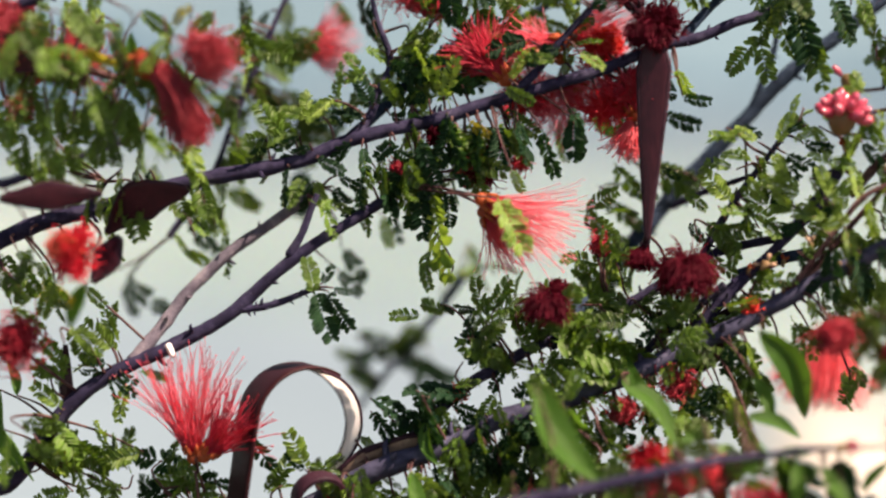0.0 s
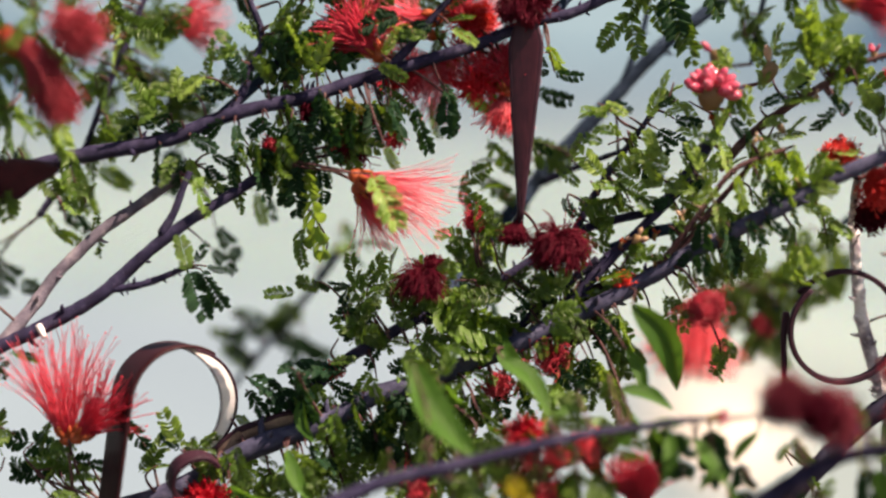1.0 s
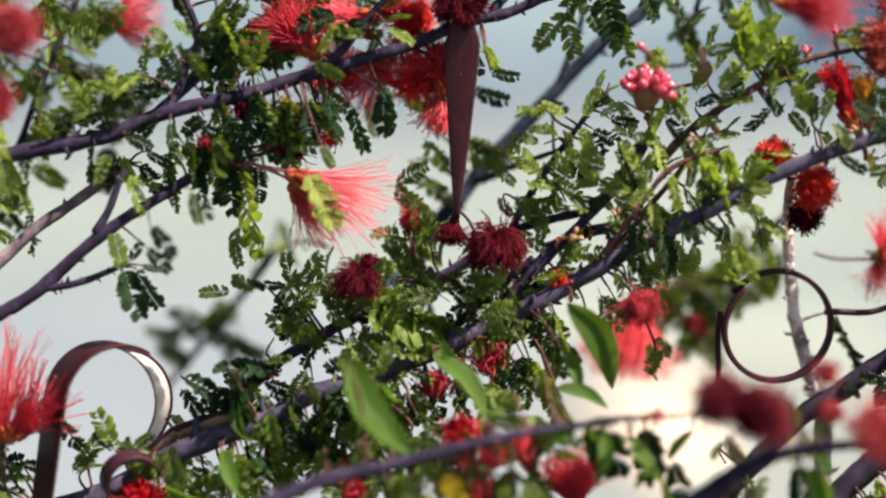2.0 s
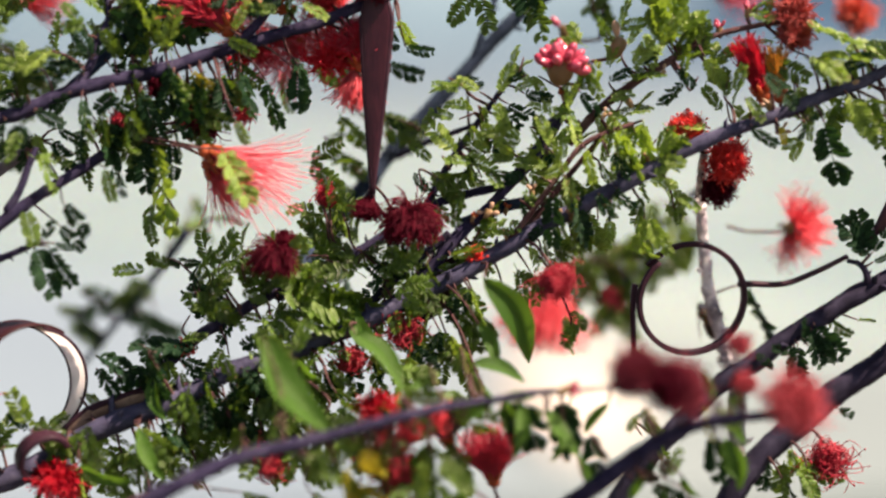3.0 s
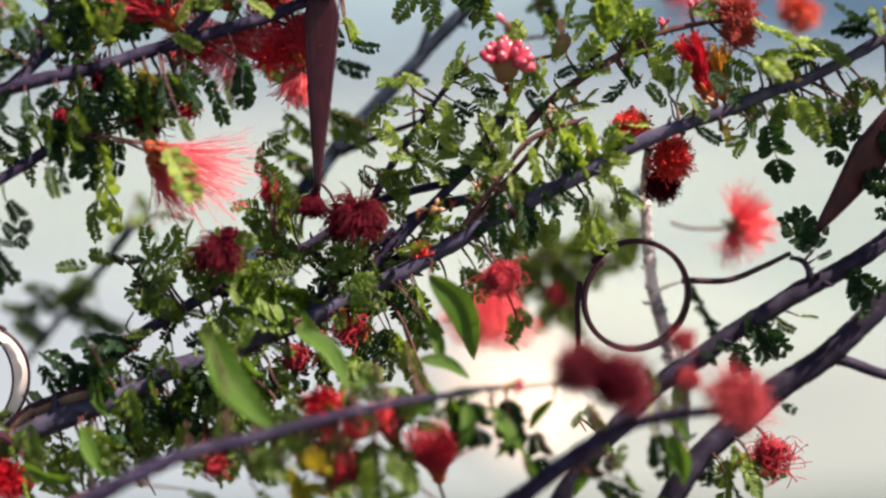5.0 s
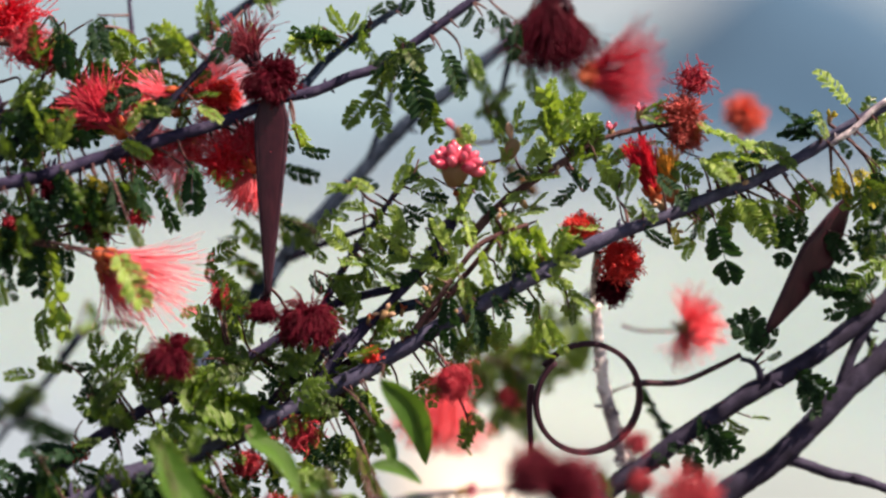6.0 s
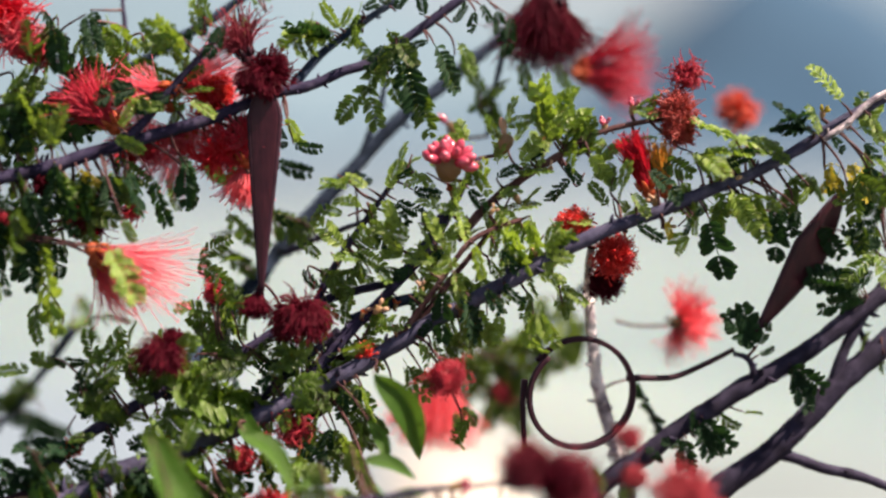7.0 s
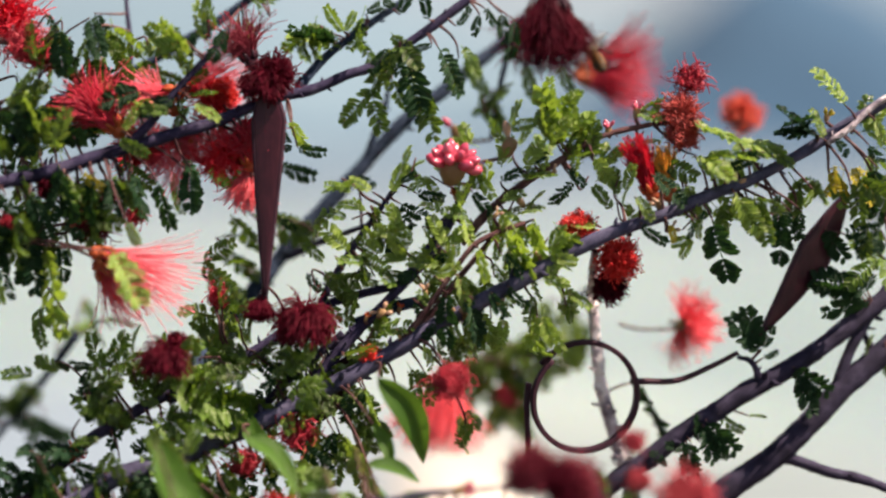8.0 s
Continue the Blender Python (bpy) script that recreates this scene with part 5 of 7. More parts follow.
spray((-0.0704, 0.5297, 0.8859), 3, 90, 12.0)
spray((-0.0580, 0.5063, 0.8692), 1, -45, 18.7, spread=0.003, fan=14, kinds=("broad",), face=25)
spray((-0.0944, 0.5039, 0.8669), 1, -80, 17.0, spread=0.003, fan=14, kinds=("broad",), face=25)
spray((-0.0536, 0.5087, 0.8573), 2, 60, 13.8)
spray((-0.0077, 0.5492, 0.9875), 4, 160, 12.9, young=0.1)
spray((0.0096, 0.5471, 0.9856), 4, -80, 12.9, young=0.1)
spray((0.0164, 0.5472, 0.9735), 2, -88, 16.6, young=0.1)
spray((0.0270, 0.5485, 0.9856), 2, -80, 13.8, young=0.1)
spray((-0.0303, 0.5528, 0.9947), 2, 100, 12.0, young=0.1)
spray((-0.0497, 0.5550, 0.9880), 3, 80, 12.9, young=0.1)
spray((-0.0566, 0.5542, 0.9862), 2, 160, 12.9, young=0.1)
spray((-0.0821, 0.5513, 0.9913), 2, -80, 14.7, young=0.1)
spray((-0.0898, 0.5455, 0.9806), 2, -80, 13.8, young=0.1)
spray((-0.0685, 0.5530, 0.9879), 2, -80, 14.7, young=0.1)
spray((-0.1016, 0.5345, 0.9634), 3, 60, 12.0, young=0.1)
spray((-0.1031, 0.5325, 0.9516), 3, -60, 12.0, young=0.1)
spray((-0.0840, 0.5394, 0.9651), 2, 20, 12.9, young=0.1)
spray((-0.0708, 0.5413, 0.9651), 2, 40, 12.0, young=0.1)
spray((-0.0570, 0.5391, 0.9683), 2, 60, 10.1, young=0.1)
spray((-0.0914, 0.5307, 0.9415), 3, -60, 12.0, young=0.1)
spray((-0.1014, 0.5310, 0.9382), 3, -85, 12.0, young=0.1)
spray((-0.0718, 0.5340, 0.9464), 2, -85, 12.0, young=0.1)
spray((-0.2051, 0.4793, 0.9714), 3, -60, 16.6, young=0.1)
spray((-0.1939, 0.4853, 0.9780), 3, -70, 15.6, young=0.1)
spray((-0.1826, 0.4865, 0.9715), 3, -60, 14.7, young=0.1)
spray((-0.1666, 0.4892, 0.9763), 2, -80, 14.7, young=0.1)
spray((-0.1579, 0.5517, 0.9650), 4, -80, 13.8, young=0.1)
spray((-0.1604, 0.5479, 0.9756), 4, -70, 13.8, young=0.1)
spray((-0.1526, 0.5531, 0.9740), 3, -60, 13.8, young=0.1)
spray((-0.1656, 0.5458, 0.9542), 3, -80, 13.8, young=0.1)
spray((-0.2126, 0.4891, 0.8994), 2, -60, 13.8, young=0.1)
spray((-0.1967, 0.5033, 0.9271), 2, -60, 13.8, young=0.1)
spray((-0.1703, 0.5044, 0.9606), 2, -90, 13.8, young=0.1)
spray((-0.1603, 0.5398, 0.9400), 3, -80, 12.9, young=0.1)
spray((-0.0154, 0.5353, 0.8879), 3, 60, 12.0, young=0.1)
spray((-0.0219, 0.5338, 0.8743), 4, -60, 12.0, young=0.1)
spray((-0.0118, 0.5341, 0.8642), 4, -80, 12.9, young=0.1)
spray((-0.0051, 0.5354, 0.8659), 4, -70, 12.9, young=0.1)
spray((0.0001, 0.5215, 0.8566), 4, -60, 12.9, young=0.1)
spray((-0.0245, 0.5193, 0.8612), 3, -60, 12.9, young=0.1)
spray((-0.0439, 0.5146, 0.8565), 4, -60, 12.9)
spray((0.0147, 0.5403, 0.8879), 3, -60, 12.0, young=0.1)
spray((0.0282, 0.5424, 0.8725), 4, -80, 12.9, young=0.1)
spray((-0.0820, 0.5219, 0.8236), 4, -60, 12.0, young=0.1)
spray((-0.1066, 0.5185, 0.8279), 3, -50, 12.0, young=0.1)
spray((-0.0641, 0.5154, 0.8337), 4, -70, 12.9, young=0.1)
spray((-0.0369, 0.5085, 0.8386), 4, -70, 12.9, young=0.1)
spray((-0.0262, 0.4924, 0.8292), 3, -70, 13.8, young=0.1)
spray((-0.0484, 0.4909, 0.8312), 3, -60, 13.8, young=0.1)
spray((-0.0739, 0.5271, 0.8432), 3, -60, 12.0, young=0.1)
spray((-0.0038, 0.4893, 0.8315), 2, -70, 13.8, young=0.1)
spray((-0.1188, 0.5227, 0.8493), 2, -60, 11.0, young=0.1)
spray((-0.0369, 0.5073, 0.8255), 3, 40, 12.9, young=0.1)
spray((-0.1989, 0.5048, 0.8353), 4, 30, 12.9, young=0.1)
spray((-0.1870, 0.5066, 0.8353), 4, 60, 12.9, young=0.1)
spray((-0.1666, 0.5094, 0.8312), 3, 120, 12.0, young=0.1)
spray((-0.1429, 0.5133, 0.8338), 4, 40, 12.0, young=0.1)
spray((-0.1158, 0.5175, 0.8330), 3, -40, 12.0, young=0.1)
spray((-0.2126, 0.4994, 0.8523), 4, -50, 13.8, young=0.1)
spray((-0.1304, 0.5195, 0.8355), 3, 60, 11.0, young=0.1)
spray((-0.1277, 0.5144, 0.8203), 3, 30, 12.0, young=0.1)
spray((0.0608, 0.5400, 0.9473), 5, 60, 9.8, young=0.1)
spray((0.0743, 0.5370, 0.9387), 5, 80, 9.8, young=0.8)
spray((0.1021, 0.5381, 0.9402), 4, -80, 9.8, young=0.8)
spray((-0.2123, 0.4921, 0.9753), 4, -60, 12.9, young=0.1)
spray((-0.2000, 0.4915, 0.9670), 4, -80, 12.9, young=0.1)
spray((-0.1902, 0.4923, 0.9571), 4, -85, 12.9, young=0.1)
spray((-0.1809, 0.5003, 0.9671), 4, -80, 12.9, young=0.1)
spray((-0.1156, 0.5266, 0.9360), 4, -60, 12.9, young=0.1)
spray((-0.1075, 0.5296, 0.9488), 4, 100, 12.9, young=0.1)
spray((-0.0995, 0.5433, 0.9357), 4, -85, 12.9, young=0.1)
spray((-0.0892, 0.5451, 0.9392), 4, -90, 12.9, young=0.1)
spray((-0.0836, 0.5552, 0.9576), 4, 120, 12.9, young=0.1)
spray((-0.1047, 0.5517, 0.9550), 4, 80, 12.9, young=0.1)
spray((-0.1278, 0.5263, 0.9463), 4, 140, 12.9, young=0.1)
spray((-0.0737, 0.5357, 0.9462), 4, -85, 12.9, young=0.1)
spray((-0.1193, 0.5331, 0.8331), 4, 30, 12.9, young=0.1)
spray((-0.1028, 0.5221, 0.8386), 4, -40, 12.9, young=0.1)
spray((-0.0940, 0.5218, 0.8416), 4, -85, 12.9, young=0.1)
spray((-0.2314, 0.5492, 0.9635), 2, -60, 15.6, young=0.1)
spray((-0.2187, 0.5566, 0.9692), 3, -80, 15.6, young=0.1)
spray((-0.2060, 0.5532, 0.9580), 3, -60, 15.6, young=0.1)
spray((-0.1879, 0.5572, 0.9745), 2, -80, 15.6, young=0.1)
spray((-0.1950, 0.5543, 0.9433), 3, -80, 15.6, young=0.1)
spray((-0.2223, 0.5547, 0.9451), 3, -60, 15.6, young=0.1)
spray((-0.2406, 0.5532, 0.9784), 3, -70, 15.6, young=0.1)
spray((-0.1733, 0.5589, 0.9598), 2, -80, 15.6, young=0.1)
spray((-0.1885, 0.4978, 0.9769), 1, -20, 12.0, old=0.6)
spray((-0.1598, 0.5721, 0.9748), 4, -80, 15.6, young=0.1)
spray((-0.1671, 0.5701, 0.9618), 3, -70, 15.6, young=0.1)
spray((-0.1528, 0.5669, 0.9506), 2, -70, 14.7, young=0.1)
spray((-0.2279, 0.5606, 0.9824), 4, -60, 16.6, young=0.1)
spray((-0.2040, 0.5649, 0.9823), 4, -80, 16.6, young=0.1)
spray((-0.2389, 0.5577, 0.9638), 4, -80, 16.6, young=0.1)
spray((-0.2132, 0.5624, 0.9656), 4, -80, 16.6, young=0.1)
spray((-0.1947, 0.5651, 0.9563), 3, -80, 16.6, young=0.1)
spray((-0.0938, 0.5255, 0.8590), 4, -80, 12.0)
spray((-0.0819, 0.5246, 0.8506), 4, -100, 12.0)
spray((-0.0730, 0.5204, 0.8463), 4, -80, 12.0)
spray((-0.0612, 0.5212, 0.8495), 4, -80, 12.0)
spray((-0.1134, 0.5117, 0.8312), 4, -60, 12.0, young=0.1)
spray((-0.0970, 0.5117, 0.8261), 4, -100, 12.0, young=0.1)
spray((-0.0689, 0.5289, 0.8550), 4, -60, 12.0)
spray((-0.0892, 0.5269, 0.8450), 4, -80, 12.0, young=0.1)
spray((-0.0438, 0.5141, 0.8509), 4, -100, 12.0)
spray((-0.1070, 0.5210, 0.8342), 4, -60, 12.0, young=0.1)
spray((-0.1203, 0.5135, 0.8409), 4, -100, 12.0, young=0.1)
spray((-0.0537, 0.5129, 0.8478), 4, -100, 12.0)
spray((-0.0336, 0.5093, 0.8452), 4, -100, 12.0, young=0.1)
spray((-0.1281, 0.5176, 0.8332), 4, -80, 12.0, young=0.1)
spray((-0.0394, 0.4978, 0.8328), 4, -85, 15.6, young=0.1)
spray((-0.0135, 0.4951, 0.8318), 4, -85, 15.6, young=0.1)
spray((-0.0217, 0.5007, 0.8535), 4, -85, 15.6, young=0.1)
spray((-0.0883, 0.5254, 0.8699), 4, 60, 12.0)
spray((-0.0750, 0.5241, 0.8666), 4, -80, 12.0)
spray((-0.0617, 0.5229, 0.8565), 4, -70, 12.0)
spray((-0.0487, 0.5268, 0.8624), 4, -60, 12.0)
spray((-0.0811, 0.5201, 0.8556), 4, -60, 12.0)
spray((-0.0373, 0.5313, 0.8684), 4, -80, 12.0)
spray((-0.0373, 0.5351, 0.8866), 4, 60, 12.0)
spray((-0.0289, 0.5349, 0.8797), 4, -70, 12.0, young=0.1)
spray((-0.0186, 0.5360, 0.8863), 4, -60, 12.0, young=0.1)
spray((-0.0927, 0.5437, 0.9924), 4, -85, 12.9, young=0.1)
spray((-0.0812, 0.5452, 0.9874), 4, -85, 12.9, young=0.1)
spray((-0.0993, 0.5423, 0.9856), 4, -85, 12.9, young=0.1)
spray((-0.0598, 0.5521, 0.9896), 4, -85, 12.9, young=0.1)
spray((-0.0388, 0.5504, 0.9963), 4, -85, 12.9, young=0.1)
spray((-0.0146, 0.5493, 0.9910), 4, -85, 12.9, young=0.1)
spray((-0.0008, 0.5496, 0.9927), 4, -85, 12.9, young=0.1)
spray((-0.1059, 0.5406, 0.9754), 4, -85, 12.9, young=0.1)
spray((-0.0508, 0.5717, 0.9487), 1, -55, 20.4, spread=0.003, fan=14, kinds=("broad",), face=25, young=0.4)
spray((0.0413, 0.5007, 0.8601), 1, 100, 12.0, young=0.1)
spray((-0.0008, 0.5421, 0.9182), 4, -60, 11.0, young=0.1)
spray((0.0143, 0.5417, 0.9150), 4, -60, 11.0, young=0.1)
spray((0.0275, 0.5410, 0.9118), 4, -80, 11.0, young=0.1)
spray((-0.0141, 0.5410, 0.9062), 4, -100, 11.0, young=0.1)
spray((0.0028, 0.5410, 0.9030), 4, -80, 11.0, young=0.1)
spray((0.0195, 0.5402, 0.8982), 4, -60, 11.0, young=0.1)
spray((0.0342, 0.5400, 0.9018), 4, -60, 11.0, young=0.1)
spray((0.0372, 0.5411, 0.9186), 4, -80, 11.0, young=0.1)
spray((-0.0055, 0.5401, 0.8944), 4, -60, 11.0, young=0.1)
spray((-0.0176, 0.5417, 0.9164), 4, -80, 11.0, young=0.1)

leaf((-0.2153, 0.4900, 0.9539), -97, 15, "single", 1, -20)
leaf((-0.2103, 0.4900, 0.9441), -98, 14, "single", 4, -10)
leaf((-0.1947, 0.4900, 0.9441), -91, 12, "single", -19, 10)
leaf((-0.1878, 0.4900, 0.9457), -98, 14, "single", 14, -38)
leaf((-0.2157, 0.4900, 0.9358), -21, 10, "single", -11, -19)
leaf((-0.2075, 0.4900, 0.9094), -124, 13, "single", -1, 39)
leaf((-0.2128, 0.4900, 0.9093), -49, 11, "single", -1, 26)
leaf((-0.2182, 0.4900, 0.9026), -54, 13, "single", -15, 11)
leaf((-0.2149, 0.4900, 0.8926), -49, 12, "single", 16, 10, young=True)
leaf((-0.2007, 0.4900, 0.8996), -124, 13, "single", 10, 1, young=True)
leaf((-0.1959, 0.5000, 0.8978), -39, 10, "single", -19, 13, young=True)
leaf((-0.1983, 0.4900, 0.9326), -102, 9, "single", 4, 20, young=True)
leaf((-0.2044, 0.4900, 0.9326), -96, 9, "single", -20, -15)
leaf((-0.1826, 0.4900, 0.9441), -86, 11, "single", -1, 29)
leaf((-0.1908, 0.4900, 0.9652), -125, 13, "single", 16, 17)
leaf((-0.2063, 0.4900, 0.9670), -131, 11, "single", 18, 17)
leaf((-0.2066, 0.4900, 0.9564), -98, 17, "single", 13, -8)
leaf((-0.1997, 0.4900, 0.9547), -77, 17, "single", 19, -4, young=True)
leaf((-0.2011, 0.4870, 0.9498), -87, 19, "single", -17, 30)
leaf((-0.1885, 0.4880, 0.9563), -67, 14, "single", -12, -29)
leaf((-0.1777, 0.4920, 0.9535), -88, 15, "single", -2, 37)
leaf((-0.1706, 0.4950, 0.9555), -85, 14, "comb", 14, 60)
leaf((-0.1843, 0.4900, 0.9498), -96, 16, "single", 1, 5)
leaf((-0.1756, 0.4950, 0.9408), -101, 12, "comb", 17, 65, young=True)
leaf((-0.1964, 0.5000, 0.9702), 111, 14, "single", 18, 14, young=True)
leaf((-0.1964, 0.5000, 0.9697), 59, 12, "single", 21, 28, young=True)
leaf((-0.1785, 0.4950, 0.9722), -68, 14, "broad", -14, 13, young=True)
leaf((-0.1889, 0.4850, 0.9670), -23, 13, "broad", 20, 28, old=True)
leaf((-0.2106, 0.4850, 0.9482), -118, 11, "single", 3, 32)
leaf((-0.2052, 0.4900, 0.9383), -85, 12, "single", -12, 17, young=True)
leaf((-0.2014, 0.4900, 0.9383), -81, 10, "single", 3, 26, young=True)
leaf((-0.2083, 0.4900, 0.9572), -112, 15, "single", -19, -17)
leaf((-0.1962, 0.4900, 0.9539), -118, 16, "single", 21, 28)
leaf((-0.1808, 0.4900, 0.9538), -84, 17, "single", 13, -32)
leaf((-0.1918, 0.4920, 0.9539), -98, 14, "single", -15, -7)
leaf((-0.1690, 0.5000, 0.9407), -51, 14, "comb", -3, 60, young=True)
leaf((-0.1639, 0.5000, 0.9415), -78, 13, "comb", 5, -49, young=True)
leaf((-0.1798, 0.4900, 0.9603), -131, 7, "single", 9, -36)
leaf((-0.1548, 0.5000, 0.9784), -143, 11, "single", 16, -13, young=True)
leaf((-0.1625, 0.5550, 0.9742), 79, 11, "single", 0, 38, dark=True)
leaf((-0.1545, 0.5600, 0.9816), -126, 11, "single", -8, 39, dark=True)
leaf((-0.1514, 0.5700, 0.9857), -100, 11, "single", 4, -33)
leaf((-0.1613, 0.5700, 0.9599), -71, 13, "comb", -13, -37, dark=True)
leaf((-0.1460, 0.5700, 0.9515), -38, 15, "comb", 4, -7, dark=True)
leaf((-0.1745, 0.5750, 0.9554), -61, 14, "single", -20, -27, young=True)
leaf((-0.1687, 0.5750, 0.9422), -104, 13, "comb", -8, 29, dark=True)
leaf((-0.1541, 0.5720, 0.9581), -44, 18, "single", 17, 36, young=True)
leaf((-0.1422, 0.5700, 0.9488), -129, 12, "comb", -1, -9, dark=True)
leaf((-0.1575, 0.5700, 0.9488), -71, 12, "single", 6, 1, young=True)
leaf((-0.2130, 0.4900, 0.9784), -44, 9, "single", 2, 7)
leaf((-0.2009, 0.4900, 0.9783), 147, 6, "single", 19, 9)
leaf((-0.1754, 0.4950, 0.9783), -37, 11, "single", -3, 0)
leaf((-0.1584, 0.4900, 0.9795), -145, 8, "single", -11, 17, old=True)
leaf((-0.1362, 0.5700, 0.9856), -67, 11, "single", 21, -15)
leaf((-0.1461, 0.5700, 0.9302), -104, 16, "comb", 2, 1, dark=True)
leaf((-0.1664, 0.5600, 0.9249), -49, 10, "single", -3, -39, young=True)
leaf((-0.1885, 0.5075, 0.8771), 136, 14, "single", -21, 6, young=True)
leaf((-0.1913, 0.5053, 0.8734), 166, 10, "single", 5, 9, dark=True)
leaf((-0.1926, 0.5049, 0.8714), -172, 8, "single", 5, -35, dark=True)
leaf((-0.1903, 0.5049, 0.8689), -81, 11, "comb", 18, 58, dark=True)
leaf((-0.1892, 0.5053, 0.8695), -38, 9, "single", -9, 8, dark=True)
leaf((-0.1870, 0.5057, 0.8709), -37, 6, "single", 3, 0, dark=True)
leaf((-0.2046, 0.5022, 0.8598), 133, 12, "single", -21, 36, young=True)
leaf((-0.2056, 0.5022, 0.8586), -137, 7, "single", 5, -10, young=True)
leaf((-0.2074, 0.5022, 0.8568), 172, 7, "single", 4, -16, young=True)
leaf((-0.2092, 0.5022, 0.8563), -48, 16, "comb", -8, -58)
leaf((-0.2147, 0.5021, 0.8500), -41, 16, "comb", -10, 73, young=True)
leaf((-0.2175, 0.5200, 0.9034), -69, 11, "single", -17, 22, young=True)
leaf((-0.1789, 0.5480, 0.9180), -74, 19, "single", 20, 25, dark=True)
leaf((-0.1754, 0.5550, 0.9250), -73, 17, "single", -16, 14, young=True)
leaf((-0.1703, 0.5600, 0.9239), -34, 13, "single", 6, 0, young=True)
leaf((-0.1855, 0.5044, 0.9322), -87, 15, "comb", -13, 55, young=True)
leaf((-0.1793, 0.5116, 0.9320), -90, 11, "comb", -17, 67, dark=True)
leaf((-0.1836, 0.5111, 0.9320), -94, 13, "comb", 7, 76, dark=True)
leaf((-0.2155, 0.5500, 0.8935), -114, 19, "broad", 13, -22, young=True)
leaf((-0.2046, 0.5600, 0.8946), -41, 20, "single", -18, 36, dark=True)
leaf((-0.2052, 0.5600, 0.8927), -77, 12, "single", -12, 19, dark=True)
leaf((-0.2332, 0.5500, 0.8923), -21, 15, "single", -10, 5, old=True)
leaf((-0.2234, 0.5000, 0.8657), -73, 25, "broad", -20, 22)
leaf((-0.2206, 0.4950, 0.8546), -60, 18, "broad", -8, 36)
leaf((-0.2180, 0.5000, 0.8641), 108, 11, "broad", 3, 26)
leaf((-0.1797, 0.5041, 0.8473), -167, 15, "single", -7, 29, young=True)
leaf((-0.1690, 0.5172, 0.8399), 163, 18, "single", -18, 26, dark=True)
leaf((-0.1766, 0.5181, 0.8345), 6, 15, "single", 3, 9, dark=True)
leaf((-0.1863, 0.5022, 0.8355), 165, 12, "single", 0, -6)
leaf((-0.1710, 0.5177, 0.8334), -177, 16, "single", -1, 27, dark=True)
leaf((-0.1503, 0.5151, 0.8514), -54, 13, "single", -9, 10, dark=True)
leaf((-0.1318, 0.5148, 0.8417), 114, 14, "single", -20, 5, young=True)
leaf((-0.1326, 0.5148, 0.8413), 138, 8, "single", -13, -6, dark=True)
leaf((-0.1617, 0.5168, 0.8367), -21, 10, "single", 14, -1, dark=True)
leaf((-0.2015, 0.5021, 0.8349), -170, 13, "single", 0, 9)
leaf((-0.1785, 0.5181, 0.8306), 155, 13, "single", 21, 4, dark=True)
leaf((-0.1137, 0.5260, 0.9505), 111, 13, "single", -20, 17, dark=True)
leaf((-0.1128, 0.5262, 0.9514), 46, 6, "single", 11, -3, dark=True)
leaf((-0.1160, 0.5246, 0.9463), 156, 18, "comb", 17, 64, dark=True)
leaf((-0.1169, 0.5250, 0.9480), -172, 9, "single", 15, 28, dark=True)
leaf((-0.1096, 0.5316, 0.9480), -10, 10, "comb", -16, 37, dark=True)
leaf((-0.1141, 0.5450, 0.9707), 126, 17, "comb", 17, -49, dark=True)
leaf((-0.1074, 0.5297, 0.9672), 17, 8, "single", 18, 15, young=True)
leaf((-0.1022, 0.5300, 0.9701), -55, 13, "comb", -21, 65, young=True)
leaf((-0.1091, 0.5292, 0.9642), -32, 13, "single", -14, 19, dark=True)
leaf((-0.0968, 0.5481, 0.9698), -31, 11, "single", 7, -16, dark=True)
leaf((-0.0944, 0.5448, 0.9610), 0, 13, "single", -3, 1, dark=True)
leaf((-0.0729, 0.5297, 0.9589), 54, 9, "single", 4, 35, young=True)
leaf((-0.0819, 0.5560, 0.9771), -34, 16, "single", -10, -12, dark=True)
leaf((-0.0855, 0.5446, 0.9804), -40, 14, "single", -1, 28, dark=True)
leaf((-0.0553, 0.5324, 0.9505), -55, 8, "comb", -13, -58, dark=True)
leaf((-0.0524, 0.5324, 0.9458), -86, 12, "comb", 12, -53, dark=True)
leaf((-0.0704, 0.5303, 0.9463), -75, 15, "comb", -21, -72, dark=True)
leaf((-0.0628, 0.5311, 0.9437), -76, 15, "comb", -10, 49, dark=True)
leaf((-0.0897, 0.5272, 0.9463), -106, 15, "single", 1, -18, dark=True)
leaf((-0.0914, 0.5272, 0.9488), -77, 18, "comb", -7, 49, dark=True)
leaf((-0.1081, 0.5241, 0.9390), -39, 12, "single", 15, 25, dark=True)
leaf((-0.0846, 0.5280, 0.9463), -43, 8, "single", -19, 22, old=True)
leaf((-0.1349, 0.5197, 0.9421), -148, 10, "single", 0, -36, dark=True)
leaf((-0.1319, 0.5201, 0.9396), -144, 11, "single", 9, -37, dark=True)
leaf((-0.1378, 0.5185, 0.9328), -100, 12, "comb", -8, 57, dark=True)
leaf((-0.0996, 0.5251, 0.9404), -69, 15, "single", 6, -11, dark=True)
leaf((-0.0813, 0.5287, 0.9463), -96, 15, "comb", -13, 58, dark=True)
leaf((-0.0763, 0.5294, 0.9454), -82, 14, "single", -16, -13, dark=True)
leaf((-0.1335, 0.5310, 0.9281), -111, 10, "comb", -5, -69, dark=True)
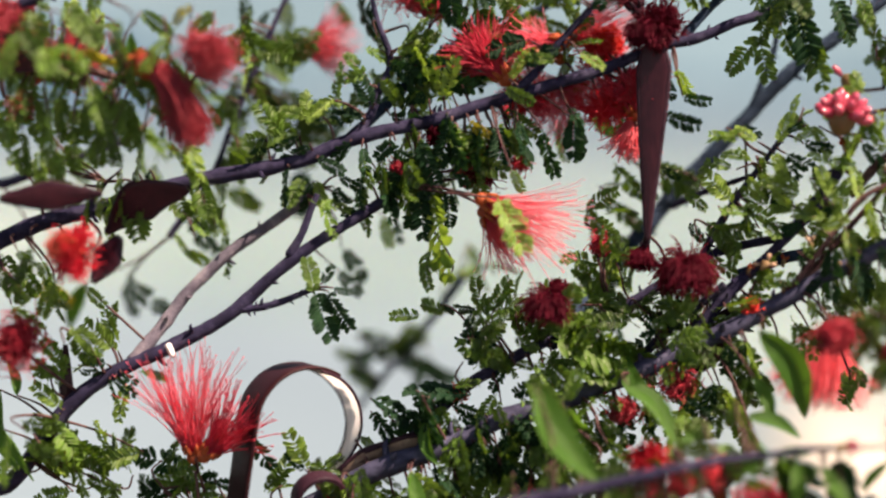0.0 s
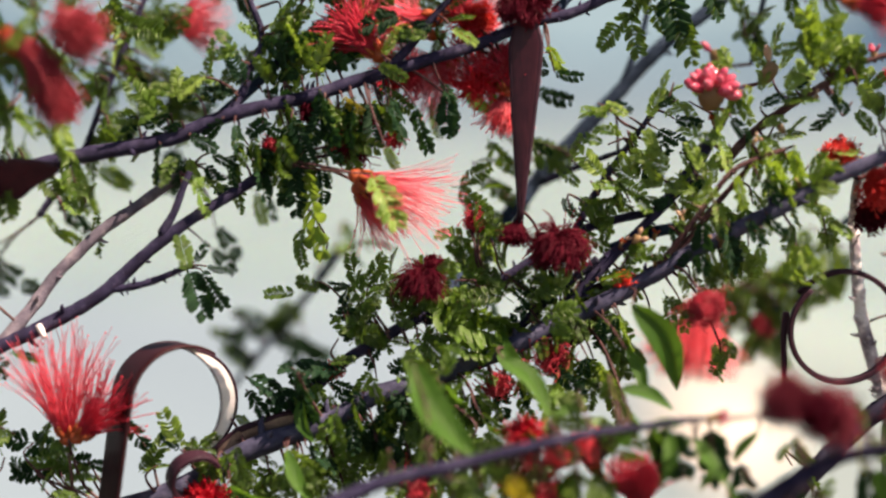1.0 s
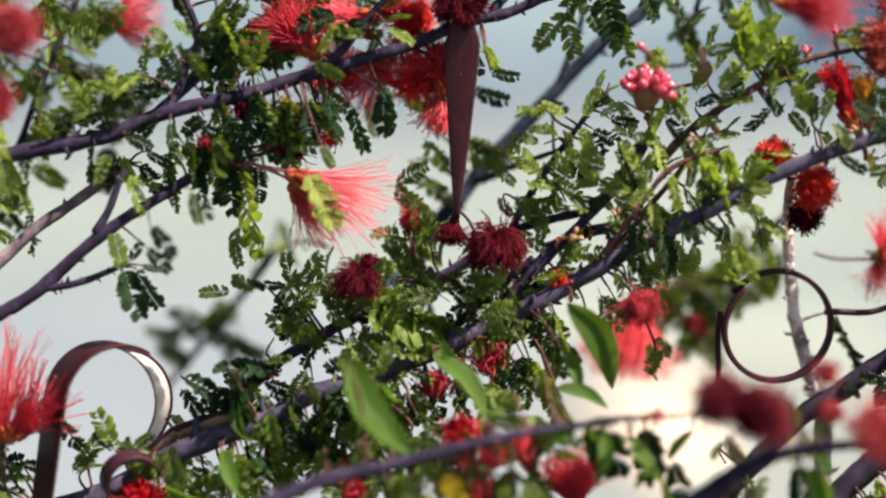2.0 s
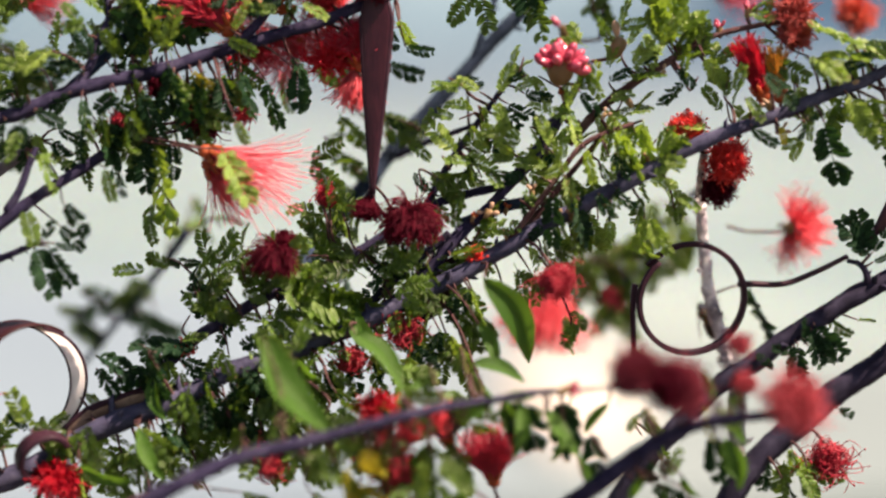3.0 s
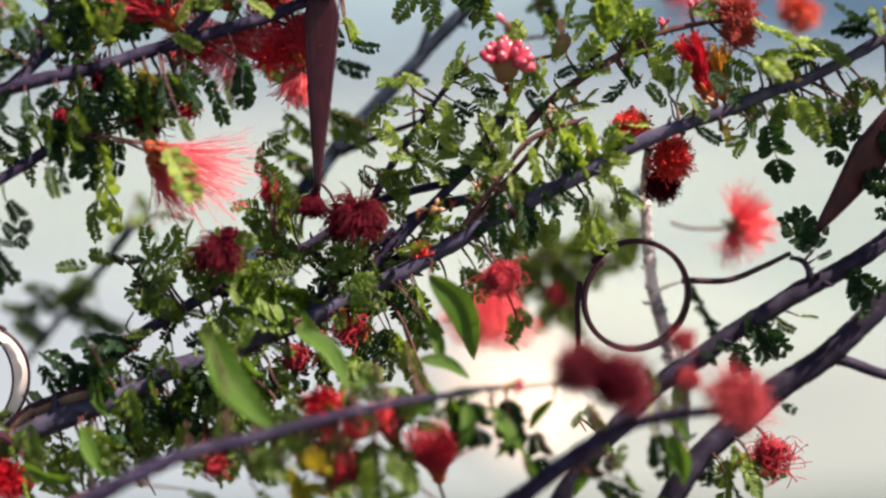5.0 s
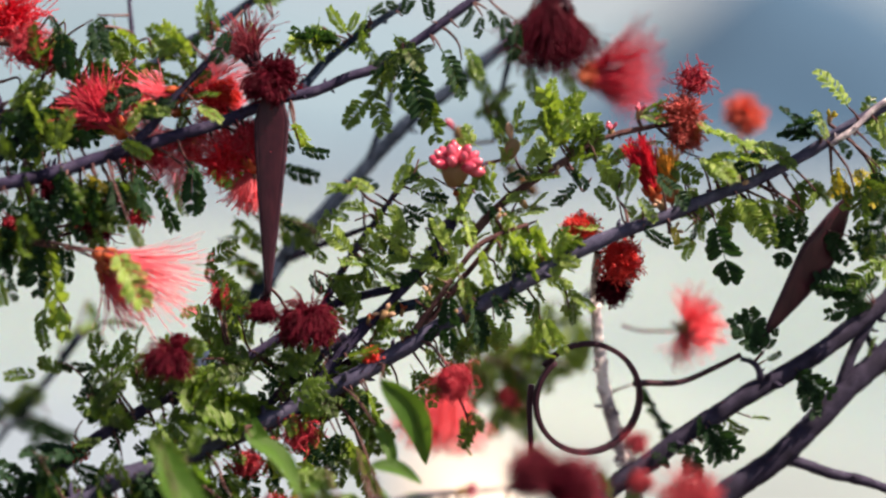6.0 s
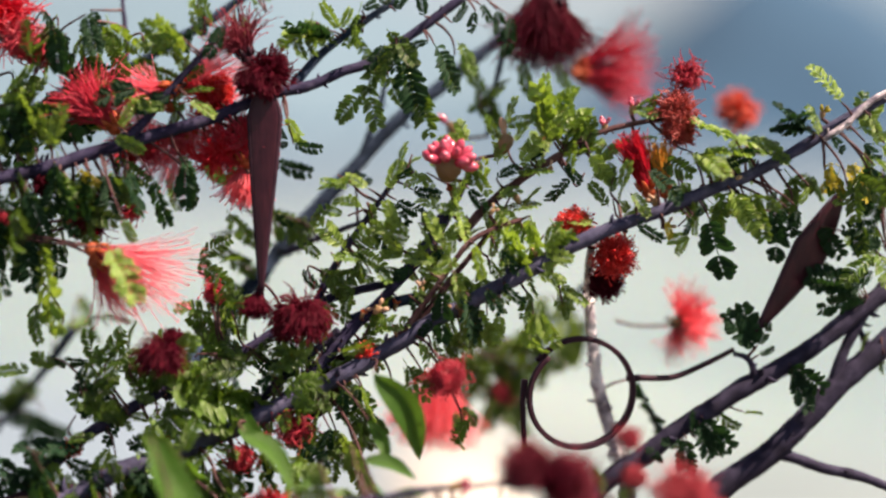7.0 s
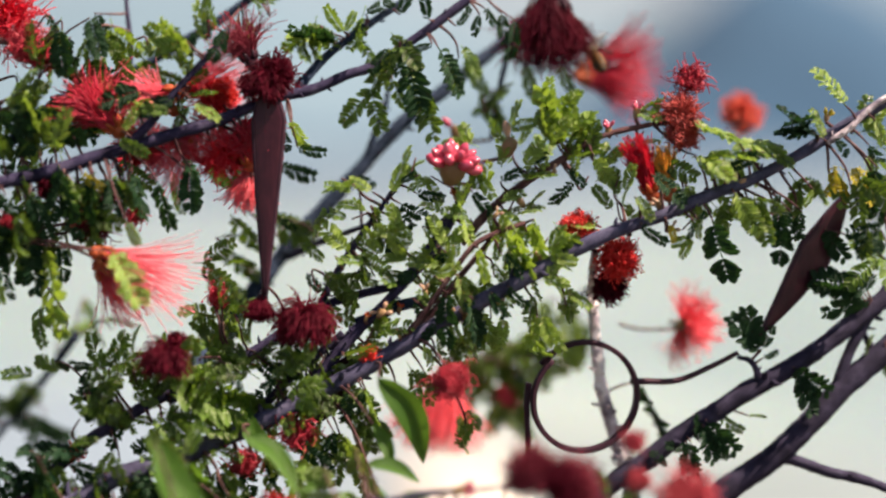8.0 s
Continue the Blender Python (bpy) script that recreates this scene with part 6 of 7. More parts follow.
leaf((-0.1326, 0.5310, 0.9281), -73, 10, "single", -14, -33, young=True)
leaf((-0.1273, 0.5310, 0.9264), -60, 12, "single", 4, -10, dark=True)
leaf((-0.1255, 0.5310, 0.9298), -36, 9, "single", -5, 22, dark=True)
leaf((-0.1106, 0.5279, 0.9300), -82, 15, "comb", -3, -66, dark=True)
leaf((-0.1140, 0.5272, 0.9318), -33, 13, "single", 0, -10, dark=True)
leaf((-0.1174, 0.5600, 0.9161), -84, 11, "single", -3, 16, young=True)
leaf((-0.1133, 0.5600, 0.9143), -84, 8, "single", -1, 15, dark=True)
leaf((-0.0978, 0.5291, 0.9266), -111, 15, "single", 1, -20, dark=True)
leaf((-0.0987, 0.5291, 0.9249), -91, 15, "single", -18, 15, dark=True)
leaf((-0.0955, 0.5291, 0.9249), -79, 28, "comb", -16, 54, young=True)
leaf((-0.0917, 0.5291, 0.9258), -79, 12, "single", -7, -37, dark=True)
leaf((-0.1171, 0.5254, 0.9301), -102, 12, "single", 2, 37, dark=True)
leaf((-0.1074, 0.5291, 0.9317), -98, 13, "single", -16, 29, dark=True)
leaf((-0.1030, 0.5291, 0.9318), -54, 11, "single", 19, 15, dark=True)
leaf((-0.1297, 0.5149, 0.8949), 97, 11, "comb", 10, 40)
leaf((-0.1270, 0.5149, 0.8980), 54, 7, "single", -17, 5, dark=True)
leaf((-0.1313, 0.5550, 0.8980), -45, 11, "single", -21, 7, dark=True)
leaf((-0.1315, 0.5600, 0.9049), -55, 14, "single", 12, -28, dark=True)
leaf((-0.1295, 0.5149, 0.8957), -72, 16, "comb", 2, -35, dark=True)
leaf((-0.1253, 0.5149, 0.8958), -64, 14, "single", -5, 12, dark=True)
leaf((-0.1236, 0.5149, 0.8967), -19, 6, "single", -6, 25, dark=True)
leaf((-0.0749, 0.5200, 0.9238), -58, 19, "comb", -16, -48, young=True)
leaf((-0.0707, 0.5200, 0.9322), -63, 8, "single", 8, -1, young=True)
leaf((-0.0962, 0.6000, 0.9042), -73, 9, "single", -8, -17)
leaf((-0.1041, 0.6000, 0.8905), 19, 13, "single", 21, -32)
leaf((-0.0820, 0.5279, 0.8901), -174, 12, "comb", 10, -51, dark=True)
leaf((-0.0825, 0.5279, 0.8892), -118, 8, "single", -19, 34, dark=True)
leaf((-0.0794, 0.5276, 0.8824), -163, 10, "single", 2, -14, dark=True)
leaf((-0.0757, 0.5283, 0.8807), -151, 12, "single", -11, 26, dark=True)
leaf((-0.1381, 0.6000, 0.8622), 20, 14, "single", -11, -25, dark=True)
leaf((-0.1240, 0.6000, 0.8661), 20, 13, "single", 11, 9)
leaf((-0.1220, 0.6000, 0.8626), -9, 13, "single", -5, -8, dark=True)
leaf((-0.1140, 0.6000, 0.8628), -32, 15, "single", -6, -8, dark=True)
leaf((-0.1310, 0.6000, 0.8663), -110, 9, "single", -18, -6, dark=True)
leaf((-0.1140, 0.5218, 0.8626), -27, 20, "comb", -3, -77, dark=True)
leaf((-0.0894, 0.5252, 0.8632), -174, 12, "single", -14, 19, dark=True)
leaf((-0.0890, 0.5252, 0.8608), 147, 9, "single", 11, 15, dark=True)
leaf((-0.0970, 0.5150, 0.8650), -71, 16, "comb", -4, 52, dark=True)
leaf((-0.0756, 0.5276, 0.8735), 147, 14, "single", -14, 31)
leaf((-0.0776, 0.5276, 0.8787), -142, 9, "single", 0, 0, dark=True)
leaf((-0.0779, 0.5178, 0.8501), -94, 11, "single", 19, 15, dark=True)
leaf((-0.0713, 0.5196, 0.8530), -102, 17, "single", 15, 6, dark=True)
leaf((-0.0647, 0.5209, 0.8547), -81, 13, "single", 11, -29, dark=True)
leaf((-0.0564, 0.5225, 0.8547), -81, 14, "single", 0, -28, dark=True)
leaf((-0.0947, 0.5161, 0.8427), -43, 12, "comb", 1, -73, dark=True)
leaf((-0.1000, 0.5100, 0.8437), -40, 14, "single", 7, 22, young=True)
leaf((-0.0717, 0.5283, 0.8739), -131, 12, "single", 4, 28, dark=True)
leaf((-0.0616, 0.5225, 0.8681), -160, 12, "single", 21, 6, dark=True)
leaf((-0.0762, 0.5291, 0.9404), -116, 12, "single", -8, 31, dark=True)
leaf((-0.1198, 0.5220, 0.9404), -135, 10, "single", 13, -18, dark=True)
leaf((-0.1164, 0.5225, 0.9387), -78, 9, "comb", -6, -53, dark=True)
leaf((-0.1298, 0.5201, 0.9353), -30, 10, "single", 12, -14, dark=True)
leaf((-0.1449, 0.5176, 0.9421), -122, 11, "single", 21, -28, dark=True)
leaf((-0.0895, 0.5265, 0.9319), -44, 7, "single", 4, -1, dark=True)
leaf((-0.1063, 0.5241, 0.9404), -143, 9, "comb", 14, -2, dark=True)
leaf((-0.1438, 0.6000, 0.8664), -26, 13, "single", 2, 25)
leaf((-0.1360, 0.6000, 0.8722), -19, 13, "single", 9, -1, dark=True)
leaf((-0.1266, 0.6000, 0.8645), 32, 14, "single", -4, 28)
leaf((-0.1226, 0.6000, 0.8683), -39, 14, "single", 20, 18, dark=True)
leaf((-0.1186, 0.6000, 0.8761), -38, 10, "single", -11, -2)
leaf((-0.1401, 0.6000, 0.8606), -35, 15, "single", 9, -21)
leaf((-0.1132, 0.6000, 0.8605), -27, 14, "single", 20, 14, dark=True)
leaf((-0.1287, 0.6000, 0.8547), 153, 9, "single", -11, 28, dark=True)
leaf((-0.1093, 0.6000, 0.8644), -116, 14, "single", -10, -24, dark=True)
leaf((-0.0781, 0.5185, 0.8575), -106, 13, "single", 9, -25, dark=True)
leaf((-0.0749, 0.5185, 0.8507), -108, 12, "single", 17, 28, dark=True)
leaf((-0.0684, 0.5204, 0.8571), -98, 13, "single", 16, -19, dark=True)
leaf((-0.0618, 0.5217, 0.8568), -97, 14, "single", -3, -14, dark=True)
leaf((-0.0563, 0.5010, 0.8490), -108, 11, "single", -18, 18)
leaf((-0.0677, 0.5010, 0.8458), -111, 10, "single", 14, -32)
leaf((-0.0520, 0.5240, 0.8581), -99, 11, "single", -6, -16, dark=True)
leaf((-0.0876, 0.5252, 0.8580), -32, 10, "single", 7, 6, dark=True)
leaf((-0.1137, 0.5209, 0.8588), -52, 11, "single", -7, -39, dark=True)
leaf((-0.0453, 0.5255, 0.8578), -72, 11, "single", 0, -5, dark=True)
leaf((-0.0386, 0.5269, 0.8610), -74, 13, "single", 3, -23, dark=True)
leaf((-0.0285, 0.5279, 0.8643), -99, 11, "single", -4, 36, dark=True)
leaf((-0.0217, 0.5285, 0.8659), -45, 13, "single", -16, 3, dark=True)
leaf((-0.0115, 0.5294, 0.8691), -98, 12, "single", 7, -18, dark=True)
leaf((-0.0045, 0.5010, 0.8686), -99, 10, "single", 17, -30)
leaf((-0.0232, 0.5399, 0.9622), -65, 11, "comb", 19, 50, young=True)
leaf((-0.0258, 0.5397, 0.9588), -76, 7, "single", 11, -10, dark=True)
leaf((-0.0216, 0.5399, 0.9537), -17, 9, "single", -8, 20, dark=True)
leaf((-0.0284, 0.5560, 0.9486), -25, 13, "single", 6, 14, dark=True)
leaf((-0.0286, 0.5560, 0.9319), -34, 7, "single", -10, 24, dark=True)
leaf((0.0009, 0.5398, 0.9401), 146, 9, "single", 20, 20, young=True)
leaf((-0.0038, 0.5560, 0.9451), -35, 7, "single", 1, 13, dark=True)
leaf((-0.0008, 0.5401, 0.9340), 140, 6, "single", 0, -30, young=True)
leaf((0.0065, 0.5395, 0.9397), 63, 10, "single", 9, -11, young=True)
leaf((0.0091, 0.5395, 0.9431), 23, 6, "single", 2, 14, dark=True)
leaf((0.0151, 0.5395, 0.9452), -40, 8, "single", 6, -25, young=True)
leaf((0.0142, 0.5395, 0.9397), -15, 9, "single", -14, 10, dark=True)
leaf((0.0091, 0.5396, 0.9367), -31, 11, "single", 6, 31, dark=True)
leaf((0.0082, 0.5399, 0.9307), -41, 7, "single", 19, -30, young=True)
leaf((0.0158, 0.5346, 0.9297), -66, 9, "comb", 6, -75, young=True)
leaf((0.0014, 0.5402, 0.9290), -50, 13, "single", -3, 11, dark=True)
leaf((-0.0038, 0.5405, 0.9209), -22, 11, "single", -13, -15, young=True)
leaf((-0.0012, 0.5406, 0.9178), -120, 9, "single", 12, -1, dark=True)
leaf((0.0332, 0.5370, 0.9455), -61, 9, "single", -17, 16, young=True)
leaf((0.0396, 0.5365, 0.9431), 29, 8, "single", 2, -25, dark=True)
leaf((0.0311, 0.5367, 0.9401), -52, 9, "single", -4, 6, dark=True)
leaf((0.0380, 0.5370, 0.9353), -40, 12, "single", -10, -32, young=True)
leaf((0.0277, 0.5362, 0.9333), -66, 10, "single", -15, -35, young=True)
leaf((0.0323, 0.5267, 0.9236), -75, 11, "comb", -11, 63, young=True)
leaf((0.0408, 0.5284, 0.9289), -70, 14, "comb", 19, 74, young=True)
leaf((0.0229, 0.5340, 0.9219), -125, 7, "single", 13, -4, dark=True)
leaf((0.0391, 0.5277, 0.9215), -43, 10, "single", 0, -34, dark=True)
leaf((0.0057, 0.5398, 0.9367), -48, 11, "single", -15, 39, dark=True)
leaf((0.0189, 0.5267, 0.9152), 21, 9, "single", 7, 7, young=True)
leaf((0.0141, 0.5331, 0.9165), -149, 10, "single", 18, 5, dark=True)
leaf((0.0115, 0.5333, 0.9216), 155, 8, "single", 8, -31, young=True)
leaf((-0.0477, 0.5560, 0.9055), -49, 16, "comb", -4, 68, young=True)
leaf((-0.0475, 0.5560, 0.8957), -63, 9, "single", -16, 38, dark=True)
leaf((-0.0491, 0.5538, 0.8923), -58, 18, "comb", 13, -73, dark=True)
leaf((-0.0520, 0.5471, 0.8895), -9, 11, "single", -14, 3, dark=True)
leaf((-0.0541, 0.5404, 0.8850), -53, 14, "single", 16, -25, dark=True)
leaf((-0.0356, 0.5373, 0.8923), -27, 17, "comb", -20, 71, dark=True)
leaf((-0.0340, 0.5373, 0.8888), -45, 13, "single", 17, 24, dark=True)
leaf((-0.0081, 0.5320, 0.8911), 10, 10, "single", -5, 35, young=True)
leaf((-0.0064, 0.5405, 0.9109), 126, 6, "single", 3, 4, dark=True)
leaf((-0.0016, 0.5303, 0.8813), -72, 13, "comb", 8, 77, young=True)
leaf((-0.0021, 0.5301, 0.8810), -110, 9, "single", 15, -16, dark=True)
leaf((-0.0064, 0.5300, 0.8811), -101, 11, "single", 4, -1, dark=True)
leaf((-0.0593, 0.5250, 0.8810), -21, 27, "comb", 11, -51)
leaf((-0.0569, 0.5250, 0.8742), -24, 18, "comb", 1, -62)
leaf((-0.0454, 0.5300, 0.8829), -31, 18, "comb", 12, 53)
leaf((0.0127, 0.5326, 0.9081), -57, 13, "single", 13, -23, dark=True)
leaf((0.0231, 0.5269, 0.9102), -94, 16, "comb", -9, 51, dark=True)
leaf((0.0283, 0.5284, 0.9101), -73, 17, "comb", 12, -52, dark=True)
leaf((0.0358, 0.5279, 0.9101), -62, 9, "single", -19, 9, dark=True)
leaf((0.0160, 0.5296, 0.8947), -72, 6, "single", -11, -11, young=True)
leaf((0.0256, 0.5264, 0.9153), -67, 11, "single", 1, -33, young=True)
leaf((0.0408, 0.5275, 0.9118), -52, 9, "single", -7, 34, dark=True)
leaf((0.0199, 0.5293, 0.9007), -134, 8, "single", 8, 29, dark=True)
leaf((-0.0133, 0.5403, 0.9092), 142, 9, "single", 15, -29, dark=True)
leaf((-0.0285, 0.5310, 0.8844), -135, 10, "single", 18, 8, dark=True)
leaf((-0.0404, 0.5560, 0.8965), -157, 12, "single", 10, 17, dark=True)
leaf((-0.0254, 0.5389, 0.8938), -18, 11, "single", 13, -12, dark=True)
leaf((-0.0220, 0.5395, 0.8972), -135, 10, "single", 15, 34, dark=True)
leaf((0.0020, 0.5100, 0.8873), -63, 31, "broad", 11, -5)
leaf((0.0004, 0.5150, 0.8730), -69, 15, "broad", -17, -1)
leaf((-0.0350, 0.5050, 0.8716), -46, 22, "broad", -18, -36)
leaf((-0.0591, 0.4870, 0.8729), -50, 33, "broad", -14, -23)
leaf((-0.0517, 0.4900, 0.8641), -64, 22, "broad", 8, 0)
leaf((0.0408, 0.6000, 0.8835), -107, 13, "single", -3, 2)
leaf((0.0466, 0.6000, 0.8776), -78, 12, "single", -8, 11)
leaf((0.0448, 0.6000, 0.8679), -72, 11, "single", 11, -2, young=True)
leaf((0.0542, 0.6000, 0.8911), -123, 14, "single", -14, -7, young=True)
leaf((0.0608, 0.6000, 0.9027), -103, 20, "single", 9, 31, young=True)
leaf((0.0656, 0.6000, 0.9007), -79, 24, "single", -5, -10, young=True)
leaf((0.0734, 0.6000, 0.8950), -107, 18, "single", 4, 2)
leaf((-0.0986, 0.5150, 0.8665), -67, 18, "comb", 13, -77, dark=True)
leaf((-0.0839, 0.5262, 0.8638), 179, 20, "comb", -15, 71, dark=True)
leaf((-0.0957, 0.5234, 0.8583), -157, 14, "single", -13, -3, dark=True)
leaf((-0.0815, 0.5175, 0.8509), -80, 11, "single", -14, -23, dark=True)
leaf((-0.0716, 0.5196, 0.8555), -97, 17, "comb", 6, 63, dark=True)
leaf((-0.0652, 0.5204, 0.8486), -98, 12, "single", 4, -28, dark=True)
leaf((-0.0570, 0.5225, 0.8499), -82, 15, "comb", -19, 62, dark=True)
leaf((-0.0700, 0.5200, 0.8589), -45, 12, "single", -2, -38, dark=True)
leaf((-0.0782, 0.5189, 0.8591), -128, 11, "single", 8, -7, dark=True)
leaf((-0.0984, 0.5050, 0.8437), -61, 17, "broad", -4, -35, young=True)
leaf((-0.0951, 0.5159, 0.8377), -31, 11, "comb", 17, 62, dark=True)
leaf((-0.1147, 0.5000, 0.8343), -18, 16, "broad", -11, 30)
leaf((-0.0907, 0.5010, 0.8273), 25, 11, "comb", -14, 62)
leaf((-0.0733, 0.5182, 0.8456), -46, 12, "single", -6, 9, dark=True)
leaf((-0.0602, 0.5221, 0.8551), -57, 13, "single", -19, -30, dark=True)
leaf((-0.0892, 0.5252, 0.8614), -27, 11, "single", -9, 18, dark=True)
leaf((-0.0483, 0.5000, 0.8394), -70, 14, "single", -1, 23)
leaf((-0.0679, 0.5000, 0.8262), -22, 9, "single", -8, 34)
leaf((-0.0112, 0.5100, 0.8404), 45, 14, "single", -10, -20, dark=True)
leaf((-0.0137, 0.4920, 0.8423), -97, 18, "broad", 5, 25)
leaf((-0.0075, 0.5000, 0.8406), -57, 6, "broad", -17, -12)
leaf((0.0075, 0.4950, 0.8542), -66, 20, "broad", 20, 14)
leaf((0.0123, 0.4950, 0.8533), -99, 16, "broad", -21, 7)
leaf((0.0195, 0.4950, 0.8514), -51, 17, "broad", -18, -37)
leaf((0.0243, 0.4950, 0.8468), -108, 11, "broad", -20, -26)
leaf((0.0284, 0.4950, 0.8386), -58, 13, "broad", 6, -35)
leaf((-0.0109, 0.4900, 0.8253), 36, 13, "broad", -13, 32)
leaf((-0.0238, 0.4950, 0.8352), 18, 7, "broad", -1, 37)
leaf((-0.0084, 0.4920, 0.8511), 7, 15, "broad", 18, 24)
leaf((0.0161, 0.4900, 0.8562), -176, 12, "broad", -20, 35)
leaf((-0.0412, 0.4920, 0.8346), -50, 14, "broad", 4, -15, old=True)
leaf((-0.0333, 0.4920, 0.8297), -27, 11, "broad", -18, 35, old=True)
leaf((-0.0207, 0.5000, 0.8541), 26, 11, "broad", 15, -16)
leaf((-0.0013, 0.5050, 0.8630), -18, 16, "broad", -4, -30)
leaf((0.0371, 0.4950, 0.8533), -123, 12, "broad", 7, -13)
leaf((-0.0013, 0.5000, 0.8606), -51, 11, "broad", -14, 34)
leaf((0.0574, 0.5351, 0.9549), 110, 11, "comb", 2, 73, young=True)
leaf((0.0570, 0.5351, 0.9556), 39, 13, "comb", -3, -58, young=True)
leaf((0.0563, 0.5351, 0.9552), 62, 11, "single", 12, -21, young=True)
leaf((0.0463, 0.5361, 0.9465), 59, 11, "single", -10, -1, young=True)
leaf((0.0497, 0.5358, 0.9482), 40, 6, "single", 9, -26, dark=True)
leaf((0.0678, 0.5346, 0.9505), -56, 12, "single", 9, 8, young=True)
leaf((0.0598, 0.5352, 0.9468), -44, 8, "single", 0, -9, dark=True)
leaf((0.0976, 0.5291, 0.9505), -45, 9, "single", 9, -27, young=True)
leaf((0.0970, 0.5340, 0.9605), -28, 18, "comb", -17, -72, young=True)
leaf((0.1112, 0.5304, 0.9543), -14, 14, "comb", 4, -57, young=True)
leaf((0.1062, 0.5295, 0.9465), 17, 11, "single", -19, 24, dark=True)
leaf((0.1097, 0.5297, 0.9393), -59, 15, "single", -19, 8, young=True)
leaf((0.1097, 0.5297, 0.9384), -83, 7, "single", 16, -2, young=True)
leaf((0.0982, 0.5284, 0.9315), 28, 6, "single", 21, 11, dark=True)
leaf((0.1029, 0.5290, 0.9310), -76, 19, "comb", 0, 35, dark=True)
leaf((0.0970, 0.5282, 0.9310), -101, 6, "single", 12, -24, dark=True)
leaf((0.0809, 0.5270, 0.9302), -44, 10, "single", -7, 33, dark=True)
leaf((0.0893, 0.5275, 0.9302), -68, 6, "single", -2, -15, old=True)
leaf((0.1235, 0.5306, 0.9350), -94, 12, "single", -12, 25, dark=True)
leaf((0.1278, 0.5308, 0.9317), -67, 9, "single", 21, 15, dark=True)
leaf((0.1343, 0.5308, 0.9621), -161, 13, "comb", -21, -65, dark=True)
leaf((0.1331, 0.5308, 0.9576), -174, 9, "comb", -12, -56, dark=True)
leaf((0.0492, 0.5292, 0.9318), -74, 17, "comb", 17, 63, young=True)
leaf((0.0425, 0.5288, 0.9302), -63, 17, "comb", 1, 71, young=True)
leaf((0.0791, 0.5271, 0.9385), -48, 9, "single", -14, -24, young=True)
leaf((0.0616, 0.5352, 0.9435), -128, 11, "single", 14, -33, dark=True)
leaf((0.0841, 0.5275, 0.9452), -39, 14, "single", -20, -30, dark=True)
leaf((0.1207, 0.5402, 0.8882), 14, 6, "single", 11, 11, dark=True)
leaf((0.0855, 0.5600, 0.8789), -65, 25, "comb", 4, 76, dark=True)
leaf((0.1016, 0.5417, 0.8621), 10, 10, "single", -17, -4, dark=True)
leaf((0.1042, 0.5415, 0.8621), -45, 9, "single", 4, 26, dark=True)
leaf((0.0999, 0.5419, 0.8585), -95, 8, "single", -12, 25, dark=True)
leaf((0.1007, 0.5417, 0.8626), 82, 8, "single", -1, 3, dark=True)
leaf((0.0981, 0.5419, 0.8599), 165, 8, "single", -18, 18, dark=True)
leaf((0.1321, 0.5399, 0.8812), -46, 8, "single", 0, -12, dark=True)
leaf((0.1313, 0.5400, 0.8815), -67, 10, "single", 2, -34, dark=True)
leaf((0.0914, 0.5426, 0.8545), 135, 7, "single", -3, 18, dark=True)
leaf((0.0696, 0.4920, 0.8444), -75, 17, "broad", 4, 11)
leaf((0.0711, 0.4920, 0.8530), -66, 12, "broad", -6, -22, young=True)
leaf((0.0627, 0.4900, 0.8638), -75, 10, "broad", -7, 39, young=True)
leaf((0.1006, 0.5427, 0.8281), -70, 13, "comb", -10, 61, young=True)
leaf((0.0974, 0.5427, 0.8299), -77, 9, "comb", 18, 52, young=True)
leaf((0.0904, 0.5427, 0.8259), -104, 12, "single", 16, 18, dark=True)
leaf((0.0958, 0.5427, 0.8205), -69, 10, "comb", 1, 75, dark=True)
leaf((0.0477, 0.4950, 0.8328), -116, 11, "broad", 19, -6)
leaf((0.0581, 0.4950, 0.8323), -54, 10, "broad", 19, 32)
leaf((0.0476, 0.5010, 0.8511), -73, 10, "single", 12, -1)
leaf((0.1112, 0.5425, 0.8424), -27, 8, "single", 21, -7, dark=True)
leaf((0.0465, 0.5010, 0.8488), -129, 6, "single", -9, 33)
leaf((0.0533, 0.4950, 0.8287), -105, 6, "broad", -13, 34)
leaf((-0.0959, 0.5377, 0.9940), -64, 6, "single", 9, -32, dark=True)
leaf((-0.0912, 0.5389, 0.9879), -67, 17, "comb", -19, 63, dark=True)
leaf((-0.0891, 0.5397, 0.9871), -107, 11, "single", -13, -2, dark=True)
leaf((-0.0844, 0.5560, 0.9955), -67, 12, "single", 0, -23, dark=True)
leaf((-0.0515, 0.5285, 0.9816), 139, 14, "comb", 10, -58, young=True)
leaf((-0.0532, 0.5560, 0.9898), -113, 8, "single", -9, 19, dark=True)
leaf((-0.0506, 0.5560, 0.9942), -79, 7, "single", -8, -31, dark=True)
leaf((-0.0416, 0.5296, 0.9887), -115, 11, "single", -18, -7, dark=True)
leaf((-0.1055, 0.5292, 0.9657), -36, 11, "comb", 11, -27, dark=True)
leaf((-0.0985, 0.5448, 0.9667), 1, 13, "single", 20, 16, dark=True)
leaf((-0.0976, 0.5448, 0.9661), -21, 12, "single", 16, 38, dark=True)
leaf((-0.0935, 0.5448, 0.9598), -17, 12, "single", -14, -10, dark=True)
leaf((-0.0813, 0.5560, 0.9760), -38, 15, "comb", -1, 76, dark=True)
leaf((-0.0847, 0.5446, 0.9775), -40, 12, "single", -12, 39, dark=True)
leaf((-0.0770, 0.5495, 0.9645), -49, 10, "single", -9, 36, young=True)
leaf((-0.0517, 0.5282, 0.9666), -31, 9, "single", -5, -37, young=True)
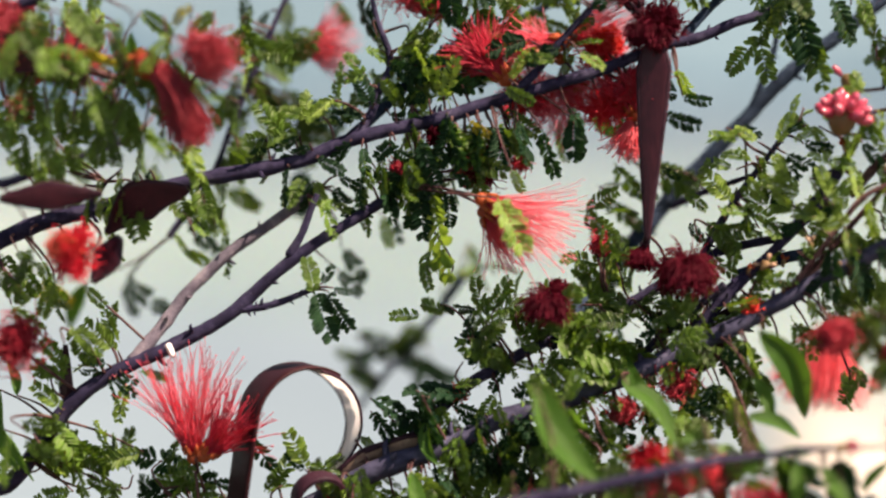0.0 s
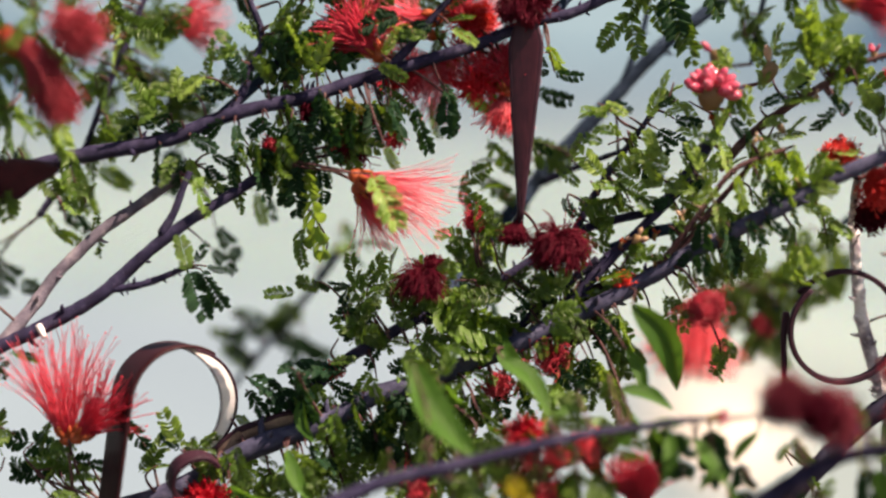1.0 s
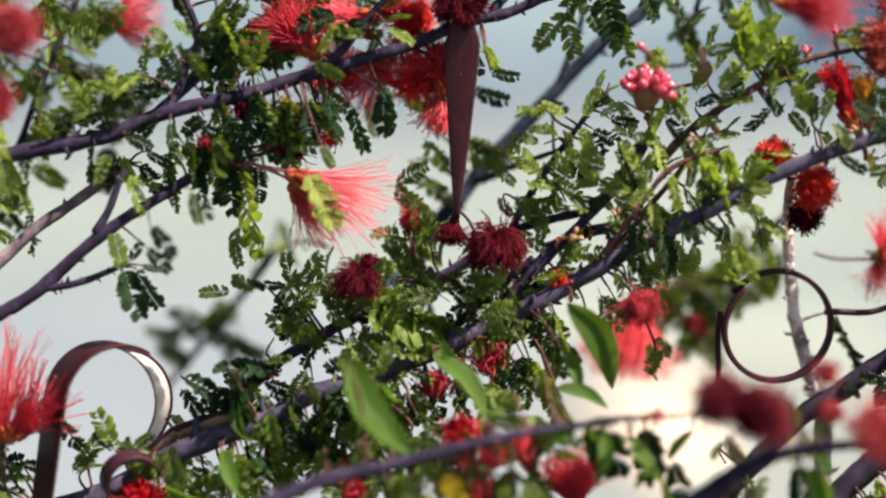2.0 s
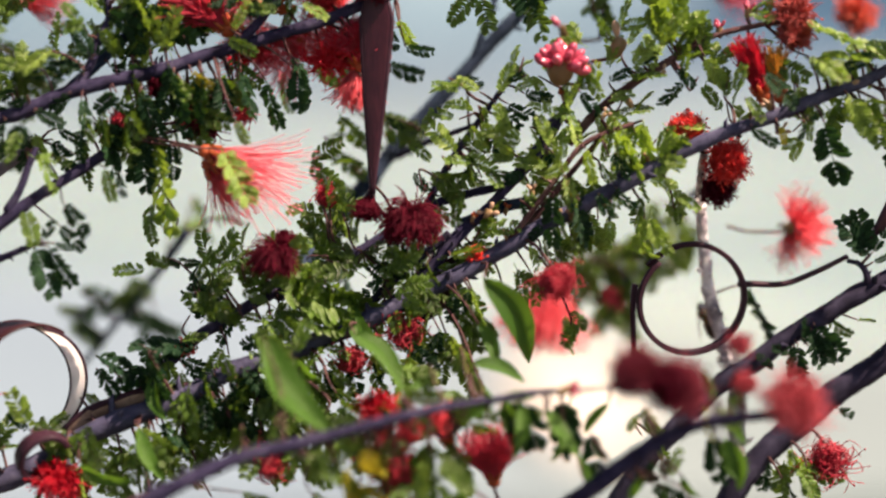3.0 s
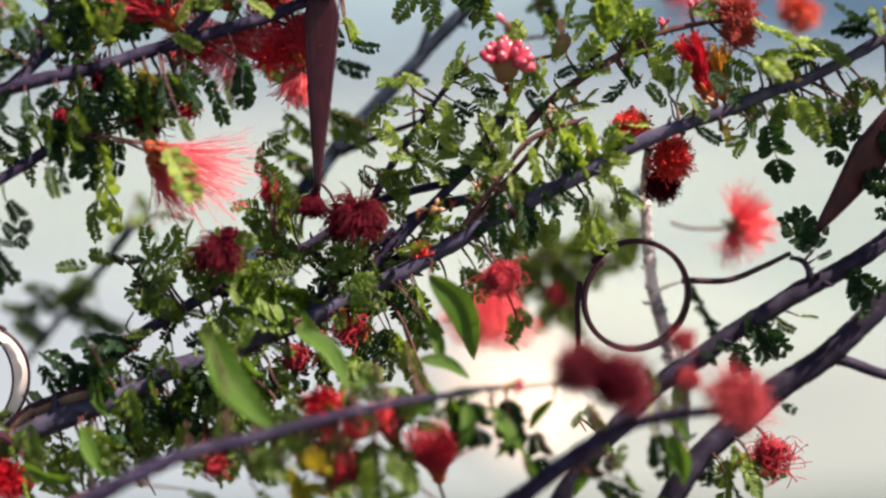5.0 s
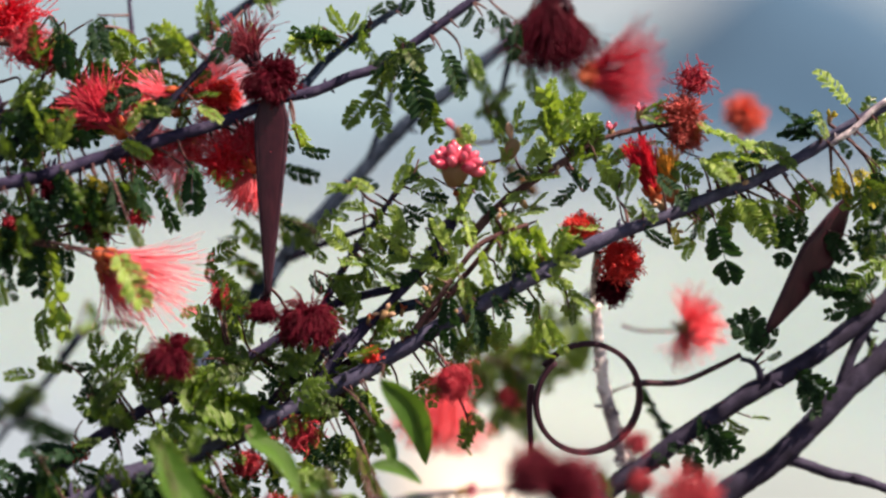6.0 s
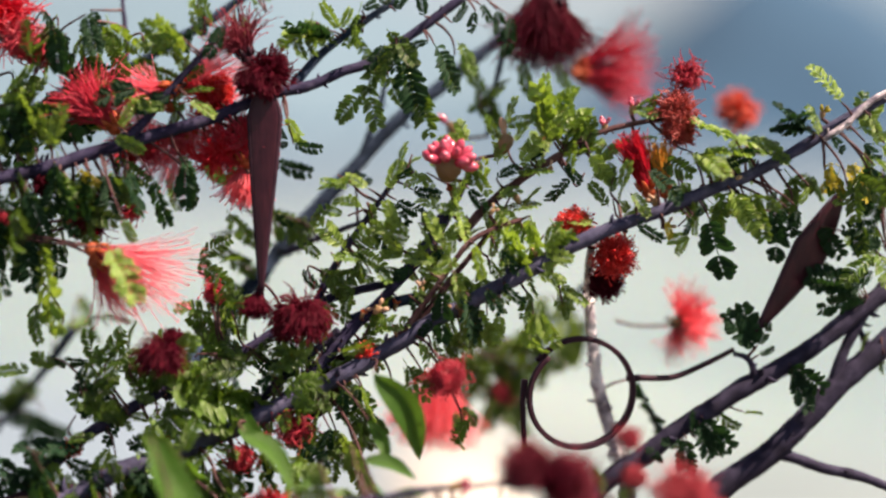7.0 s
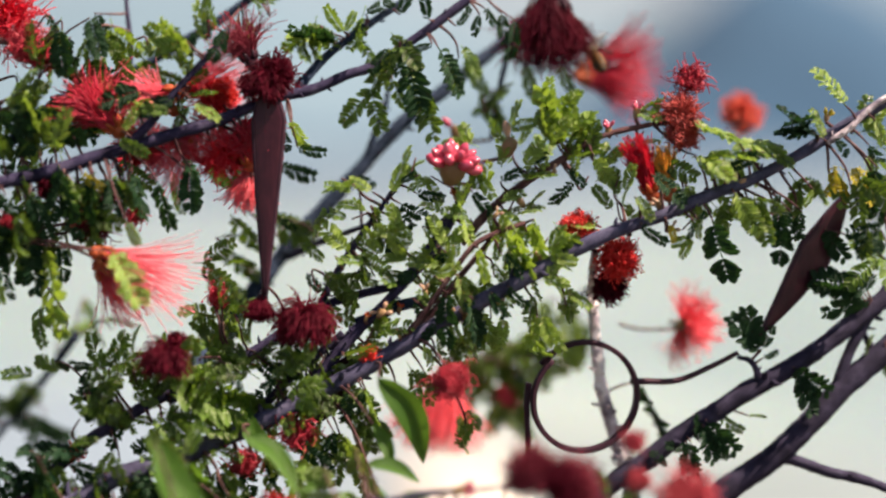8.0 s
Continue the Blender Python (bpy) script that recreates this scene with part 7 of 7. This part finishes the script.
leaf((-0.1058, 0.5382, 0.9601), -57, 12, "single", 14, -11, dark=True)
leaf((-0.1085, 0.5349, 0.9550), -52, 11, "single", 18, 19, dark=True)
leaf((-0.0997, 0.5415, 0.9567), -109, 12, "single", -21, 1, young=True)
leaf((-0.0091, 0.5463, 0.9870), 167, 16, "comb", -14, -64, dark=True)
leaf((-0.0073, 0.5468, 0.9887), 125, 10, "single", -13, -35, young=True)
leaf((-0.0073, 0.5468, 0.9891), 57, 7, "single", -1, 21, young=True)
leaf((0.0078, 0.5449, 0.9841), -111, 13, "single", 12, 38, young=True)
leaf((0.0081, 0.5449, 0.9841), -81, 12, "single", -20, 38, dark=True)
leaf((0.0061, 0.5449, 0.9837), -125, 10, "single", -21, -25, dark=True)
leaf((0.0116, 0.5452, 0.9824), -78, 22, "single", -7, -5, dark=True)
leaf((0.0213, 0.5455, 0.9841), -60, 17, "single", 2, -35, dark=True)
leaf((0.0196, 0.5455, 0.9851), -161, 6, "single", -8, -32, dark=True)
leaf((0.0356, 0.5466, 0.9962), -57, 7, "single", 13, -20, dark=True)
leaf((0.0415, 0.5560, 0.9952), -84, 10, "single", -10, -6, dark=True)
leaf((0.0454, 0.5560, 0.9934), -91, 13, "single", -3, -36, dark=True)
leaf((0.0342, 0.5463, 0.9941), -107, 7, "single", 7, 10, dark=True)
leaf((0.0269, 0.5461, 0.9906), 44, 8, "single", 13, 33, dark=True)
leaf((0.0186, 0.5458, 0.9924), 103, 9, "single", -16, -20, dark=True)
leaf((0.0373, 0.5750, 0.9728), -75, 16, "single", 12, 20)
leaf((0.0382, 0.5750, 0.9673), -153, 6, "single", 14, 0)
leaf((0.0400, 0.5750, 0.9637), -58, 9, "single", -9, 4)
leaf((0.0586, 0.5351, 0.9533), 113, 20, "comb", 0, -49, young=True)
leaf((0.0603, 0.5350, 0.9533), 55, 14, "comb", 17, -74, young=True)
leaf((0.0484, 0.5357, 0.9542), -52, 9, "single", 7, -2, young=True)
leaf((0.0615, 0.5700, 0.9797), -73, 10, "single", 13, 34)
leaf((0.0506, 0.5700, 0.9798), -85, 11, "single", -3, 8)
leaf((0.0097, 0.5486, 0.9943), 67, 10, "single", -14, 1, dark=True)
leaf((-0.0007, 0.5476, 0.9943), 30, 10, "single", 8, -25, dark=True)
leaf((0.1435, 0.5308, 0.9652), 125, 15, "single", 2, 39, young=True)
leaf((0.1353, 0.5308, 0.9554), 145, 16, "comb", -2, 71, dark=True)
leaf((0.1350, 0.5308, 0.9568), 175, 13, "comb", -2, 72, dark=True)
leaf((0.1367, 0.5308, 0.9554), 111, 10, "single", -15, 36, young=True)
leaf((0.1522, 0.5308, 0.9613), -65, 9, "single", 0, -14, young=True)
leaf((0.1401, 0.5308, 0.9554), -44, 8, "single", 15, -7, dark=True)
leaf((0.1593, 0.5412, 0.9227), -164, 10, "single", 18, 26, dark=True)
leaf((0.1575, 0.5412, 0.9272), 179, 12, "single", -20, 8, dark=True)
leaf((0.1505, 0.5409, 0.9081), 171, 15, "comb", -9, -62, dark=True)
leaf((0.1541, 0.5409, 0.9049), -166, 9, "single", 18, 16, dark=True)
leaf((0.1524, 0.5415, 0.9080), 59, 7, "single", 7, -31, dark=True)
leaf((0.1617, 0.5500, 0.9449), -101, 18, "single", 0, -10, dark=True)
leaf((0.1531, 0.5308, 0.9468), -102, 17, "single", 20, 31, dark=True)
leaf((0.1234, 0.5308, 0.9388), -112, 6, "single", -13, 11, dark=True)
leaf((0.1268, 0.5308, 0.9337), -119, 10, "single", -14, 33, dark=True)
leaf((0.1303, 0.5308, 0.9336), -102, 10, "single", 14, -9, dark=True)
leaf((0.1337, 0.5308, 0.9401), -122, 6, "single", -10, -14, young=True)
leaf((0.1505, 0.5308, 0.9536), -52, 9, "single", 19, 35, dark=True)
leaf((0.1454, 0.5308, 0.9400), -52, 9, "single", -4, -14, dark=True)


leaf((0.1199, 0.5405, 0.8901), 132, 15, "comb", 0, 20, dark=True)
leaf((0.1193, 0.5405, 0.8904), 105, 14, "comb", 0, -25, dark=True)
leaf((0.1204, 0.5405, 0.8911), 60, 8, "comb", 0, 30, dark=True)
leaf((0.1532, 0.5405, 0.9085), 165, 18, "comb", 0, 20, dark=True)
leaf((0.1523, 0.5405, 0.9059), 195, 14, "comb", 0, -30, dark=True)
leaf((0.1593, 0.5405, 0.9215), 170, 10, "comb", 0, 20, dark=True)
leaf((0.1304, 0.5405, 0.8851), -40, 14, "comb", 0, 25, dark=True)
leaf((0.1313, 0.5405, 0.8833), -70, 14, "comb", 0, -20, dark=True)
leaf((0.1032, 0.5405, 0.8687), -50, 14, "comb", 0, 20, dark=True)
leaf((0.1024, 0.5405, 0.8670), -75, 12, "comb", 0, -25, dark=True)
leaf((0.0983, 0.5405, 0.8626), -92, 12, "comb", 0, 15, dark=True)
leaf((0.1399, 0.5405, 0.9278), -60, 12, "comb", 0, 25, dark=True)
leaf((0.1276, 0.5405, 0.9287), -100, 12, "comb", 0, 20, dark=True)
leaf((0.0114, 0.4970, 0.8539), -88, 15, "comb", 0, 25, dark=True)
leaf((0.0141, 0.4970, 0.8529), -78, 14, "comb", 0, 25, dark=True)
leaf((0.0234, 0.4970, 0.8539), -75, 15, "comb", 0, 25, dark=True)
leaf((0.0263, 0.4970, 0.8532), -97, 16, "comb", 0, 25, dark=True)
leaf((0.0323, 0.4970, 0.8441), -80, 13, "comb", 0, 25, dark=True)
leaf((0.0445, 0.4970, 0.8310), 20, 12, "comb", 0, 25, dark=True)
leaf((0.0497, 0.4970, 0.8293), -30, 12, "comb", 0, 25, dark=True)
leaf((0.0669, 0.4970, 0.8438), -80, 14, "comb", 0, 25, dark=True)
leaf((0.0026, 0.4970, 0.8482), 10, 11, "single", 0, 15)
leaf((0.0077, 0.4970, 0.8506), -12, 11, "single", 0, 15)
leaf((-0.0039, 0.4970, 0.8392), -95, 14, "single", 0, 15)
leaf((-0.0071, 0.4970, 0.8425), -85, 14, "single", 0, 15)
leaf((0.0542, 0.4970, 0.8316), 60, 9, "single", 0, 15)
leaf((-0.0207, 0.4970, 0.8555), -10, 11, "single", 0, 15)
leaf((0.0194, 0.4970, 0.8485), -60, 10, "single", 0, 15)
leaf((-0.0134, 0.4970, 0.8640), -100, 10, "single", 0, 15)
buds((0.0237, 0.4860, 0.8586), 10, 5.0, 4)
leaf((-0.0910, 0.5310, 0.9889), -85, 14, "comb", 0, 30, dark=True)
leaf((-0.0821, 0.5310, 0.9922), -75, 12, "comb", 0, -25, dark=True)
leaf((-0.0672, 0.5310, 0.9706), 195, 13, "comb", 0, 20, dark=True)
leaf((-0.0889, 0.5310, 0.9632), 190, 15, "comb", 0, -20, dark=True)
leaf((-0.0956, 0.5310, 0.9599), -20, 13, "comb", 0, 25, dark=True)
leaf((-0.0531, 0.5310, 0.9480), -90, 13, "comb", 0, 20, dark=True)
leaf((-0.0974, 0.5310, 0.9532), 170, 12, "comb", 0, -25, dark=True)
leaf((-0.0573, 0.5310, 0.9681), 200, 11, "comb", 0, 20, dark=True)
leaf((-0.0843, 0.5310, 0.9381), -100, 12, "comb", 0, 20, dark=True)
leaf((-0.0536, 0.5300, 0.9851), 188, 13, "single", 0, 12)
leaf((-0.0994, 0.5300, 0.9670), 200, 12, "single", 0, 12)
leaf((-0.0586, 0.5300, 0.9644), 172, 9, "single", 0, 12)
leaf((-0.0740, 0.5300, 0.9564), -30, 10, "single", 0, 12)
leaf((0.0402, 0.6050, 0.8878), -80, 20, "single", 0, 15)
leaf((0.0450, 0.6050, 0.8829), -70, 18, "single", 0, 15)
leaf((0.0513, 0.6050, 0.8774), -95, 18, "single", 0, 15)
leaf((0.0369, 0.6050, 0.8775), -112, 17, "single", 0, 15)
leaf((0.0494, 0.6050, 0.8673), -80, 16, "single", 0, 15)
leaf((0.0422, 0.6050, 0.8702), -60, 17, "single", 0, 15)
leaf((0.0537, 0.6050, 0.8848), -50, 15, "single", 0, 15)


# ---- bee ----
def ball(centre, radii, material, name, rings=9, sides=12):
    """A rounded body, longest along x."""
    verts, faces = [], []
    line = [centre + Vector((-math.cos(math.pi * k / rings) * radii.x, 0, 0)) for k in range(rings + 1)]
    for k, p in enumerate(line):
        r = max(0.02, math.sin(math.pi * k / rings))
        for j in range(sides):
            a = 2 * math.pi * j / sides
            verts.append(p + Vector((0, math.cos(a) * radii.y * r, math.sin(a) * radii.z * r)))
    for k in range(rings):
        for j in range(sides):
            a, b = k * sides + j, k * sides + (j + 1) % sides
            faces.append((a, b, b + sides, a + sides))
    return mesh_of(name, verts, faces, material)


def bee_part(name, data, parent, label=""):
    ob = new(name, data)
    ob.parent = parent
    return tagged(ob, label=label)


def honeybee():
    """A honeybee about 15 mm long that faces +x: head, furry thorax, banded abdomen, wings, legs, feelers."""
    bee = tagged(new("honeybee"), "flying amber and black banded honeybee with clear wings", "bee")
    mm = 0.001
    thorax = bee_part("thorax", ball(Vector((1.6, 0, 0)) * mm, Vector((2.4, 2.1, 2.1)) * mm, FUR, "thorax"), bee, "furry brown thorax")
    head = bee_part("head", ball(Vector((4.6, 0, -0.3)) * mm, Vector((1.2, 1.6, 1.5)) * mm, BLACK, "head"), bee, "dark head")
    for side in (1, -1):
        eye = ball(Vector((4.7, side * 1.2, 0)) * mm, Vector((0.6, 0.5, 0.95)) * mm, BLACK, "eye")
        bee_part("eye", eye, head)
        verts, faces = [], []
        tube(verts, faces, [Vector(q) * mm for q in ((5.4, side * 0.4, 0.5), (6.2, side * 0.8, 1.1), (7.2, side * 1.2, 0.8))], [0.13 * mm] * 3, 5)
        bee_part("feeler", mesh_of("feeler", verts, faces, BLACK), head)
    abdomen = bee_part("abdomen", ball(Vector((-4.6, 0, -0.5)) * mm, Vector((4.5, 2.2, 2.1)) * mm, AMBER, "abdomen", 16), bee, "amber abdomen")
    for k, x in enumerate((-2.4, -4.2, -5.9, -7.3)):
        s = math.sqrt(max(0.05, 1 - ((x + 4.6) / 4.5) ** 2))
        half = (0.34 + 0.17 * k) * mm
        verts, faces = [], []
        line = [Vector((x * mm + u * half, 0, -0.5 * mm)) for u in (-1, -0.8, 0, 0.8, 1)]
        tube(verts, faces, line, [2.2 * mm * s * q for q in (0.93, 1.03, 1.05, 1.04, 0.97)], 14)
        bee_part("band", mesh_of("band", verts, faces, BLACK), abdomen, "black band")
    bee_part("tip", ball(Vector((-8.3, 0, -0.5)) * mm, Vector((1.1, 1.15, 1.1)) * mm, BLACK, "tip"), abdomen, "black abdomen tip")
    wings = []
    for side in (1, -1):
        for length, width, back_by in ((9.0, 3.0, 0.35), (6.2, 2.2, 0.75)):
            verts, faces = [], []
            for k in range(9):
                u = k / 8
                w = width * (0.12 + 0.88 * math.sin(math.pi * min(1, u * 0.85 + 0.08)))
                mid = Vector((-math.sin(back_by) * length * u, side * math.cos(back_by) * length * u, 0.25 * math.sin(3 * u)))
                for v in (0.35, -0.65):
                    verts.append((mid + Vector((w * v, 0, 0.04))) * mm)
                    verts.append((mid + Vector((w * v, 0, -0.04))) * mm)
            for k in range(8):
                a = k * 4
                faces += [(a, a + 4, a + 6, a + 2), (a + 1, a + 3, a + 7, a + 5), (a, a + 1, a + 5, a + 4), (a + 2, a + 6, a + 7, a + 3)]
            wing = bee_part("wing", mesh_of("wing", verts, faces, WING), bee, "clear veined wing")
            wing.location = Vector((2.2 - back_by, side * 1.2, 1.6)) * mm
            wings.append((wing, side))
        for k, (x, lean) in enumerate(((3.0, 0.5), (1.6, -0.1), (0.4, -0.9))):
            verts, faces = [], []
            long = (2.6, 3.0, 3.8)[k]
            line = [Vector((x, side * 1.2, -1.4)) * mm, Vector((x + lean, side * 2.3, -2.0)) * mm, Vector((x + lean * 2, side * 2.2, -2.0 - long * 0.6)) * mm, Vector((x + lean * 2.8, side * 1.8, -2.0 - long)) * mm]
            tube(verts, faces, line, [0.34 * mm, 0.32 * mm, 0.28 * mm, 0.12 * mm], 5)
            bee_part("leg", mesh_of("leg", verts, faces, BLACK), bee)
    return bee, wings


bee, wings = honeybee()
# seconds, place, heading over the bush's front, tilt back
FLIGHT = [
    (0.0, (0.1723, 0.5755, 0.7723), 120, 0), (2.2, (0.1439, 0.5683, 0.7821), 130, 0), (2.6, (0.0990, 0.5574, 0.8002), 110, 10),
    (2.8, (0.0734, 0.5619, 0.8628), 100, 50), (2.9, (0.0729, 0.5621, 0.8650), 105, 55), (3.0, (0.0727, 0.5624, 0.8679), 110, 50),
    (3.2, (0.0786, 0.5750, 0.8729), 98, 60), (3.4, (0.0769, 0.5730, 0.8809), 105, 50), (3.6, (0.0805, 0.5620, 0.8870), 142, 5),
    (3.8, (0.0818, 0.5624, 0.8923), 142, 0), (4.0, (0.0846, 0.5628, 0.8973), 144, 0), (4.2, (0.0851, 0.5633, 0.9032), 147, 0),
    (4.6, (0.0724, 0.5745, 0.9135), 150, 5), (5.0, (0.0659, 0.5853, 0.9228), 165, 10), (5.3, (0.0477, 0.5917, 0.9339), 150, 10), (6.8, (0.0521, 0.5875, 0.9509), 110, 20),
    (7.0, (0.0588, 0.5777, 0.9578), 70, 30), (7.2, (0.0635, 0.5721, 0.9692), 90, 25), (7.3, (0.0657, 0.5702, 0.9716), 105, 15), (7.4, (0.0706, 0.5681, 0.9733), 120, 5),
    (7.5, (0.0733, 0.5673, 0.9788), 118, 0), (7.6, (0.0736, 0.5675, 0.9821), 138, 5), (7.7, (0.0733, 0.5676, 0.9836), 158, 20), (7.8, (0.0724, 0.5676, 0.9830), 168, 35),
    (7.9, (0.0712, 0.5676, 0.9824), 175, 50), (8.0, (0.0717, 0.5676, 0.9832), 110, 50),
]


def motions():
    walk(bee, [(t, aim(Vector(p), heading, tilt, -60)) for t, p, heading, tilt in FLIGHT])
    for wing, side in wings:
        walk(wing, [(k / FPS, pose(*wing.location, side * (35 if k % 2 else -20), 0, 0)) for k in range(8 * FPS + 1)])


motions()
